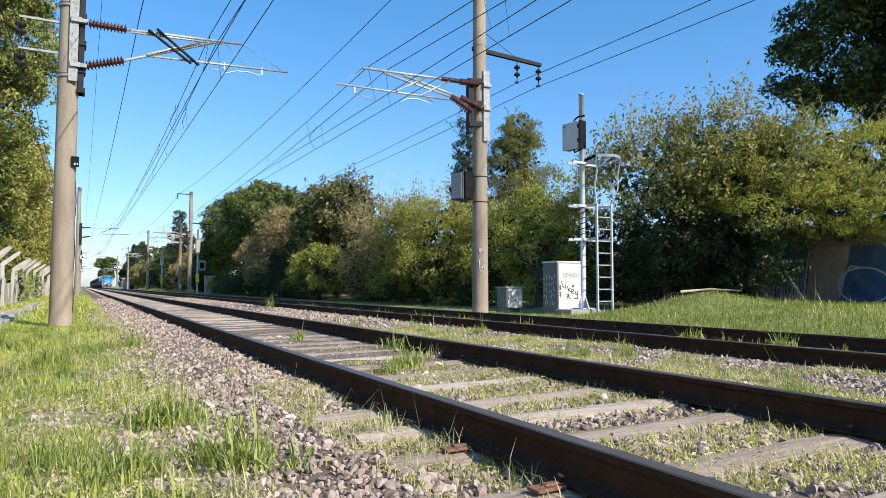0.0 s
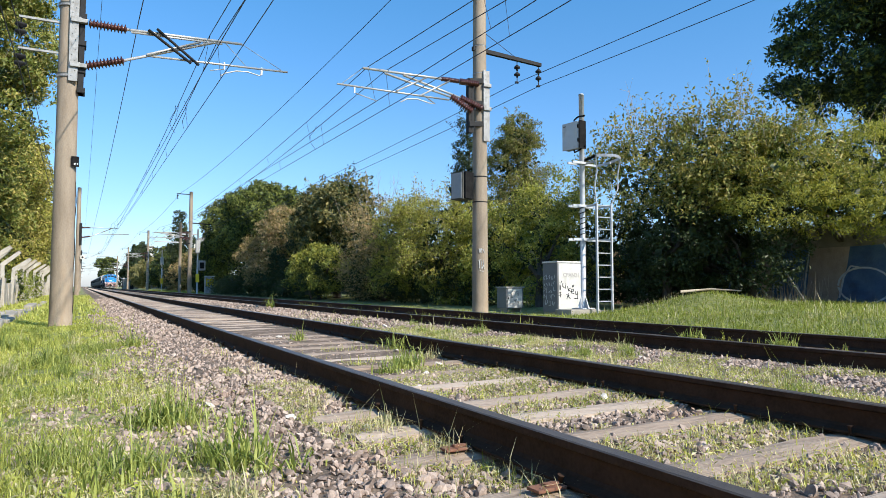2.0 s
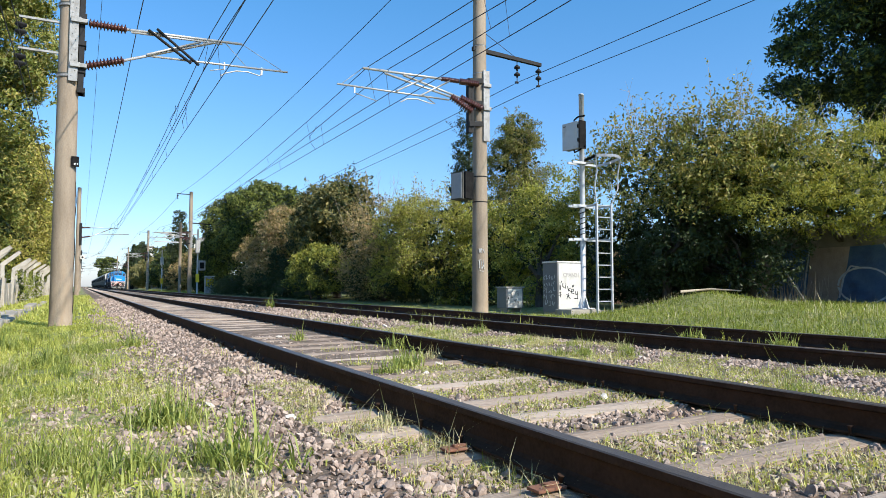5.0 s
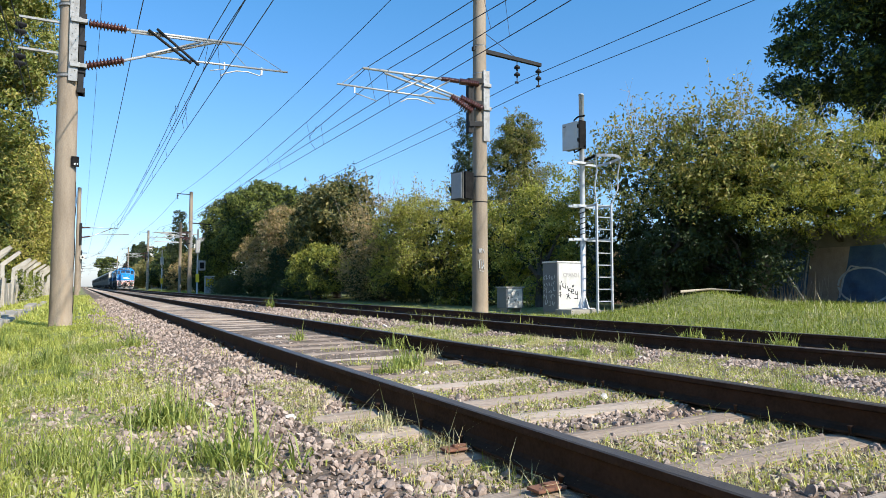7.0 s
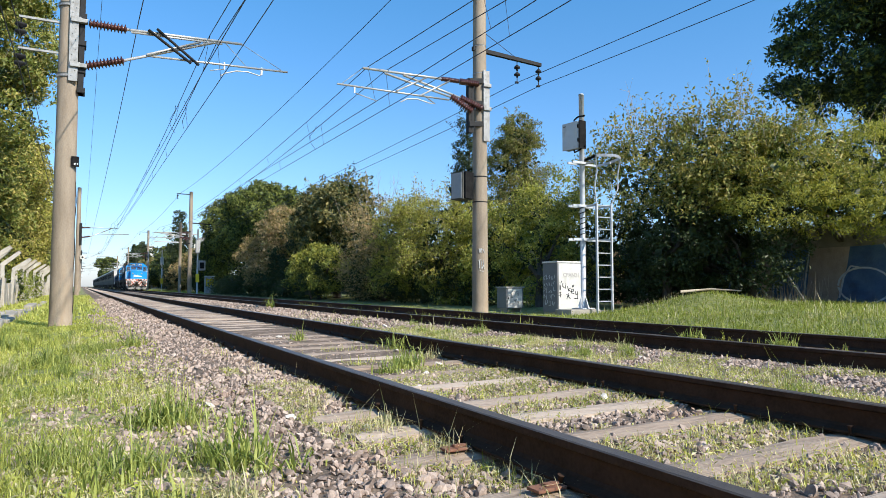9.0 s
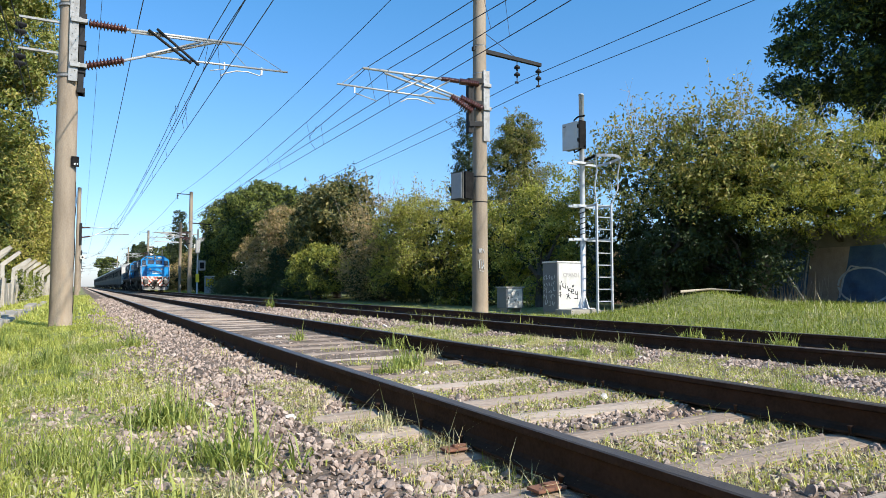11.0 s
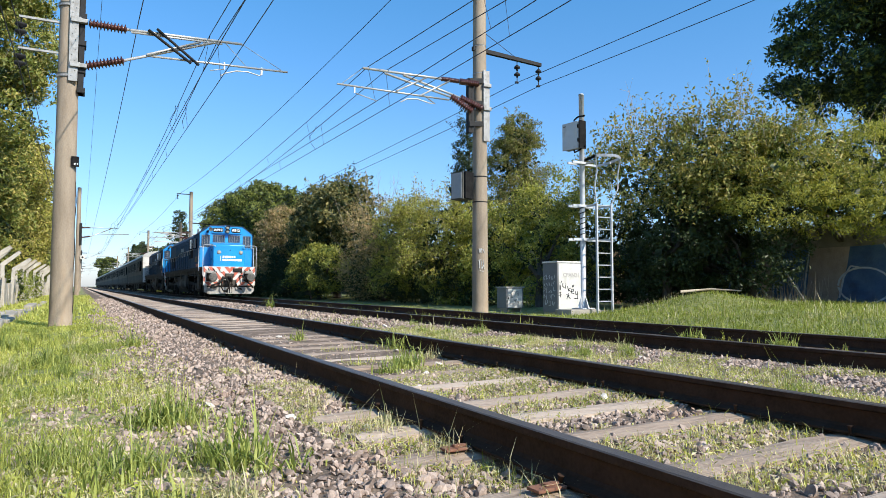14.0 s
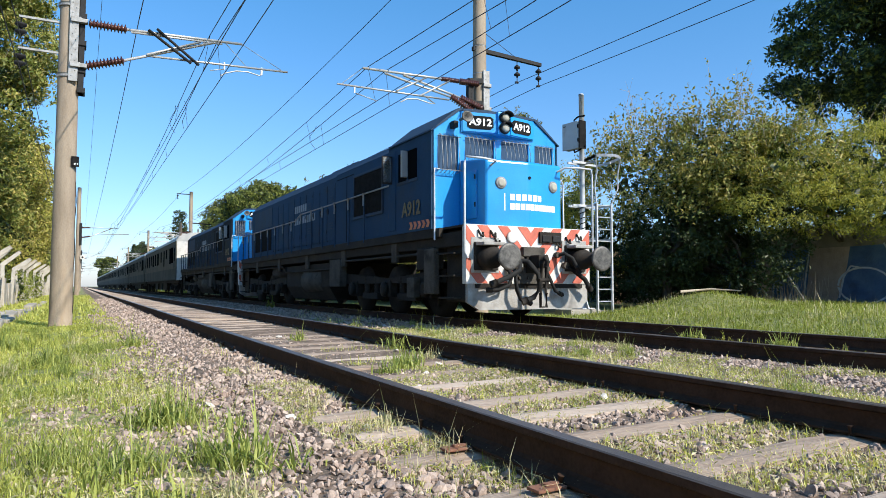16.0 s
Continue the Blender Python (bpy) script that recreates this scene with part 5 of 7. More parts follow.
plant("tree", "huge dark broad-leaved tree overhanging behind the shrubs", "tree", (26.0, 13.0, 0.0),
      [(25.5, 14.0, 9.3, 3.0, 2.8, 2.8), (26.5, 11.0, 8.3, 3.2, 3.0, 2.6), (27.0, 7.5, 9.6, 3.4, 3.2, 3.4), (26.0, 11.5, 11.8, 3.2, 3.2, 2.4), (25.0, 9.0, 6.3, 2.6, 2.8, 2.0)], 0.16, "leaf_dark", 34, 0.32, 9, trunk=0.45, seed=20, mat2="leaf_green", shoots=30)
plant("shrub", "dark green shrub standing behind the mural wall", "shrub", (21.0, 9.5, 0.0),
      [(21.0, 8.0, 3.0, 1.3, 1.9, 1.3), (21.0, 11.0, 3.2, 1.3, 1.9, 1.4)], 0.12, "leaf_green", 20, 0.2, 9, seed=50, mat2="leaf_dark", group=SHRUBS)
# near verge, behind the fence
plant("tree", "tall leafy tree behind the fence with sunlit yellow-green crown", "tree", (-4.6, 30.0, 0.0),
      [(-2.9, 30.5, 8.0, 1.6, 2.2, 1.9), (-2.7, 31.5, 10.6, 1.6, 2.2, 1.9), (-3.5, 32.5, 5.4, 1.5, 2.4, 1.9), (-3.4, 30.0, 12.8, 1.6, 2.2, 2.0), (-3.8, 33.5, 3.4, 1.4, 2.2, 1.6)], 0.135, "leaf_green", 30, 0.42, 9, trunk=0.25, seed=21, mat2="leaf_broad", shoots=40, shoot_len=0.9)
plant("tree", "green tree behind the fence farther along", "tree", (-4.8, 46.0, 0.0),
      [(-3.6, 43.0, 6.4, 1.6, 3.0, 2.6), (-3.3, 48.0, 7.0, 1.7, 3.0, 2.8), (-3.6, 46.0, 3.2, 1.5, 4.0, 2.2), (-3.4, 53.0, 5.8, 1.7, 3.0, 3.0)], 0.16, "leaf_broad", 18, 0.3, 9, trunk=0.22, seed=22, mat2="leaf_bright", shoots=30)
plant("tree", "dusty green trees along the fence in the distance", "tree", (-4.6, 70.0, 0.0),
      [(-3.8, 62.0, 5.0, 1.7, 4.0, 3.4), (-3.8, 72.0, 4.8, 1.7, 5.0, 3.2), (-3.8, 84.0, 4.6, 1.6, 6.0, 3.4), (-3.8, 100.0, 4.2, 1.5, 8.0, 3.2)], 0.28, "leaf_green", 5, 0.36, 9, trunk=0.22, seed=23, mat2="leaf_olive")
plant("shrub", "ivy and low weeds climbing the concrete fence", "shrub", (-2.55, 36.0, 0.0),
      [(-2.4, 33.0, 0.7, 0.4, 1.4, 0.7), (-2.5, 38.0, 0.8, 0.4, 1.6, 0.8), (-2.5, 45.0, 0.7, 0.45, 2.5, 0.8)], 0.10, "leaf_green", 14, 0.16, 7, trunk=0.03, seed=24)

# Low dark masses added in place of the shade below the hedge.
plant("undergrowth", "added dark undergrowth standing in for shade at the foot of the shrubs", "shrub", (11.2, 36.0, 0.0),
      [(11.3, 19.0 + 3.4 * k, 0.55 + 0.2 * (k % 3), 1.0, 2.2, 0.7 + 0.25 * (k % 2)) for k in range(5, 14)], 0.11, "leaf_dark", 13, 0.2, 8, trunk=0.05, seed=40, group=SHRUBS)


# ---- far buildings and signals ----
def hut():
    h = tagged(empty("relay_hut", pose(12.0, 196.0, 0)), "small pale prefabricated hut beside the line", "hut")
    part("wall", made(box, (-2.2, 0, 0), (1.6, 5, 2.7), 0.04), M["grey_paint"], h)
    part("roof", made(box, (-2.5, -0.3, 2.7), (1.9, 5.3, 2.95), 0.03), M["white_paint"], h, "flat pale roof")
    part("door", made(box, (-0.6, -0.05, 0), (0.4, 0.0, 2.1), 0.01), M["dark_steel"], h)


def house():
    h = tagged(empty("house", pose(24.0, 150.0, 0)), "two-storey pale house with a grey pitched roof among trees", "house")
    part("wall", made(box, (-3, 0, 0), (5, 9, 10.0), 0.05), M["house_wall"], h)
    part("roof", made(prism, [(-3.5, 10.0), (5.5, 10.0), (1.0, 12.6)], "y", -0.4, 9.4), M["roof_tile"], h)
    for x in (-2, 0.5, 3):
        for z in (4.2, 7.6):
            w = part("window", made(box, (x, -0.06, z), (x + 1.1, 0.0, z + 1.4), 0.02), M["white_paint"], h)
            part("pane", made(box, (x + 0.1, -0.09, z + 0.1), (x + 1.0, -0.062, z + 1.3), 0.01), M["glass"], w)


def tower_block():
    h = tagged(empty("apartment_building", pose(22.0, 300.0, 0)), "distant pale apartment block above the trees", "building")
    part("wall", made(box, (-2, 0, 0), (4, 10, 17), 0.05), M["house_wall"], h)
    part("roof", made(box, (-2.2, -0.2, 17), (4.2, 10.2, 17.5), 0.03), M["roof_tile"], h)
    for x in (-1.2, 1.2):
        for z in (9, 12, 15):
            part("window", made(box, (x, -0.06, z), (x + 1.2, 0.0, z + 1.3), 0.02), M["glass"], h)


def far_cabinet():
    b = tagged(empty("line_side_cabinet", pose(12.0, 74.0, 0)), "pale line-side cabinet with yellow sprayed scrawl", "equipment cabinet")
    part("housing", made(box, (-0.45, 0, -0.1), (0.45, 0.6, 1.75), 0.04), M["grey_paint"], b)
    part("roof_cap", made(box, (-0.5, -0.05, 1.75), (0.5, 0.65, 1.83), 0.02), M["white_paint"], b)
    bm = bmesh.new()
    for pts in ([(-0.3, 1.5), (-0.32, 0.8), (0.0, 0.75), (0.05, 1.4), (-0.3, 1.5)], [(0.1, 1.5), (0.35, 1.4), (0.3, 0.8), (0.1, 1.0), (0.1, 1.5)], [(-0.3, 1.1), (0.35, 1.15)]):
        stroke(bm, pts, 0.15, -0.012, -0.004)
    part("scrawl", bm, M["scrawl_yellow"], b, "yellow sprayed scrawl")


def signal(x, y):
    s = tagged(empty("railway_signal", pose(x, y, 0)), "railway signal on a slim post seen from behind", "railway signal", "signals")
    part("post", made(tube, [(0, 0, -0.2), (0, 0, 6.4)], 0.08, 10), M["galv"], s)
    part("head", made(box, (-0.22, -0.2, 4.0), (0.22, 0.15, 5.3), 0.09), M["grey_paint"], s, "white signal head")
    part("lower_head", made(box, (0.1, -0.18, 2.3), (0.75, 0.12, 3.3), 0.05), M["grey_paint"], s)
    part("lamp_plate", made(box, (0.2, -0.2, 2.5), (0.6, -0.181, 3.1), 0.02), M["black"], s)
    part("yellow_plate", made(box, (-0.17, -0.11, 1.15), (0.17, -0.09, 1.95), 0.01), M["scrawl_yellow"], s, "yellow marker plate")
    return s


def signal_pole():
    s = tagged(empty("utility_pole", pose(9.3, 76.5, 0)), "slim concrete pole with crossarm near the signal", "utility pole")
    part("pole_shaft", made(tube, [(0, 0, -0.3), (0, 0, 7.6)], 0.15, 12), M["concrete_pole"], s)
    part("crossarm", made(box, (-2.6, -0.05, 5.4), (0.3, 0.05, 5.52), 0.01), M["galv"], s)
    part("crossarm", made(box, (-0.2, -0.05, 6.3), (1.9, 0.05, 6.42), 0.01), M["galv"], s)


hut(), house(), tower_block(), far_cabinet(), signal(10.15, 70.0), signal(11.0, 112.0), signal_pole()


# ---- ballast stones, pale stones, litter ----
def stone_shapes(count, n, seed):
    """Broken-stone hulls as (vertices, triangles) of one size."""
    rs, out = np.random.RandomState(seed), []
    for _ in range(count):
        bm = bmesh.new()
        p = rs.normal(size=(n, 3))
        p /= np.linalg.norm(p, axis=1)[:, None]
        p *= np.array([1.0, 0.78, 0.6]) * rs.uniform(0.85, 1.1, (n, 1))
        for q in p:
            bm.verts.new(q)
        bmesh.ops.convex_hull(bm, input=bm.verts[:])
        bmesh.ops.delete(bm, geom=[v for v in bm.verts if not v.link_faces], context="VERTS")
        bmesh.ops.triangulate(bm, faces=bm.faces[:])
        bm.verts.index_update()
        out.append((np.array([v.co for v in bm.verts]), np.array([[v.index for v in f.verts] for f in bm.faces])))
        bm.free()
    return out


def turns(rs, n):
    q = rs.normal(size=(n, 4))
    q /= np.linalg.norm(q, axis=1)[:, None]
    w, x, y, z = q.T
    return np.stack([1 - 2 * (y * y + z * z), 2 * (x * y - z * w), 2 * (x * z + y * w), 2 * (x * y + z * w), 1 - 2 * (x * x + z * z), 2 * (y * z - x * w),
                     2 * (x * z - y * w), 2 * (y * z + x * w), 1 - 2 * (x * x + y * y)], 1).reshape(n, 3, 3)


def scatter_stones(name, rs, shapes, places, sizes, material, label):
    R = turns(rs, len(places))
    which = rs.randint(len(shapes), size=len(places))
    V, T, n = [], [], 0
    for k, (v, t) in enumerate(shapes):
        idx = np.where(which == k)[0]
        if not len(idx):
            continue
        vv = np.einsum("nij,vj->nvi", R[idx], v) * sizes[idx][:, None, None] + places[idx][:, None, :]
        V.append(vv.reshape(-1, 3))
        T.append((t[None] + (np.arange(len(idx)) * len(v))[:, None, None]).reshape(-1, 3) + n)
        n += len(idx) * len(v)
    return tagged(raw(name, np.concatenate(V), np.concatenate(T), material), label, "gravel", kind="stuff")


def cover(rs, x0, x1, y0, y1, per_m2, keep):
    """Random places in a rectangle, kept where keep(x, y) says so, at the ground's height."""
    n = int((x1 - x0) * (y1 - y0) * per_m2)
    x, y = rs.uniform(x0, x1, n), rs.uniform(y0, y1, n)
    P = [(a, b, ground_z(a, b)) for a, b in zip(x, y) if keep(a, b)]
    return np.array(P) if P else np.zeros((0, 3))


def patch(x, y, s=1.1, k=0.0):
    return noise.noise((x * s, y * s, 7.7 + k)) + 0.5 * noise.noise((x * s * 3, y * s * 3, 1.7 + k))


def gravel_keep(x, y):
    for c in (NEAR_C, FAR_C):
        if abs(abs(x - c) - HALF_GAUGE) < 0.085:
            return False
    for c in (NEAR_C, FAR_C):
        if abs(x - c) < 1.32 and np.min(np.abs(SLEEPER_Y[c] - y)) < 0.125:
            return random.random() < (0.06 if y < 4 and x < c else (0.4 if y < 4.5 else 0.95) if x < c - HALF_GAUGE else 0.2 if y < 5 else 0.05)
    edge = 0.42 + 0.30 * noise.noise((0, y * 0.7, 4)) + 0.012 * min(y, 20)
    if x < edge:
        return random.random() < (0.4 if x > edge - 0.8 else 0.12)
    if 3.95 < x < 5.3:
        return patch(x, y, 1.3, 2) > 0.05 - 0.05 * max(0.0, y - 7.0) or random.random() < 0.2
    if x > 8.35:
        return random.random() < 0.25
    for c in (NEAR_C, FAR_C):
        if abs(x - c) < HALF_GAUGE - 0.1:
            return random.random() < (0.75 if y < 5 else 0.45)
    return random.random() < 0.95


def bed(P):
    """Between the rails, past the grassy stretch, where the stones lie level with the sleepers."""
    return (np.minimum(np.abs(P[:, 0] - NEAR_C), np.abs(P[:, 0] - FAR_C)) < 0.85) & (P[:, 1] > 5)


def build_ballast():
    rs = np.random.RandomState(11)
    fine, coarse = stone_shapes(16, 14, 3), stone_shapes(8, 7, 4)
    P = np.concatenate([cover(rs, -0.6, 6.2, 0.8, 5.5, 1450, gravel_keep), cover(rs, 0.0, 8.8, 5.5, 10, 520, gravel_keep)])
    s = rs.gamma(4, 0.0038, len(P)).clip(0.007, 0.036)
    P[:, 2] += s * np.where(bed(P), -0.35, 0.25)
    scatter_stones("ballast", rs, fine, P, s, M["ballast"], "loose grey-brown broken ballast stones")
    P = np.concatenate([cover(rs, 0.2, 8.7, 10, 20, 170, gravel_keep), cover(rs, 0.4, 8.7, 20, 42, 70, gravel_keep)])
    s = rs.uniform(0.02, 0.045, len(P)) * (1 + P[:, 1] / 60)
    P[:, 2] += s * np.where(bed(P), -0.6, 0.3)
    scatter_stones("ballast", rs, coarse, P, s, M["ballast"], "grey-brown ballast stones farther along the track")
    P = cover(rs, 0.2, 4.6, -3.0, 0.8, 220, gravel_keep)
    s = rs.uniform(0.02, 0.04, len(P))
    P[:, 2] += s * 0.3
    scatter_stones("ballast", rs, coarse, P, s, M["ballast"], "grey-brown ballast stones beside the rails")
    # pale stones and lumps that stand out
    shapes = stone_shapes(6, 16, 8)
    for k, (x, y, r) in enumerate(((0.74, 4.45, 0.05), (0.67, 2.82, 0.035), (1.05, 3.7, 0.042), (1.32, 3.25, 0.035), (0.50, 6.6, 0.04), (0.75, 6.1, 0.035), (2.9, 5.4, 0.06), (2.55, 5.0, 0.05),
                                   (2.2, 4.4, 0.05), (5.0, 5.0, 0.045), (1.72, 4.9, 0.05), (3.1, 6.8, 0.05), (2.5, 9.5, 0.06), (3.05, 3.4, 0.05), (7.1, 6.0, 0.06), (7.0, 5.2, 0.05), (4.8, 11.0, 0.07))):
        v, t = shapes[k % 6]
        ob = raw("pale_stone", v * r * np.array([1.0, 0.85, 0.6]), t, M["pale_stone"])
        ob.matrix_basis = pose(x, y, ground_z(x, y) + r * 0.35, rs.uniform(0, 30), rs.uniform(0, 30), rs.uniform(0, 360))
        tagged(ob, "pale broken stone lying on the darker ballast", "stone", "pale stones")


build_ballast()


# ---- grass ----
def blades(rs, P, length, width, lean=0.6, curl=0.5):
    """Curved tapering blades rooted at P: vertices and triangles."""
    n = len(P)
    a = rs.uniform(0, 2 * math.pi, n)
    d = np.stack([np.cos(a), np.sin(a), np.zeros(n)], 1)
    s = np.stack([-np.sin(a), np.cos(a), np.zeros(n)], 1)
    L = (length * rs.gamma(7, 1 / 7.0, n))[:, None]
    t = (lean * rs.uniform(0.1, 1.2, n))[:, None]
    up = np.array([0, 0, 1.0])
    w = (width * rs.uniform(0.7, 1.3, n))[:, None] * 0.5
    mid = P + (up * np.cos(t * 0.6) + d * np.sin(t * 0.6)) * L * 0.5
    tip = mid + (up * np.cos(t * (1 + curl)) + d * np.sin(t * (1 + curl))) * L * 0.5
    root = P - up * 0.01
    V = np.stack([root - s * w, root + s * w, mid - s * w * 0.8, mid + s * w * 0.8, tip], 1).reshape(-1, 3)
    base = np.array([[0, 1, 3], [0, 3, 2], [2, 3, 4]])
    T = (base[None] + (np.arange(n) * 5)[:, None, None]).reshape(-1, 3)
    return V, T


def grass(name, rs, P, length, width, mat, label, lean=0.7, curl=0.6):
    V, T = blades(rs, P, length, width, lean, curl)
    return tagged(raw(name, V, T, M[mat]), label, "grass", kind="stuff")


def on_rail(x):
    return any(abs(abs(x - c) - HALF_GAUGE) < 0.075 for c in (NEAR_C, FAR_C))


def verge_keep(x, y):
    edge = 0.50 + 0.34 * noise.noise((0, y * 0.7, 4)) + 0.010 * min(y, 20)
    if x > edge:
        return x < edge + 0.3 and random.random() < 0.15
    return patch(x, y, 1.6) > (-0.35 if x < -0.45 else 0.08) or random.random() < (0.4 if x < -0.45 else 0.16)


def mid_keep(x, y):
    return not on_rail(x) and patch(x, y, 1.3, 2) < 0.06 - 0.05 * max(0.0, y - 7.0)


def in_track_keep(x, y):
    if on_rail(x):
        return False
    if abs(x - NEAR_C) < 1.32 and np.min(np.abs(SLEEPER_Y[NEAR_C] - y)) < 0.12:
        return y < 5 and patch(x, y, 2.6, 11) > -0.05 and random.random() < 0.7
    return patch(x, y, 1.7, 5) > (-0.32 if y < 5 else 0.2)


def build_grass():
    rs = np.random.RandomState(21)
    P = cover(rs, -2.3, 0.95, 1.2, 8, 3000, verge_keep)
    grass("verge_grass", rs, P, 0.05, 0.0042, "grass_lit", "fresh bright green verge grass", 1.9)
    P = cover(rs, -2.4, 0.95, 8, 18, 1500, verge_keep)
    grass("verge_grass", rs, P, 0.065, 0.008, "grass_lit", "bright green verge grass farther along", 1.9)
    P = cover(rs, -2.4, 0.6, 18, 60, 130, verge_keep)
    grass("verge_grass", rs, P, 0.13, 0.025, "grass_lit", "green verge grass in the distance", 0.9)
    P = cover(rs, -2.2, 1.0, 1.2, 9, 500, lambda x, y: verge_keep(x, y) and patch(x, y, 2.2, 3) > 0.0)
    grass("dry_grass", rs, P, 0.06, 0.004, "grass_dry", "half-dry grass among the fresh blades", 1.2)
    P = cover(rs, -1.6, 0.75, 1.2, 9, 420, lambda x, y: verge_keep(x, y) and patch(x, y, 1.8, 17) > -0.15)
    grass("verge_grass", rs, P, 0.115, 0.0045, "grass_lit", "longer arching blades standing over the verge grass", 1.9, 0.9)
    P = cover(rs, -1.6, 0.9, 1.2, 9, 260, lambda x, y: verge_keep(x, y) and patch(x, y, 1.8, 19) > 0.0)
    grass("verge_grass", rs, P, 0.10, 0.005, "grass_tuft", "darker arching blades in the verge", 1.9, 0.9)
    # low round-leaved weeds between the blades
    P = cover(rs, -2.2, 0.8, 1.2, 18, 800, lambda x, y: verge_keep(x, y) and patch(x, y, 1.2, 9) > -0.1)
    P[:, 2] += rs.uniform(0.01, 0.05, len(P))
    v, f = leaf_quads(rs, P, 0.024, 0.7, 1.0)
    tagged(raw("ground_weeds", v, f, M["grass_lit"]), "low round-leaved green weeds in the verge", "weeds", kind="stuff")
    P = cover(rs, -1.2, 0.7, 1.8, 6.5, 1100, lambda x, y: verge_keep(x, y) and patch(x, y, 2.0, 13) > -0.2)
    P[:, 2] += rs.uniform(0.025, 0.06, len(P))
    v, f = leaf_quads(rs, P, 0.03, 0.32, 0.8)
    tagged(raw("ground_weeds", v, f, M["grass_dry"]), "pale narrow leaves and straw lying over the verge grass", "weeds", kind="stuff")
    # the verge and ballast just behind the camera
    P = cover(rs, -1.5, 0.6, -3.0, 1.2, 350, verge_keep)
    grass("verge_grass", rs, P, 0.07, 0.007, "grass_lit", "green verge grass beside the track", 1.6)
    for x0, x1, y0, y1, keep, mat in ((1.05, 3.95, 1.3, 6.0, in_track_keep, "grass_dry"), (1.05, 3.95, 1.3, 6.0, in_track_keep, "grass_lit"), (3.5, 5.7, 1.2, 11.0, mid_keep, "grass_dry"), (3.5, 5.7, 1.2, 11.0, mid_keep, "grass_lit")):
        P = cover(rs, x0, x1, y0, y1, 650, keep)
        P[:, 2] += rs.uniform(0.005, 0.03, len(P))
        v, f = leaf_quads(rs, P, 0.03, 0.3, 0.7)
        tagged(raw("ground_weeds", v, f, M[mat]), "matted low weeds and straw along the rails", "weeds", kind="stuff")
    # between and inside the tracks
    P = cover(rs, 3.5, 5.75, 1.2, 12, 1500, mid_keep)
    grass("dry_grass", rs, P, 0.055, 0.0055, "grass_dry", "short half-dry grass between the tracks", 1.8)
    P = cover(rs, 3.6, 5.7, 12, 34, 60, mid_keep)
    grass("dry_grass", rs, P, 0.08, 0.016, "grass_dry", "half-dry grass between the tracks farther along", 1.0)
    P = cover(rs, 3.6, 5.6, 2, 14, 240, mid_keep)
    grass("fresh_grass", rs, P, 0.06, 0.006, "grass_lit", "fresh green blades between the tracks", 1.0)
    P = cover(rs, 1.05, 3.95, 1.3, 6.0, 4300, in_track_keep)
    grass("dry_grass", rs, P, 0.042, 0.0042, "grass_dry", "short grass growing among the sleepers", 1.8)
    P = cover(rs, 1.05, 3.95, 1.3, 7.5, 330, in_track_keep)
    grass("fresh_grass", rs, P, 0.06, 0.0045, "grass_lit", "fresh blades growing among the sleepers", 1.0)
    P = cover(rs, 5.7, 9.0, 2, 24, 130, lambda x, y: not on_rail(x) and patch(x, y, 1.3, 8) > 0.15)
    grass("fresh_grass", rs, P, 0.10, 0.009, "grass_lit", "fresh grass along the far rails", 0.9)
    # shoots along the foot of the rails
    P = cover(rs, 1.2, 1.55, 1.3, 9, 260, lambda x, y: patch(x, y, 2.5, 6) > 0.15)
    grass("fresh_grass", rs, P, 0.085, 0.004, "grass_dry", "thin shoots along the foot of the rail", 0.8)
    # the bank
    P = cover(rs, 8.7, 19.0, 3.5, 14.0, 560, lambda x, y: patch(x, y, 0.9, 4) > -0.7)
    grass("bank_grass", rs, P, 0.095, 0.011, "grass_far", "lush sunlit grass on the bank", 1.6)
    P = cover(rs, 8.7, 10.6, 13.5, 30, 60, lambda x, y: patch(x, y, 0.8, 2) > 0.0)
    grass("bank_grass", rs, P, 0.075, 0.014, "grass_far", "sparse grass at the foot of the shrubs", 0.9)
    P = cover(rs, 8.8, 12.5, 75, 130, 14, lambda x, y: True)
    grass("bank_grass", rs, P, 0.150, 0.05, "grass_far", "grass strip along the line in the distance", 0.8)
    P = cover(rs, 10.2, 18.5, 3, 13.4, 40, lambda x, y: patch(x, y, 0.8, 6) > 0.1)
    grass("bank_grass", rs, P, 0.177, 0.010, "grass_dry", "taller seeding stalks on the bank", 0.5)
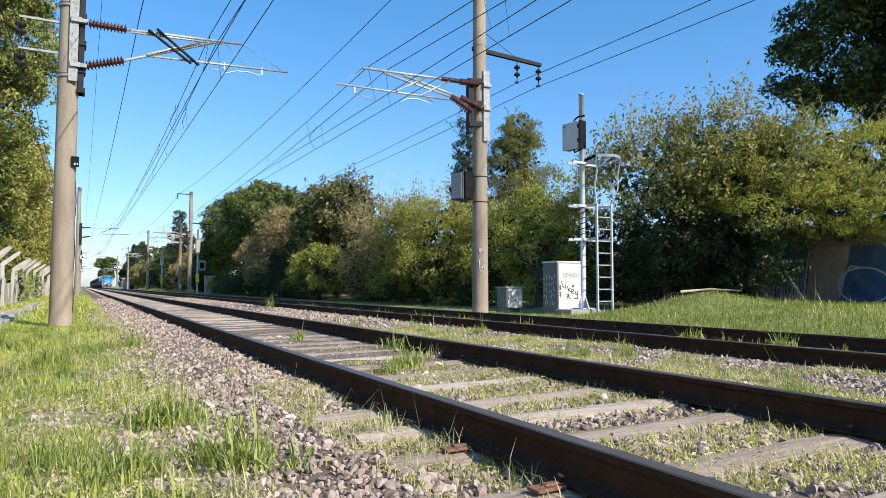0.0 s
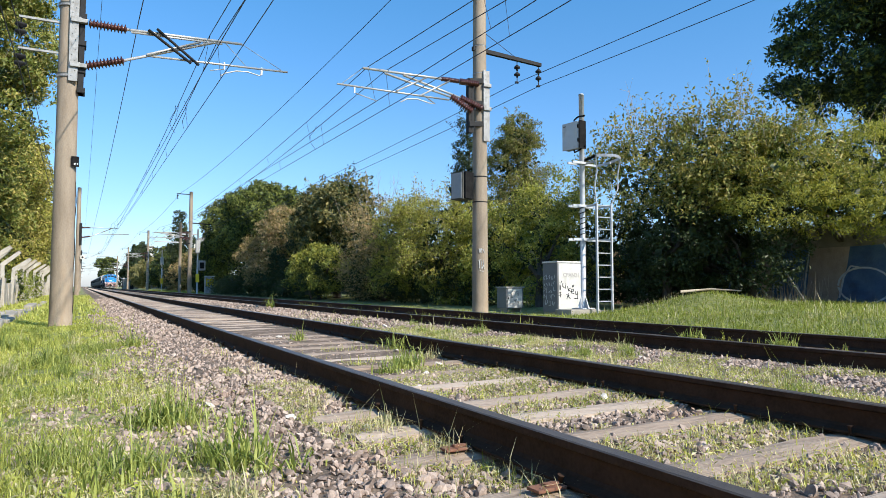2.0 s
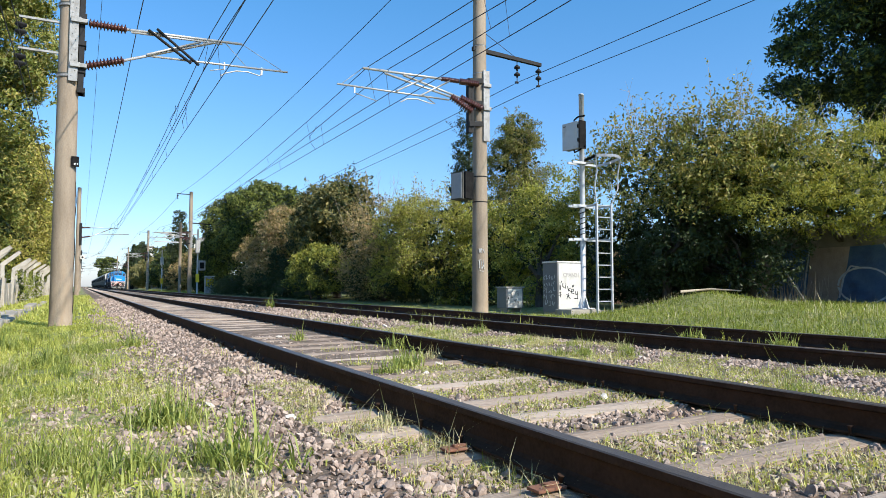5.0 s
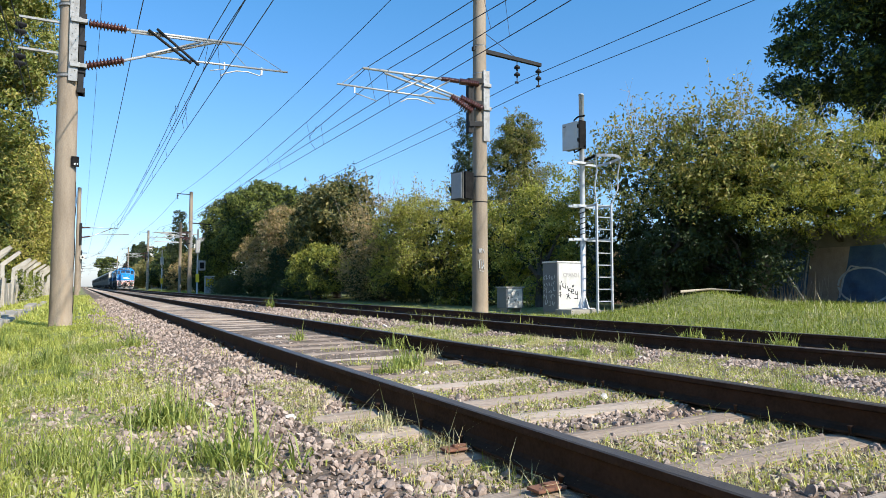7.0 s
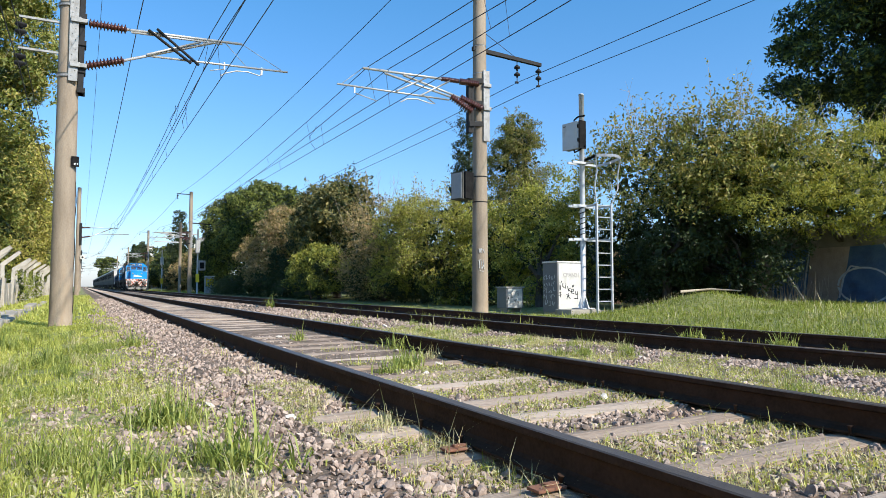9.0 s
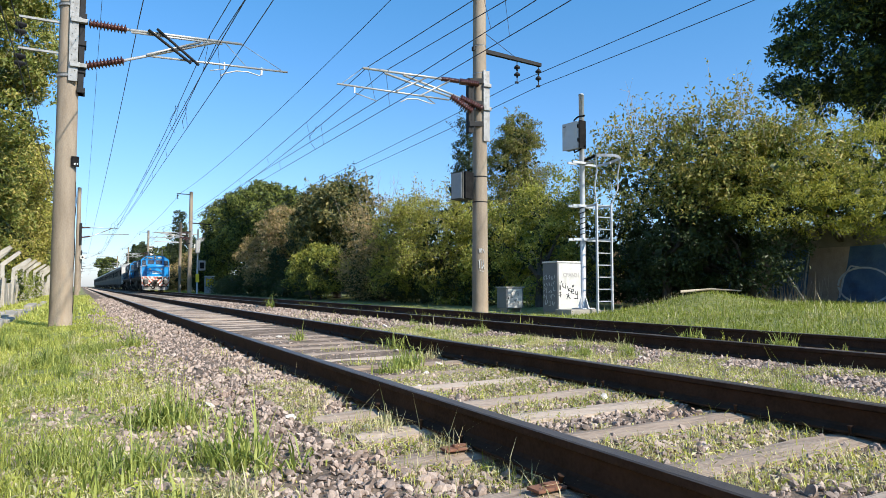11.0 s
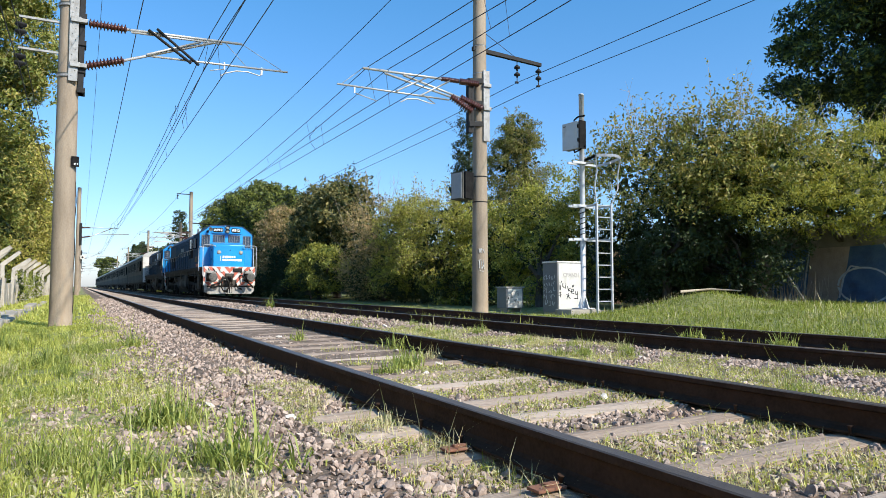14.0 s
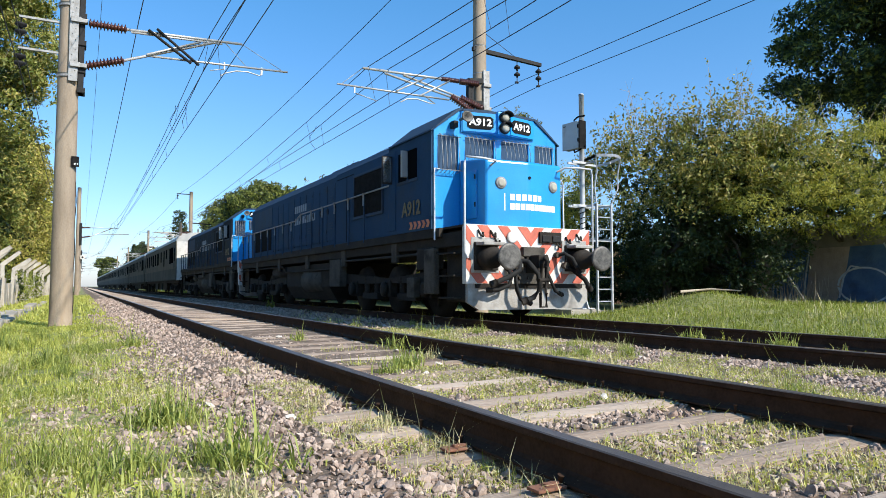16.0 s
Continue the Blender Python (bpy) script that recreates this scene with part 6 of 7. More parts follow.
    # single tufts
    for k, (x, y, n, L, w, mat) in enumerate(((0.46, 4.04, 260, 0.20, 0.0085, "grass_tuft"), (0.34, 4.2, 120, 0.16, 0.008, "grass_tuft"), (0.62, 2.95, 130, 0.22, 0.011, "grass_tuft"), (-0.23, 7.5, 420, 0.22, 0.006, "grass_tuft"),
                                              (0.61, 9.45, 160, 0.22, 0.009, "grass_tuft"), (0.2, 3.1, 200, 0.17, 0.007, "grass_tuft"), (-0.05, 3.3, 380, 0.17, 0.005, "grass_tuft"), (-0.5, 4.3, 400, 0.16, 0.005, "grass_tuft"),
                                              (5.72, 22.8, 70, 0.34, 0.02, "grass_tuft"), (2.61, 5.5, 150, 0.17, 0.010, "grass_tuft"), (2.75, 5.8, 120, 0.18, 0.010, "grass_tuft"), (2.35, 5.3, 90, 0.14, 0.009, "grass_tuft"),
                                              (3.15, 7.0, 60, 0.26, 0.008, "grass_tuft"), (3.2, 6.2, 90, 0.14, 0.009, "grass_dry"), (1.35, 3.15, 90, 0.15, 0.0045, "grass_dry"), (1.3, 4.05, 60, 0.13, 0.0045, "grass_dry"),
                                              (1.45, 1.95, 80, 0.11, 0.0045, "grass_dry"), (2.6, 8.9, 60, 0.2, 0.01, "grass_tuft"), (7.1, 4.9, 120, 0.22, 0.01, "grass_tuft"), (7.3, 6.4, 90, 0.2, 0.012, "grass_tuft"),
                                              (1.42, 2.62, 60, 0.14, 0.0045, "grass_dry"), (9.1, 7.0, 120, 0.2, 0.012, "grass_far"), (0.0, 5.4, 200, 0.15, 0.006, "grass_tuft"), (-0.8, 9.5, 300, 0.24, 0.008, "grass_tuft"))):
        c = np.stack([rs.normal(0, 0.055 + 0.0001 * n, n), rs.normal(0, 0.055 + 0.0001 * n, n), np.zeros(n)], 1)
        V, T = blades(rs, c, L, w, 1.5, 0.9)
        ob = raw("grass_tuft", V, T, M[mat])
        ob.matrix_basis = pose(x, y, ground_z(x, y) - 0.005)
        tagged(ob, "tuft of long arching grass blades" if L > 0.15 else "small tuft of thin grass", "grass tuft", "grass tufts")
    # broad-bladed weeds sprawling over the gravel edge
    for x, y in ((0.52, 3.25), (0.80, 2.75), (0.30, 2.55), (0.05, 2.9), (0.72, 3.75), (0.18, 4.7)):
        n = 34
        c = np.stack([rs.normal(0, 0.05, n), rs.normal(0, 0.05, n), np.zeros(n)], 1)
        V, T = blades(rs, c, 0.15, 0.010, 2.3, 0.6)
        ob = raw("grass_tuft", V, T, M["grass_tuft"])
        ob.matrix_basis = pose(x, y, ground_z(x, y))
        tagged(ob, "sprawling tuft of broad green blades on gravel", "grass tuft", "grass tufts")
    # fine lime-green clumps in the verge
    for k in range(15):
        n, x, y = 240, rs.uniform(-1.3, -0.1), 2.3 + 0.6 * k
        c = np.stack([rs.normal(0, 0.10, n), rs.normal(0, 0.10, n), np.zeros(n)], 1)
        V, T = blades(rs, c, 0.11, 0.0035 + 0.0003 * y, 1.3, 0.8)
        ob = raw("grass_tuft", V, T, M["grass_lit"])
        ob.matrix_basis = pose(x, y, ground_z(x, y) - 0.005)
        tagged(ob, "dense clump of fine lime-green grass", "grass tuft", "grass tufts")
    # small tufts strewn over the verge and between the tracks
    shapes = []
    for k in range(6):
        n = 70 + 12 * k
        c = np.stack([rs.normal(0, 0.05, n), rs.normal(0, 0.05, n), np.zeros(n)], 1)
        V, T = blades(rs, c, 0.09 + 0.015 * k, 0.0055, 1.5, 0.9)
        ob = raw("grass_tuft", V, T, M["grass_tuft" if k % 3 else "grass_dry"])
        shapes.append(ob.data)
        ob.matrix_basis = pose(-0.3 + 0.1 * k, 5.0 + 0.8 * k, ground_z(-0.3 + 0.1 * k, 5.0 + 0.8 * k), 0, 0, 60 * k)
        tagged(ob, "small tuft of mixed fresh and dry grass", "grass tuft", "grass tufts")
    for k in range(90):
        if k < 62:
            x, y = rs.uniform(-1.1, 0.55), rs.uniform(2.3, 15.0)
        else:
            x, y = rs.uniform(3.7, 5.5), rs.uniform(2.5, 13.0)
        ob = new("grass_tuft", shapes[rs.randint(6)])
        ob.matrix_basis = pose(x, y, ground_z(x, y) - 0.005, 0, 0, rs.uniform(0, 360))
        tagged(ob, "small tuft of mixed fresh and dry grass", "grass tuft", "grass tufts")
    # fallen branch and dead stalks on the bank
    for pts, r in (([(12.9, 11.6, 0.60), (13.5, 11.2, 0.66), (14.1, 10.8, 0.62)], 0.035), ([(16.2, 11.6, 0.42), (15.9, 11.6, 0.75), (15.6, 11.8, 0.95)], 0.03), ([(16.8, 11.0, 0.4), (16.3, 11.0, 0.9), (16.2, 11.2, 1.35)], 0.025)):
        ob = part("dead_branch", made(tube, pts, 0, 6, True, [r, r * 0.8, r * 0.4]), M["twig"])
        tagged(ob, "bare pale dead branch lying in the bank grass", "branch", "dead branches")
    rnd = random.Random(5)
    bm = bmesh.new()
    for _ in range(160):
        x, y = rnd.uniform(16.5, 18.6), rnd.uniform(11.2, 14.0)
        z = ground_z(x, y)
        tube(bm, [(x, y, z), (x + rnd.uniform(-0.15, 0.15), y + rnd.uniform(-0.15, 0.15), z + rnd.uniform(0.3, 0.9))], 0, 3, False, [0.008, 0.003])
    tagged(part("dead_stalks", bm, M["twig"]), "thin dry weed stalks before the wall", "weeds", kind="stuff")


build_grass()


# ---- the train ----
def wall_with_openings(bm, plane, at0, at1, u0, u1, z0, z1, openings):
    """A wall slab with rectangular openings through it. plane 'y': the slab lies across x; plane 'x': along y."""
    us = sorted({u0, u1, *[o[0] for o in openings], *[o[1] for o in openings]})
    zs = sorted({z0, z1, *[o[2] for o in openings], *[o[3] for o in openings]})
    for a, b in zip(us, us[1:]):
        for c, d in zip(zs, zs[1:]):
            if any(o[0] <= a and b <= o[1] and o[2] <= c and d <= o[3] for o in openings):
                continue
            lo, hi = ((a, at0, c), (b, at1, d)) if plane == "y" else ((at0, a, c), (at1, b, d))
            box(bm, lo, hi)
    bmesh.ops.remove_doubles(bm, verts=bm.verts[:], dist=0.0005)


def wheelset(parent, y, r=0.5):
    ws = empty("wheelset", pose(0, y, r))
    ws.parent = parent
    for s in (-1, 1):
        bm = bmesh.new()
        lathe(bm, [(0, r * 0.4), (0.01, r * 0.97), (0.10, r), (0.11, r * 1.05), (0.135, r * 1.05), (0.136, r * 0.4)], (s * 0.95, 0, 0), (-s, 0, 0), 28)
        part("wheel", bm, M["underframe"], ws)
    part("axle", made(tube, [(-0.9, 0, 0), (0.9, 0, 0)], 0.09, 10), M["underframe"], ws)
    return ws


def bogie(parent, yc, axles, r, half, label=""):
    b = empty("bogie", pose(0, yc, 0))
    b.parent = parent
    for s in (-1, 1):
        bm = bmesh.new()
        x0, x1 = s * 1.02, s * 1.16
        prism(bm, [(-half, 0.62), (half, 0.62), (half, 0.86), (half * 0.55, 0.80), (0, 0.72), (-half * 0.55, 0.80), (-half, 0.86)], "x", x0, x1)
        for y in axles:
            box(bm, (s * 1.0, y - 0.20, 0.34), (s * 1.2, y + 0.20, 0.68), 0.03)
            lathe(bm, [(0, 0.15), (0.07, 0.15), (0.09, 0.08)], (s * 1.2, y, r), (s, 0, 0), 12)
        for a, c in zip(axles, axles[1:]):
            m = (a + c) / 2
            for dy in (-0.28, 0.28):
                lathe(bm, [(q * 0.035, 0.085 if q % 2 else 0.065) for q in range(12)], (s * 1.1, m + dy, 0.40), (0, 0, 1), 10)
            box(bm, (s * 1.04, m - 0.42, 0.28), (s * 1.18, m + 0.42, 0.42), 0.02)
        part("side_frame", bm, M["underframe"], b, "oily cast side frame with springs")
    for y in axles:
        for s in (-1, 1):
            part("brake_block", made(box, (s * 0.86, y - r - 0.10, 0.28), (s * 0.98, y - r - 0.02, 0.72), 0.02), M["underframe"], b)
    return b


WHEELSETS = []


def stripes(name, parent, x0, x1, z0, z1, y, w, slant, material, first=0.0, both=True):
    """Diagonal bars, cut to the plate, meeting like an arrow at its middle."""
    def clip(poly, inside, cross):
        out = []
        for a, b in zip(poly, poly[1:] + poly[:1]):
            if inside(a):
                out.append(a)
            if inside(a) != inside(b):
                out.append(cross(a, b))
        return out

    def cut(poly, axis, val, keep_more):
        def ins(p):
            return p[axis] >= val if keep_more else p[axis] <= val

        def cr(a, b):
            t = (val - a[axis]) / (b[axis] - a[axis])
            return (a[0] + (b[0] - a[0]) * t, a[1] + (b[1] - a[1]) * t)
        return clip(poly, ins, cr) if poly else poly
    for s in (-1, 1):
        lo, hi = (x0, 0.0) if s < 0 else (0.0, x1)
        k = -6
        while k < 8:
            c = first + k * 2 * w
            poly = [(c, z0 - 0.2), (c + w, z0 - 0.2), (c + w - (z1 - z0 + 0.4) * slant, z1 + 0.2), (c - (z1 - z0 + 0.4) * slant, z1 + 0.2)]
            poly = [(s * -p[0], p[1]) for p in poly]
            for axis, val, more in ((0, lo, True), (0, hi, False), (1, z0, True), (1, z1, False)):
                poly = cut(poly, axis, val, more)
                if len(poly) < 3:
                    break
            if len(poly) >= 3:
                bm = bmesh.new()
                prism(bm, poly, "y", y - 0.005, y + 0.002)
                part(name, bm, material, parent)
            k += 1


def block_words(parent, m, rows, h, gap, material, name):
    """Word-like rows of plain blocks: rows of letter counts."""
    for r, count in enumerate(rows):
        for k in range(count):
            bm = bmesh.new()
            x = k * h * 0.98
            box(bm, (x, -r * (h + gap) - h, -0.002), (x + h * 0.76, -r * (h + gap), 0.003))
            bmesh.ops.transform(bm, matrix=m, verts=bm.verts[:])
            part(name, bm, material, parent)


def locomotive():
    L = tagged(empty("locomotive"), "bright blue diesel locomotive with red and white striped front", "locomotive", "locomotives")
    # underframe and pilot
    part("underframe", made(box, (-1.30, 0.12, 1.22), (1.30, 16.9, 1.46), 0.02), M["underframe"], L, "grimy black underframe")
    for s in (-1, 1):
        part("side_sill", made(box, (s * 1.33 - 0.045, 0.75, 1.40), (s * 1.33 + 0.045, 16.7, 1.56), 0.01), M["underframe"], L)
    pilot = part("pilot", made(box, (-1.285, 0.0, 0.60), (1.285, 0.12, 1.57), 0.01), M["train_white"], L, "white front plate with red diagonal stripes")
    stripes("stripe", pilot, -1.28, 1.28, 0.61, 1.56, -0.001, 0.20, 0.85, M["train_red"], -0.1)
    bm = bmesh.new()
    prism(bm, [(-1.24, 0.60), (1.24, 0.60), (1.24, 0.32), (1.10, 0.17), (-1.02, 0.17), (-1.24, 0.30)], "y", 0.02, 0.09)
    part("plough", bm, M["plough"], L, "worn grey plough plate with scuffs")
    bm = bmesh.new()
    box(bm, (-1.1, -0.01, 0.53), (1.1, 0.02, 0.60), 0.004)
    part("plough_edge", bm, M["underframe"], L)
    for s in (-1, 1):
        buf = part("buffer", made(lathe, [(0, 0.20), (0.30, 0.17), (0.305, 0.125), (0.68, 0.11), (0.685, 0.09)], (s * 0.925, 0.0, 1.02), (0, -1, 0), 20), M["underframe"], L, "black spring buffer")
        part("buffer_head", made(lathe, [(0, 0.12), (0.02, 0.205), (0.045, 0.213), (0.062, 0.205), (0.066, 0.17)], (s * 0.925, -0.68, 1.02), (0, -1, 0), 32), M["buffer_face"], buf, "round greasy buffer head")
        part("buffer_flange", made(box, (s * 0.925 - 0.27, -0.02, 0.78), (s * 0.925 + 0.27, 0.0, 1.36), 0.008), M["plough"], L, "scuffed grey buffer flange")
        part("buffer_plate", made(box, (s * 0.925 - 0.22, -0.06, 0.82), (s * 0.925 + 0.22, -0.015, 1.28), 0.01), M["underframe"], L)
        part("buffer_step", made(box, (s * 0.925 - 0.20, -0.30, 1.22), (s * 0.925 + 0.20, 0.0, 1.27), 0.01), M["plough"], L, "grey step plate above the buffer")
    # coupling and hoses
    bm = bmesh.new()
    box(bm, (-0.15, -0.08, 0.78), (0.15, 0.02, 1.18), 0.02)
    box(bm, (-0.09, -0.34, 0.86), (0.09, 0.0, 1.08), 0.03)
    tube(bm, [(0, -0.30, 1.0), (0, -0.42, 1.04), (0, -0.46, 0.96), (0, -0.42, 0.90)], 0.045, 8)
    part("draw_hook", bm, M["underframe"], L, "black draw hook")
    bm = bmesh.new()
    for x in (-0.05, 0.05):
        tube(bm, [(x, -0.36, 0.92), (x, -0.34, 0.45)], 0.022, 6)
    tube(bm, [(-0.1, -0.35, 0.66), (0.1, -0.35, 0.66)], 0.035, 8)
    tube(bm, [(-0.06, -0.34, 0.45), (-0.06, -0.34, 0.22), (0.06, -0.34, 0.22), (0.06, -0.34, 0.45)], 0.025, 6)
    part("screw_coupling", bm, M["underframe"], L, "hanging screw coupling")
    for pts, r in (([(-0.32, 0.0, 1.02), (-0.34, -0.16, 0.98), (-0.42, -0.26, 0.82), (-0.62, -0.28, 0.72), (-0.86, -0.22, 0.62)], 0.042),
                   ([(-0.50, -0.02, 0.86), (-0.52, -0.18, 0.74), (-0.58, -0.20, 0.58), (-0.78, -0.18, 0.50), (-0.88, -0.14, 0.50)], 0.032),
                   ([(-0.26, 0.0, 1.0), (-0.20, -0.20, 0.96), (-0.08, -0.32, 0.76), (-0.07, -0.34, 0.52), (-0.15, -0.28, 0.38), (-0.26, -0.24, 0.33)], 0.045),
                   ([(-0.40, 0.0, 0.90), (-0.42, -0.14, 0.80), (-0.42, -0.18, 0.50), (-0.34, -0.18, 0.34), (-0.20, -0.16, 0.30)], 0.034),
                   ([(0.52, 0.0, 1.10), (0.58, -0.18, 1.12), (0.66, -0.28, 1.04), (0.74, -0.32, 0.86)], 0.034),
                   ([(0.70, 0.0, 0.92), (0.80, -0.14, 0.84), (1.00, -0.20, 0.68), (1.10, -0.18, 0.56)], 0.042),
                   ([(0.30, 0.0, 0.86), (0.32, -0.12, 0.66), (0.40, -0.14, 0.48), (0.52, -0.10, 0.44)], 0.030)):
        hose = part("brake_hose", made(tube, pts, r, 8), M["rubber"], L, "black rubber brake hose")
        a, b = Vector(pts[-2]), Vector(pts[-1])
        part("hose_coupling", made(tube, [b - (b - a) * 0.1, b + (b - a).normalized() * 0.09], r * 1.35, 8), M["underframe"], hose, "iron hose coupling")
        part("hose_valve", made(tube, [Vector(pts[0]) + Vector((0, 0.02, 0)), Vector(pts[0]) - Vector((0, 0.09, 0))], r * 1.5, 8), M["dusty"], hose, "dusty brake valve")
    bm = bmesh.new()
    box(bm, (-0.34, -0.05, 0.60), (0.34, 0.0, 0.88), 0.012)
    box(bm, (-0.22, -0.10, 1.06), (0.22, 0.0, 1.22), 0.012)
    for x in (-0.28, -0.1, 0.1, 0.28):
        lathe(bm, [(0, 0.028), (0.03, 0.026)], (x, -0.05, 0.70), (0, -1, 0), 8)
    part("draw_plate", bm, M["dusty"], L, "bolted draw gear plate")
    for x, z in ((-1.02, 1.42), (-0.78, 1.42), (1.02, 1.42), (0.78, 1.36), (-0.70, 1.30), (0.56, 1.28)):
        bm = bmesh.new()
        tube(bm, [(x - 0.04, -0.01, z + 0.06), (x - 0.02, -0.06, z - 0.03), (x + 0.03, -0.06, z - 0.05), (x + 0.05, -0.02, z + 0.02)], 0.018, 6)
        part("lamp_iron", bm, M["underframe"], L)
    bm = bmesh.new()
    box(bm, (0.16, -0.05, 1.30), (0.62, 0.0, 1.49), 0.01)
    part("socket_box", bm, M["underframe"], L, "black jumper socket box")
    for x in (0.2, 0.42):
        part("socket_lid", made(box, (x, -0.07, 1.32), (x + 0.17, -0.045, 1.43), 0.01), M["dark_steel"], L)
    part("marker_disc", made(lathe, [(0, 0.10), (0.03, 0.10), (0.035, 0.08)], (-0.40, -0.01, 1.38), (0, -1, 0), 18), M["train_white"], L, "round white disc")
    # nose
    bm = bmesh.new()
    out = [(-0.80, 0.17), (0.0, 0.05), (0.80, 0.17), (0.82, 1.02), (-0.82, 1.02)]
    prism(bm, out, "z", 1.57, 2.70)
    for v in bm.verts:
        if v.co.z > 2:
            v.co.z += 0.13 * max(0.0, v.co.y - 0.07)
    bmesh.ops.bevel(bm, geom=[e for e in bm.edges if min(v.co.z for v in e.verts) > 2 or abs(e.verts[0].co.z - e.verts[1].co.z) > 1], offset=0.05, segments=3, affect="EDGES", profile=0.5)
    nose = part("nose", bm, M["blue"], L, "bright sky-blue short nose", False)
    part("nose_sill", made(prism, [(a * 1.01, b - 0.006) for a, b in out], "z", 1.55, 1.575), M["train_white"], L)
    def on_prow(x, z, lift=0.0):
        """A place on the nose front, turned to lie along it."""
        t = math.degrees(math.atan2(0.12, 0.80))
        return pose(x, 0.05 + 0.12 * abs(x) / 0.80 - lift, z, 90, 0, t if x > 0 else -t)
    for z, count, pitch, x0 in ((2.075, 6, 0.111, -0.36), (1.915, 10, 0.099, -0.36)):
        for k in range(count):
            bm = made(box, (-0.042, -0.054, -0.002), (0.042, 0.054, 0.004))
            bmesh.ops.transform(bm, matrix=on_prow(x0 + (k + 0.5) * pitch, z), verts=bm.verts[:])
            part("letter_block", bm, M["letters"], nose)
    bm = made(box, (-0.008, -0.15, -0.002), (0.008, 0.15, 0.004))
    bmesh.ops.transform(bm, matrix=on_prow(-0.45, 1.99), verts=bm.verts[:])
    part("letter_rule", bm, M["letters"], nose)
    for x in (-0.52, 0.58):
        p0, axis = on_prow(x, 2.31).translation, on_prow(x, 0).to_3x3() @ Vector((0, 0, 1))
        lamp = part("headlamp_rim", made(lathe, [(-0.01, 0.108), (0.02, 0.10), (0.03, 0.085)], p0, axis, 20), M["galv_old"], nose)
        part("headlamp_lens", made(lathe, [(0, 0.08), (0.012, 0.076), (0.03, 0.045)], p0 + axis * 0.022, axis, 20), M["lens"], lamp, "round ditch lamp")
    part("nose_socket", made(lathe, [(0, 0.03), (0.02, 0.026)], (0.02, 0.055, 2.42), (0, -1, 0), 12), M["black"], nose)
    part("nose_door", made(box, (-0.832, 0.42, 1.72), (-0.806, 0.82, 2.55), 0.006), M["blue"], nose)
    for z in (1.92, 2.4):
        part("door_latch", made(box, (-0.842, 0.44, z), (-0.828, 0.48, z + 0.08), 0.004), M["dark_steel"], nose)
    part("front_platform", made(box, (-1.285, 0.06, 1.53), (1.285, 1.02, 1.568), 0.006), M["underframe"], L)
    # cab
    W, Y0, Y1 = 1.36, 1.02, 2.85
    cab = empty("cab")
    cab.parent = L
    bm = bmesh.new()
    win = [(-0.70, -0.08, 2.88, 3.30), (0.08, 0.70, 2.88, 3.30), (-1.26, -0.84, 2.62, 3.28), (0.84, 1.26, 2.62, 3.28)]
    wall_with_openings(bm, "y", Y0, Y0 + 0.06, -W, W, 1.56, 3.36, win)
    prism(bm, [(-W, 3.36), (W, 3.36), (0.82, 3.82), (-0.82, 3.82)], "y", Y0, Y0 + 0.06)
    part("front_wall", bm, M["blue"], cab)
    for x0, x1, z0, z1 in win:
        pane = part("windscreen", made(box, (x0, Y0 + 0.035, z0), (x1, Y0 + 0.05, z1)), M["cab_glass"], cab, "dark cab window")
        bm = bmesh.new()
        n = 7 if x1 - x0 > 0.5 else 5
        for k in range(n):
            x = x0 + (x1 - x0) * (k + 0.5) / n
            tube(bm, [(x, Y0 - 0.01, z0 - 0.06), (x, Y0 - 0.12, z0 - 0.03), (x, Y0 - 0.14, z0 + 0.12), (x, Y0 - 0.07, z1 - 0.02), (x, Y0 + 0.01, z1 + 0.04)], 0.0065, 5)
        for z in (z0 - 0.02, z1 - 0.03):
            tube(bm, [(x0 - 0.02, Y0 - 0.06 - 0.06 * (z < 3.1), z), (x1 + 0.02, Y0 - 0.06 - 0.06 * (z < 3.1), z)], 0.008, 5)
        part("window_grille", bm, M["galv_old"], pane, "steel bar grille over the window")
    for s in (-1, 1):
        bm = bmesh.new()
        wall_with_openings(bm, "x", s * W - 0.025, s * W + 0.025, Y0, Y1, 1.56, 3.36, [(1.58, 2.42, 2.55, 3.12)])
        part("side_wall", bm, M["blue_shaded_side"], cab, "grimy blue cab side, darkened in its colour for shade")
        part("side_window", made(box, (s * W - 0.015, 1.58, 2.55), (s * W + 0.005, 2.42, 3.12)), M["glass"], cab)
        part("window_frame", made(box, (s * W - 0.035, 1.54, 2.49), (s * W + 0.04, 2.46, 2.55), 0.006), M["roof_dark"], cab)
        part("side_door", made(box, (s * (W + 0.027) - 0.012, 2.50, 1.64), (s * (W + 0.027) + 0.006, 2.82, 3.22), 0.004), M["blue_shaded_side"], cab, "narrow grimy blue cab door, darkened in its colour for shade")
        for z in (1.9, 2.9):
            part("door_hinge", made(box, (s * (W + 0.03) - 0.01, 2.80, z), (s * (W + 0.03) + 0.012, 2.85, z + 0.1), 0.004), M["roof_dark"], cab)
        part("window_post", made(box, (s * W - 0.03, 1.98, 2.55), (s * W + 0.03, 2.02, 3.12), 0.005), M["blue_shaded_side"], cab)
        part("sun_visor", made(box, (s * (W + 0.09) - 0.06, 1.97, 2.60), (s * (W + 0.09) + 0.06, 2.03, 3.12), 0.006), M["grey_paint"], cab, "pale sliding sash")
        mir = part("mirror", made(box, (s * 1.52 - 0.11, 2.62, 2.55), (s * 1.52 + 0.11, 2.66, 3.12), 0.012), M["dark_steel"], cab, "tall side mirror")
        part("mirror_glass", made(box, (s * 1.52 - 0.085, 2.614, 2.58), (s * 1.52 + 0.085, 2.619, 3.09)), M["chrome"], mir)
        bm = bmesh.new()
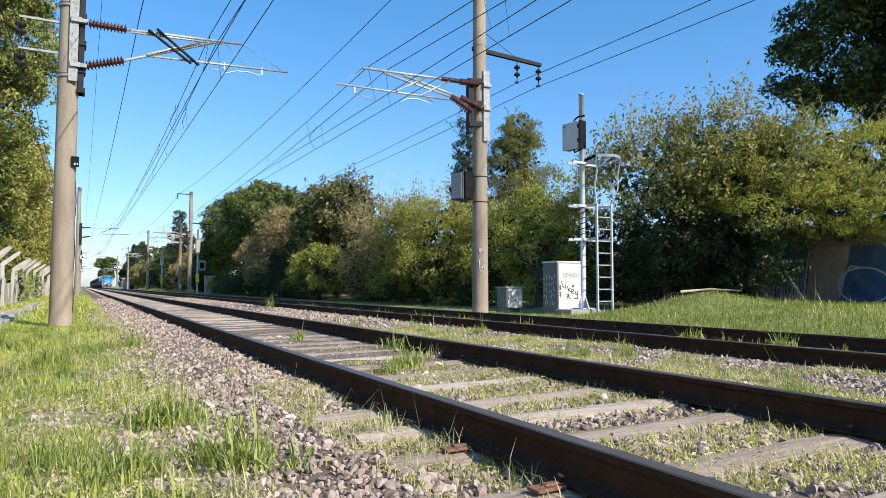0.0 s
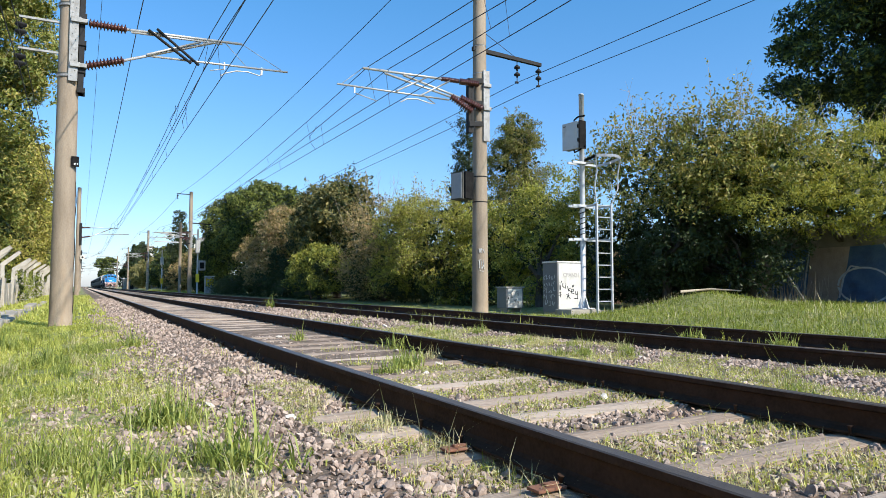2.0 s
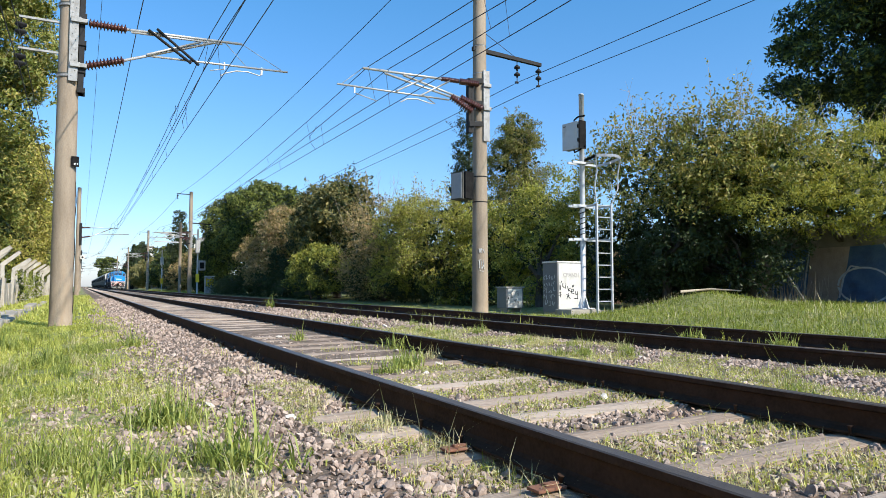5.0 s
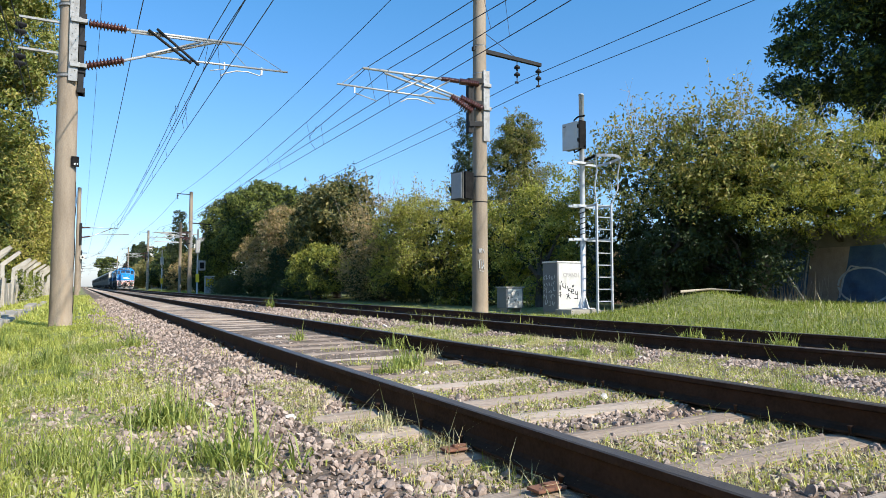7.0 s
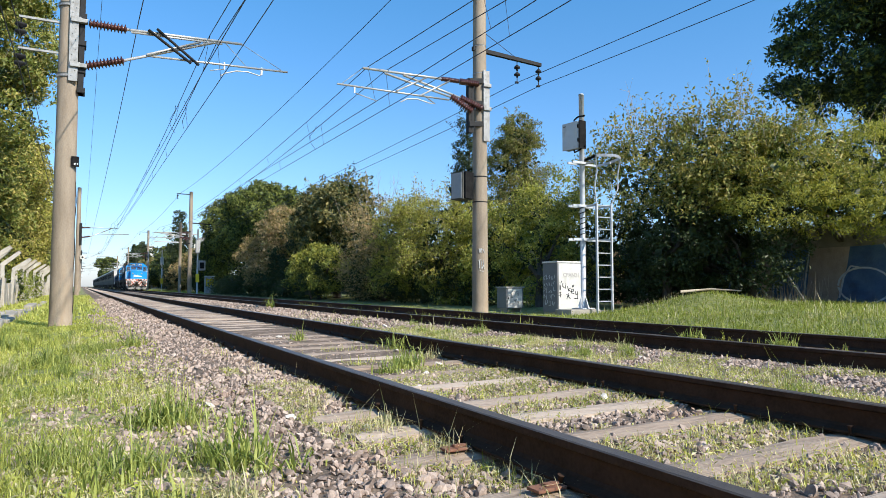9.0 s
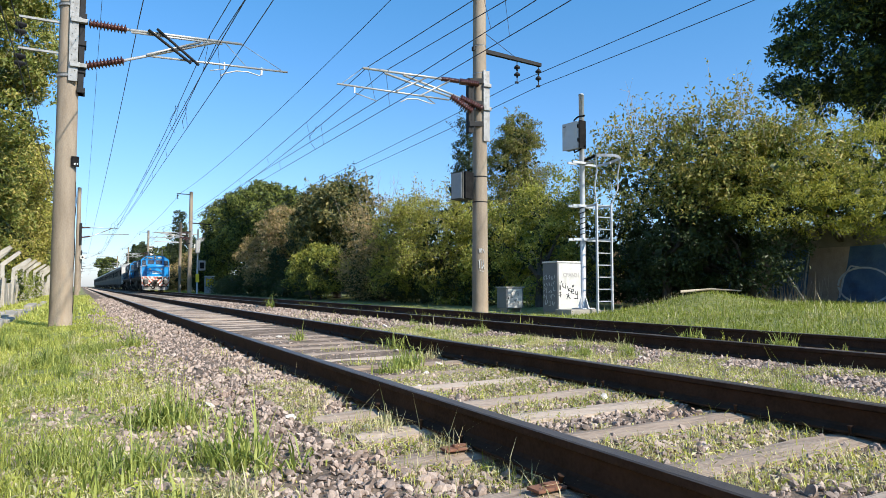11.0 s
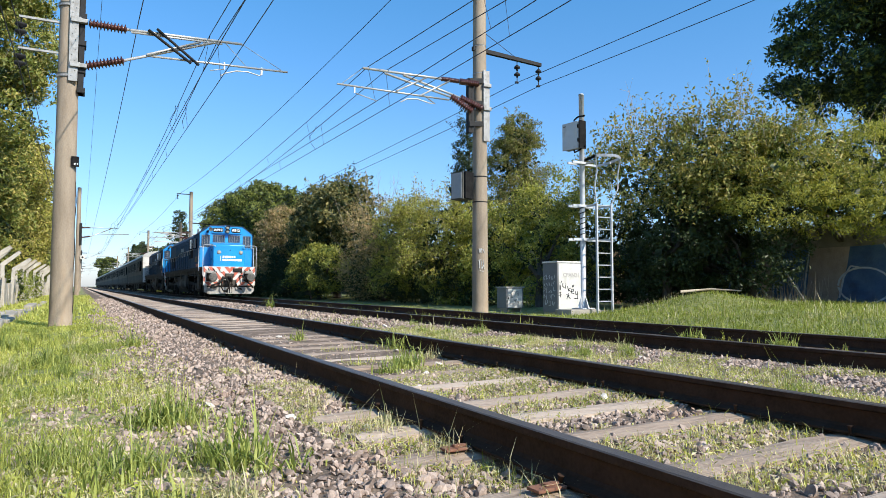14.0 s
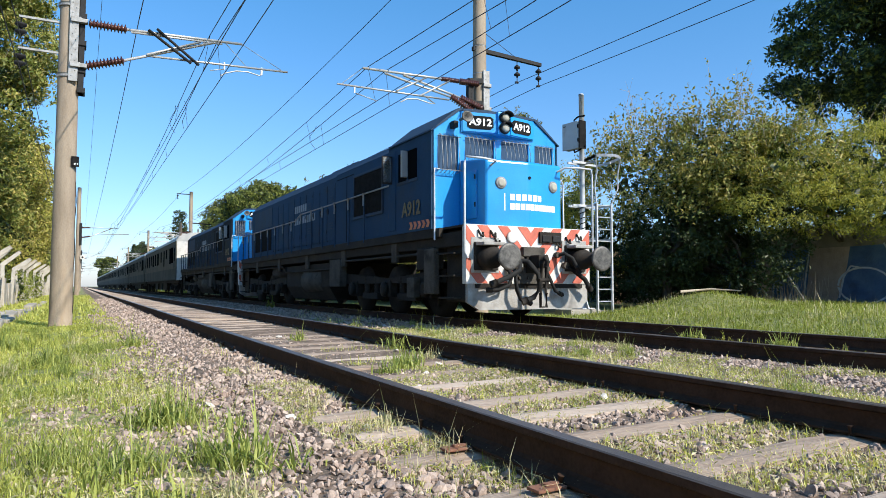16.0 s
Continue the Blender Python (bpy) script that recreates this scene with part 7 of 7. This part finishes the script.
        for z in (2.62, 3.05):
            tube(bm, [(s * W, 2.69, z), (s * 1.5, 2.66, z)], 0.012, 6)
        part("mirror_arm", bm, M["dark_steel"], mir)
        part("gutter", made(box, (s * 1.37 - 0.03, Y0, 3.33), (s * 1.37 + 0.03, Y1, 3.37), 0.008), M["roof_dark"], cab)
    part("rear_wall", made(box, (-W + 0.03, Y1 - 0.05, 1.56), (W - 0.03, Y1, 3.36)), M["blue_shaded_side"], cab)
    bm = bmesh.new()
    ro = [(-1.42, 3.33), (-0.86, 3.86), (-0.3, 3.90), (0.3, 3.90), (0.86, 3.86), (1.42, 3.33), (1.36, 3.36), (0.82, 3.82), (-0.82, 3.82), (-1.36, 3.36)]
    prism(bm, ro, "y", Y0 - 0.03, Y1 + 0.05)
    part("cab_roof", bm, M["roof_dark"], cab, "sooty dark blue cab roof")
    # number box over the windscreens
    bm = bmesh.new()
    prism(bm, [(-0.80, Y0), (-0.80, Y0 - 0.05), (0.0, Y0 - 0.22), (0.80, Y0 - 0.05), (0.80, Y0)], "z", 3.38, 3.80)
    bmesh.ops.bevel(bm, geom=[e for e in bm.edges if max(v.co.y for v in e.verts) < Y0 - 0.02], offset=0.02, segments=2, affect="EDGES")
    part("number_box", bm, M["blue"], cab)
    for s in (-1, 1):
        m = pose(s * 0.45, Y0 - 0.22 + 0.17 * 0.45 / 0.8, 3.59, 90, 0, s * math.degrees(math.atan2(0.17, 0.80)))
        bm = bmesh.new()
        prism(bm, [(-0.25, -0.09), (-0.19, -0.135), (0.19, -0.135), (0.25, -0.09), (0.25, 0.09), (0.19, 0.135), (-0.19, 0.135), (-0.25, 0.09)], "z", -0.01, 0.012)
        bmesh.ops.transform(bm, matrix=m, verts=bm.verts[:])
        nbd = part("number_board", bm, M["black"], cab, "black number board with white figures")
        lettering("number_text", "A912", 0.20, m @ Matrix.Translation((0, 0, 0.013)), M["letters"], nbd, 0.002)
    bm = made(box, (-0.14, Y0 - 0.23, 3.36), (0.14, Y0 - 0.18, 3.86), 0.05)
    part("headlight_housing", bm, M["blue"], cab)
    for z in (3.50, 3.72):
        lp = part("headlight", made(lathe, [(0, 0.115), (0.03, 0.11), (0.05, 0.10), (0.051, 0.085)], (0, Y0 - 0.23, z), (0, -1, 0), 20), M["dark_steel"], cab, "round headlight")
        part("reflector", made(lathe, [(0, 0.085), (0.02, 0.07), (0.04, 0.03)], (0, Y0 - 0.279, z), (0, -1, 0), 18), M["lens"], lp)
        part("lamp_hood", made(prism, [(0.11 * math.cos(a), z + 0.11 * math.sin(a)) for a in np.linspace(0.2, 2.94, 9)] + [(0.125 * math.cos(a), z + 0.125 * math.sin(a)) for a in np.linspace(2.94, 0.2, 9)], "y", Y0 - 0.38, Y0 - 0.25), M["dark_steel"], lp)
    bm = bmesh.new()
    lathe(bm, [(0, 0.03), (0.15, 0.035), (0.22, 0.07), (0.27, 0.115), (0.272, 0.09), (0.20, 0.03)], (-0.86, Y0 - 0.10, 3.60), (0, -1, 0), 18)
    part("horn", bm, M["buffer_face"], cab, "trumpet horn")
    bm = bmesh.new()
    box(bm, (-1.02, Y0 - 0.16, 3.42), (-0.92, Y0, 3.56), 0.02)
    part("marker_lamp", bm, M["dark_steel"], cab)
    part("roof_vent", made(lathe, [(0, 0.12), (0.05, 0.12), (0.07, 0.07)], (0.05, Y0 + 0.5, 3.89), (0, 0, 1), 14), M["dark_steel"], cab)
    # long hood
    H = 1.02
    hood = empty("hood")
    hood.parent = L
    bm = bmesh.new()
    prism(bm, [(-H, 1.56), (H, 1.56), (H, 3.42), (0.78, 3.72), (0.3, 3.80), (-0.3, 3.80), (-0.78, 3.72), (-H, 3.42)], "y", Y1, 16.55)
    part("hood_body", bm, [M["blue_shaded_side"], M["roof_dark"]], hood, "grimy blue engine hood, darkened in its colour for shade")
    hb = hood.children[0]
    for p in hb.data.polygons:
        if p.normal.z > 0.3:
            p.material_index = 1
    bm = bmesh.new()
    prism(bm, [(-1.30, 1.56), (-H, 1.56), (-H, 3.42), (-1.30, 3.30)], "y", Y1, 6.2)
    part("side_cabinet", bm, M["blue_shaded_side"], hood)
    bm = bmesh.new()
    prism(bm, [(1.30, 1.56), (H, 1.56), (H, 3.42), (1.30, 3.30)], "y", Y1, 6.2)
    part("side_cabinet", bm, M["blue_shaded_side"], hood)
    for s in (-1, 1):
        X = s * 1.305
        g = part("air_grille", made(box, (X - 0.01, 3.35, 2.12), (X + 0.01, 4.95, 3.02), 0.004), M["black"], hood, "black air intake grille")
        for k in range(9):
            part("louvre", made(box, (X - 0.016, 3.38, 2.17 + 0.095 * k), (X + 0.016, 4.92, 2.18 + 0.095 * k)), M["black"], g)
        for u0, u1, v0, v1 in ((3.30, 5.0, 2.06, 2.12), (3.30, 5.0, 3.02, 3.08), (3.30, 3.35, 2.12, 3.02), (4.95, 5.0, 2.12, 3.02)):
            part("grille_frame", made(box, (X - 0.025, u0, v0), (X + 0.025, u1, v1), 0.004), M["roof_dark"], g)
        part("cabinet_seam", made(box, (X - 0.003, 5.02, 3.13), (X + 0.003, 6.15, 3.15)), M["black"], hood)
        part("cabinet_seam", made(box, (X - 0.003, 5.45, 1.6), (X + 0.003, 5.47, 3.13)), M["black"], hood)
        X = s * (H + 0.005)
        for k in range(11):
            y = 6.45 + k * 0.62
            part("door_seam", made(box, (X - 0.004, y + 0.582, 1.72), (X + 0.004, y + 0.618, 3.25)), M["black"], hood)
            if k in (1, 4, 7, 9):
                for z in (2.05, 2.12, 2.19, 2.75, 2.82, 2.89):
                    part("louvre", made(box, (X - 0.02, y + 0.12, z), (X + 0.02, y + 0.46, z + 0.022)), M["roof_dark"], hood)
            d = part("hood_door", made(box, (X - 0.012, y, 1.75), (X + 0.012, y + 0.58, 3.25), 0.008), M["blue_shaded_side"], hood)
            for z in (1.95, 2.5, 3.05):
                part("hinge", made(box, (X - 0.02 + s * 0.008, y - 0.02, z), (X + 0.02 + s * 0.008, y + 0.03, z + 0.09), 0.004), M["roof_dark"], d)
            part("latch", made(box, (X - 0.02 + s * 0.01, y + 0.48, 2.45), (X + 0.02 + s * 0.01, y + 0.53, 2.6), 0.004), M["dark_steel"], d)
        g = part("radiator_grille", made(box, (X - 0.012, 13.6, 1.8), (X + 0.012, 15.9, 2.55), 0.004), M["black"], hood, "black radiator grille")
        part("radiator_frame", made(box, (X - 0.008, 13.5, 2.62), (X + 0.008, 16.0, 3.3), 0.004), M["roof_dark"], hood)
        word = pose(s * (H + 0.02), 10.7 if s < 0 else 8.0, 2.96, 90, 0, 90 * s)
        block_words(hood, word, [6, 10], 0.21, 0.14, M["letters_dim"], "letter_block")
        # running board, handrail, stanchions
        part("running_board", made(box, (s * 1.36 - 0.34 if s > 0 else -1.36, 6.2, 1.54), (1.36 if s > 0 else -1.02, 16.6, 1.575), 0.004), M["underframe"], L)
        part("handrail", made(tube, [(s * 1.37, 2.7, 2.56), (s * 1.37, 9.0, 2.56), (s * 1.37, 9.5, 2.42), (s * 1.37, 16.5, 2.42)], 0.017, 6), M["galv_old"], L, "steel handrail")
        for k in range(14):
            y = 4.2 + k * 0.94
            st = part("stanchion", made(tube, [(s * 1.37, y, 1.50), (s * 1.37, y, 2.56 if y < 9.2 else 2.42)], 0.02, 6), M["roof_dark"], L)
            part("rail_socket", made(tube, [(s * 1.385, y, 2.30 if y < 9.2 else 2.16), (s * 1.385, y, 2.58 if y < 9.2 else 2.44)], 0.024, 6), M["galv_old"], st, "pale worn rail socket")
    for y, r in ((9.6, 0.28), (13.2, 0.5), (15.0, 0.5), (5.6, 0.2)):
        part("roof_fan", made(lathe, [(0, r), (0.10, r), (0.12, r * 0.85)], (0, y, 3.78), (0, 0, 1), 20), M["roof_dark"], hood)
    part("exhaust", made(box, (-0.35, 11.0, 3.76), (0.35, 11.9, 3.96), 0.03), M["roof_dark"], hood)
    part("roof_hatch", made(box, (-0.6, 6.6, 3.74), (0.6, 8.6, 3.86), 0.03), M["roof_dark"], hood)
    lettering("number_text", "A912", 0.36, pose(-1.402, 1.80, 1.98, 90, 0, -90), M["gold"], cab, 0.003)
    for k in range(5):
        bm = bmesh.new()
        y = 1.06 + 0.17 * k
        prism(bm, [(y + 0.16, 1.60), (y + 0.06, 1.60), (y, 1.67), (y + 0.06, 1.74), (y + 0.16, 1.74), (y + 0.10, 1.67)], "x", -1.391, -1.387)
        part("chevron", bm, M["train_orange"], cab, "faded orange chevron")
    # front handrails and steps
    for s in (-1, 1):
        part("front_handrail", made(tube, [(s * 0.70, 0.15, 2.60), (s * 0.72, -0.04, 2.64), (s * 1.0, -0.06, 2.66), (s * 1.30, -0.04, 2.66), (s * 1.33, -0.04, 2.55), (s * 1.33, -0.04, 1.12), (s * 1.26, -0.02, 1.02)], 0.018, 8), M["galv"], L, "bent steel front handrail")
        part("cab_handrail", made(tube, [(s * 1.24, 1.0, 2.62), (s * 1.38, 0.90, 2.60), (s * 1.40, 0.88, 2.52), (s * 1.40, 0.86, 1.35)], 0.016, 8), M["galv"], L, "steel cab handrail")
        bm = bmesh.new()
        for z in (0.35, 0.72, 1.09):
            box(bm, (s * 1.30 - 0.10, 0.2, z), (s * 1.30 + 0.06, 0.75, z + 0.03), 0.004)
        box(bm, (s * 1.18 - 0.02, 0.16, 0.3), (s * 1.18 + 0.02, 0.78, 1.5), 0.006)
        part("step", bm, M["underframe"], L, "black cab steps")
        bm = bmesh.new()
        for z in (0.35, 0.72, 1.09):
            box(bm, (s * 1.30 - 0.10, 16.2, z), (s * 1.30 + 0.06, 16.75, z + 0.03), 0.004)
        box(bm, (s * 1.18 - 0.02, 16.18, 0.3), (s * 1.18 + 0.02, 16.8, 1.5), 0.006)
        part("step", bm, M["underframe"], L)
    # tanks and bogies
    part("fuel_tank", made(prism, [(-1.22, 0.55), (-1.0, 0.20), (1.0, 0.20), (1.22, 0.55), (1.22, 1.15), (-1.22, 1.15)], "y", 6.9, 10.8), M["underframe"], L, "oily fuel tank")
    for s in (-1, 1):
        part("tank_end", made(lathe, [(0, 0.2), (0.06, 0.33), (1.5, 0.36), (1.56, 0.3)], (s * 0.98, 7.5, 0.72), (0, 1, 0), 18), M["dusty"], L, "dust-caked round reservoir")
        part("step_panel", made(box, (s * 1.30 - 0.07, 0.95, 0.42), (s * 1.30 + 0.05, 1.35, 1.22), 0.03), M["dusty"], L, "dusty sand box panel")
        part("valve_box", made(box, (s * 1.27 - 0.10, 1.75, 0.35), (s * 1.27 + 0.05, 2.05, 0.72), 0.02), M["dusty"], L, "dusty valve box")
        for k in range(5):
            part("sill_hanger", made(box, (s * 1.30 - 0.03, 2.6 + 2.9 * k, 1.02), (s * 1.30 + 0.04, 2.85 + 2.9 * k, 1.42), 0.02), M["dusty"], L)
    for s in (-1, 1):
        part("air_reservoir", made(lathe, [(0, 0.1), (0.05, 0.2), (1.6, 0.2), (1.65, 0.1)], (s * 1.05, 10.9, 1.0), (0, 1, 0), 14), M["underframe"], L)
        part("battery_box", made(box, (s * 1.24 - 0.12, 5.75, 0.55), (s * 1.24 + 0.06, 6.5, 1.2), 0.02), M["dusty"], L, "dusty battery box")
        part("sand_box", made(box, (s * 1.22 - 0.12, 1.0, 0.85), (s * 1.22 + 0.08, 1.7, 1.25), 0.03), M["underframe"], L)
        part("sand_pipe", made(tube, [(s * 1.1, 1.3, 0.9), (s * 1.0, 1.45, 0.2)], 0.03, 6), M["underframe"], L)
    for s in (-1, 1):
        part("air_pipe", made(tube, [(s * 1.3, 0.9, 1.14), (s * 1.3, 6.4, 1.14), (s * 1.26, 6.6, 0.98), (s * 1.26, 10.8, 0.98), (s * 1.3, 11.0, 1.14), (s * 1.3, 16.4, 1.14)], 0.028, 6), M["underframe"], L)
        for k in range(8):
            part("sill_bracket", made(prism, [(s * 1.0, 1.22), (s * 1.37, 1.42), (s * 1.0, 1.42)], "y", 1.9 + 1.95 * k, 1.94 + 1.95 * k), M["underframe"], L)
    part("rear_plate", made(box, (-1.28, 16.8, 0.6), (1.28, 16.92, 1.56), 0.01), M["underframe"], L)
    for s in (-1, 1):
        part("rear_buffer", made(lathe, [(0, 0.17), (0.25, 0.15), (0.5, 0.11), (0.52, 0.25), (0.58, 0.24)], (s * 0.925, 16.92, 1.02), (0, 1, 0), 20), M["underframe"], L)
    for ob in [*cab.children_recursive, *hood.children_recursive]:
        for v in ob.data.vertices:
            if v.co.z > 2.95:
                v.co.z = 2.95 + (v.co.z - 2.95) * 0.88
    for yc in (3.4, 13.6):
        bogie(L, yc, (-1.85, 0.0, 1.85), 0.5, 2.5)
    return L


def coach(first=False):
    C = tagged(empty("passenger_coach"), "dusty cream and grey passenger coach, sides coloured darker for shade, with silver roof", "railway coach", "coaches")
    Ln, W = 22.9, 1.47
    wins = [(1.5, 3.6, 2.05, 3.12), (5.0, 5.7, 2.45, 3.12), (6.5, 7.2, 1.95, 3.12), (8.5, 9.2, 2.3, 3.12), (10.6, 11.8, 2.15, 3.12), (12.6, 13.6, 2.15, 3.12), (14.4, 15.6, 2.15, 3.12), (16.4, 17.2, 2.3, 3.12), (18.0, 19.1, 2.15, 3.12), (20.0, 20.9, 2.15, 3.12)]
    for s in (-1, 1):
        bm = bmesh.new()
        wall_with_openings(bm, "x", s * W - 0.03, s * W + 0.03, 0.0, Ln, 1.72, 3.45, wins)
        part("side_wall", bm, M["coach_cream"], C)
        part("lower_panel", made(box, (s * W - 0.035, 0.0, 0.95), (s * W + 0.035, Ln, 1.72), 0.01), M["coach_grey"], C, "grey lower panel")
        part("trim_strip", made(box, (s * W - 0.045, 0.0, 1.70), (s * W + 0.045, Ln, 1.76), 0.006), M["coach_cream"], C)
        for y0, y1, z0, z1 in wins:
            part("window", made(box, (s * W - 0.036, y0 + 0.03, z0 + 0.03), (s * W + 0.036, y1 - 0.03, z1 - 0.03)), M["glass"], C)
        for y in (0.35, Ln - 1.25):
            part("door", made(box, (s * W - 0.04, y, 1.0), (s * W + 0.04, y + 0.9, 3.2), 0.01), M["coach_grey"], C, "folding entrance door")
            part("door_pane", made(box, (s * W - 0.046, y + 0.2, 2.2), (s * W + 0.046, y + 0.7, 3.0)), M["glass"], C)
    bm = bmesh.new()
    arc = [(1.52 * math.cos(a), 3.42 + 0.60 * math.sin(a)) for a in np.linspace(0, math.pi, 13)]
    prism(bm, arc, "y", -0.02, Ln + 0.02)
    part("roof", bm, M["coach_roof"], C, "silver ribbed roof")
    for k in range(7):
        part("roof_vent", made(box, (-0.25, 2 + k * 3.1, 3.96), (0.25, 2.6 + k * 3.1, 4.12), 0.04), M["coach_roof"], C)
    for y in (0.0, Ln - 0.08):
        part("end_wall", made(box, (-W + 0.03, y, 0.95), (W - 0.03, y + 0.08, 3.45), 0.01), M["train_white"], C)
        part("gangway", made(box, (-0.55, y - 0.22 if y == 0 else y + 0.08, 1.1), (0.55, y if y == 0 else y + 0.3, 3.3), 0.03), M["dark_steel"], C, "dark gangway bellows")
    part("underframe", made(box, (-1.3, 0.1, 0.78), (1.3, Ln - 0.1, 0.97), 0.02), M["underframe"], C)
    for y0, y1 in ((7.2, 9.4), (10.2, 12.2), (13.4, 15.2)):
        part("equipment_box", made(box, (-1.25, y0, 0.30), (1.25, y1, 0.80), 0.04), M["underframe"], C)
    for yc in (3.2, Ln - 3.2):
        b = bogie(C, yc, (-1.2, 1.2), 0.46, 1.7)
        for y in (yc - 1.2, yc + 1.2):
            wheelset(C, y, 0.46)
    return C


LOCO_PITCH, COACH_PITCH = 17.6, 23.5
lead = locomotive()
second = copy_thing(lead, pose(0, 0, 0))
for y in (1.55, 3.4, 5.25, 11.75, 13.6, 15.45):
    WHEELSETS.append(wheelset(lead, y))
    WHEELSETS.append(wheelset(second, y))
# the second locomotive's sides are far sootier
for ob in second.children_recursive:
    for slot in ob.material_slots:
        if slot.material == M["blue_shaded_side"]:
            slot.link = "OBJECT"
            slot.material = M["soot_side"]
second["label"] = "soot-darkened blue diesel locomotive coupled behind the leading one"
first_coach = coach()
coaches = [first_coach] + [copy_thing(first_coach, pose(0, 0, 0)) for _ in range(9)]

TRAIN_X = FAR_C
FRONT = [(0.0, 217.0), (2.0, 191.3), (4.0, 165.4), (6.5, 132.9), (9.0, 100.3), (11.0, 74.3), (12.5, 54.8), (13.5, 41.9), (14.5, 28.95), (15.0, 22.4), (15.5, 15.85), (16.0, 9.25)]


def motions():
    """The train rolls towards the camera at about thirteen metres a second; the wheels of both locomotives turn with it."""
    for i, v in enumerate([lead, second] + coaches):
        back = LOCO_PITCH * i if i < 2 else 2 * LOCO_PITCH + 0.5 + COACH_PITCH * (i - 2)
        walk(v, [(t, pose(TRAIN_X, y + back, RAIL_TOP)) for t, y in FRONT])
    ts, ys = [t for t, y in FRONT], [y for t, y in FRONT]
    for w in WHEELSETS:
        base = w.location.copy()
        rows = []
        for k in range(0, 481):
            t = k / 30.0
            run = ys[0] - float(np.interp(t, ts, ys))
            rows.append((t, Matrix.Translation(base) @ Matrix.Rotation(run / 0.5, 4, "X")))
        walk(w, rows)


motions()
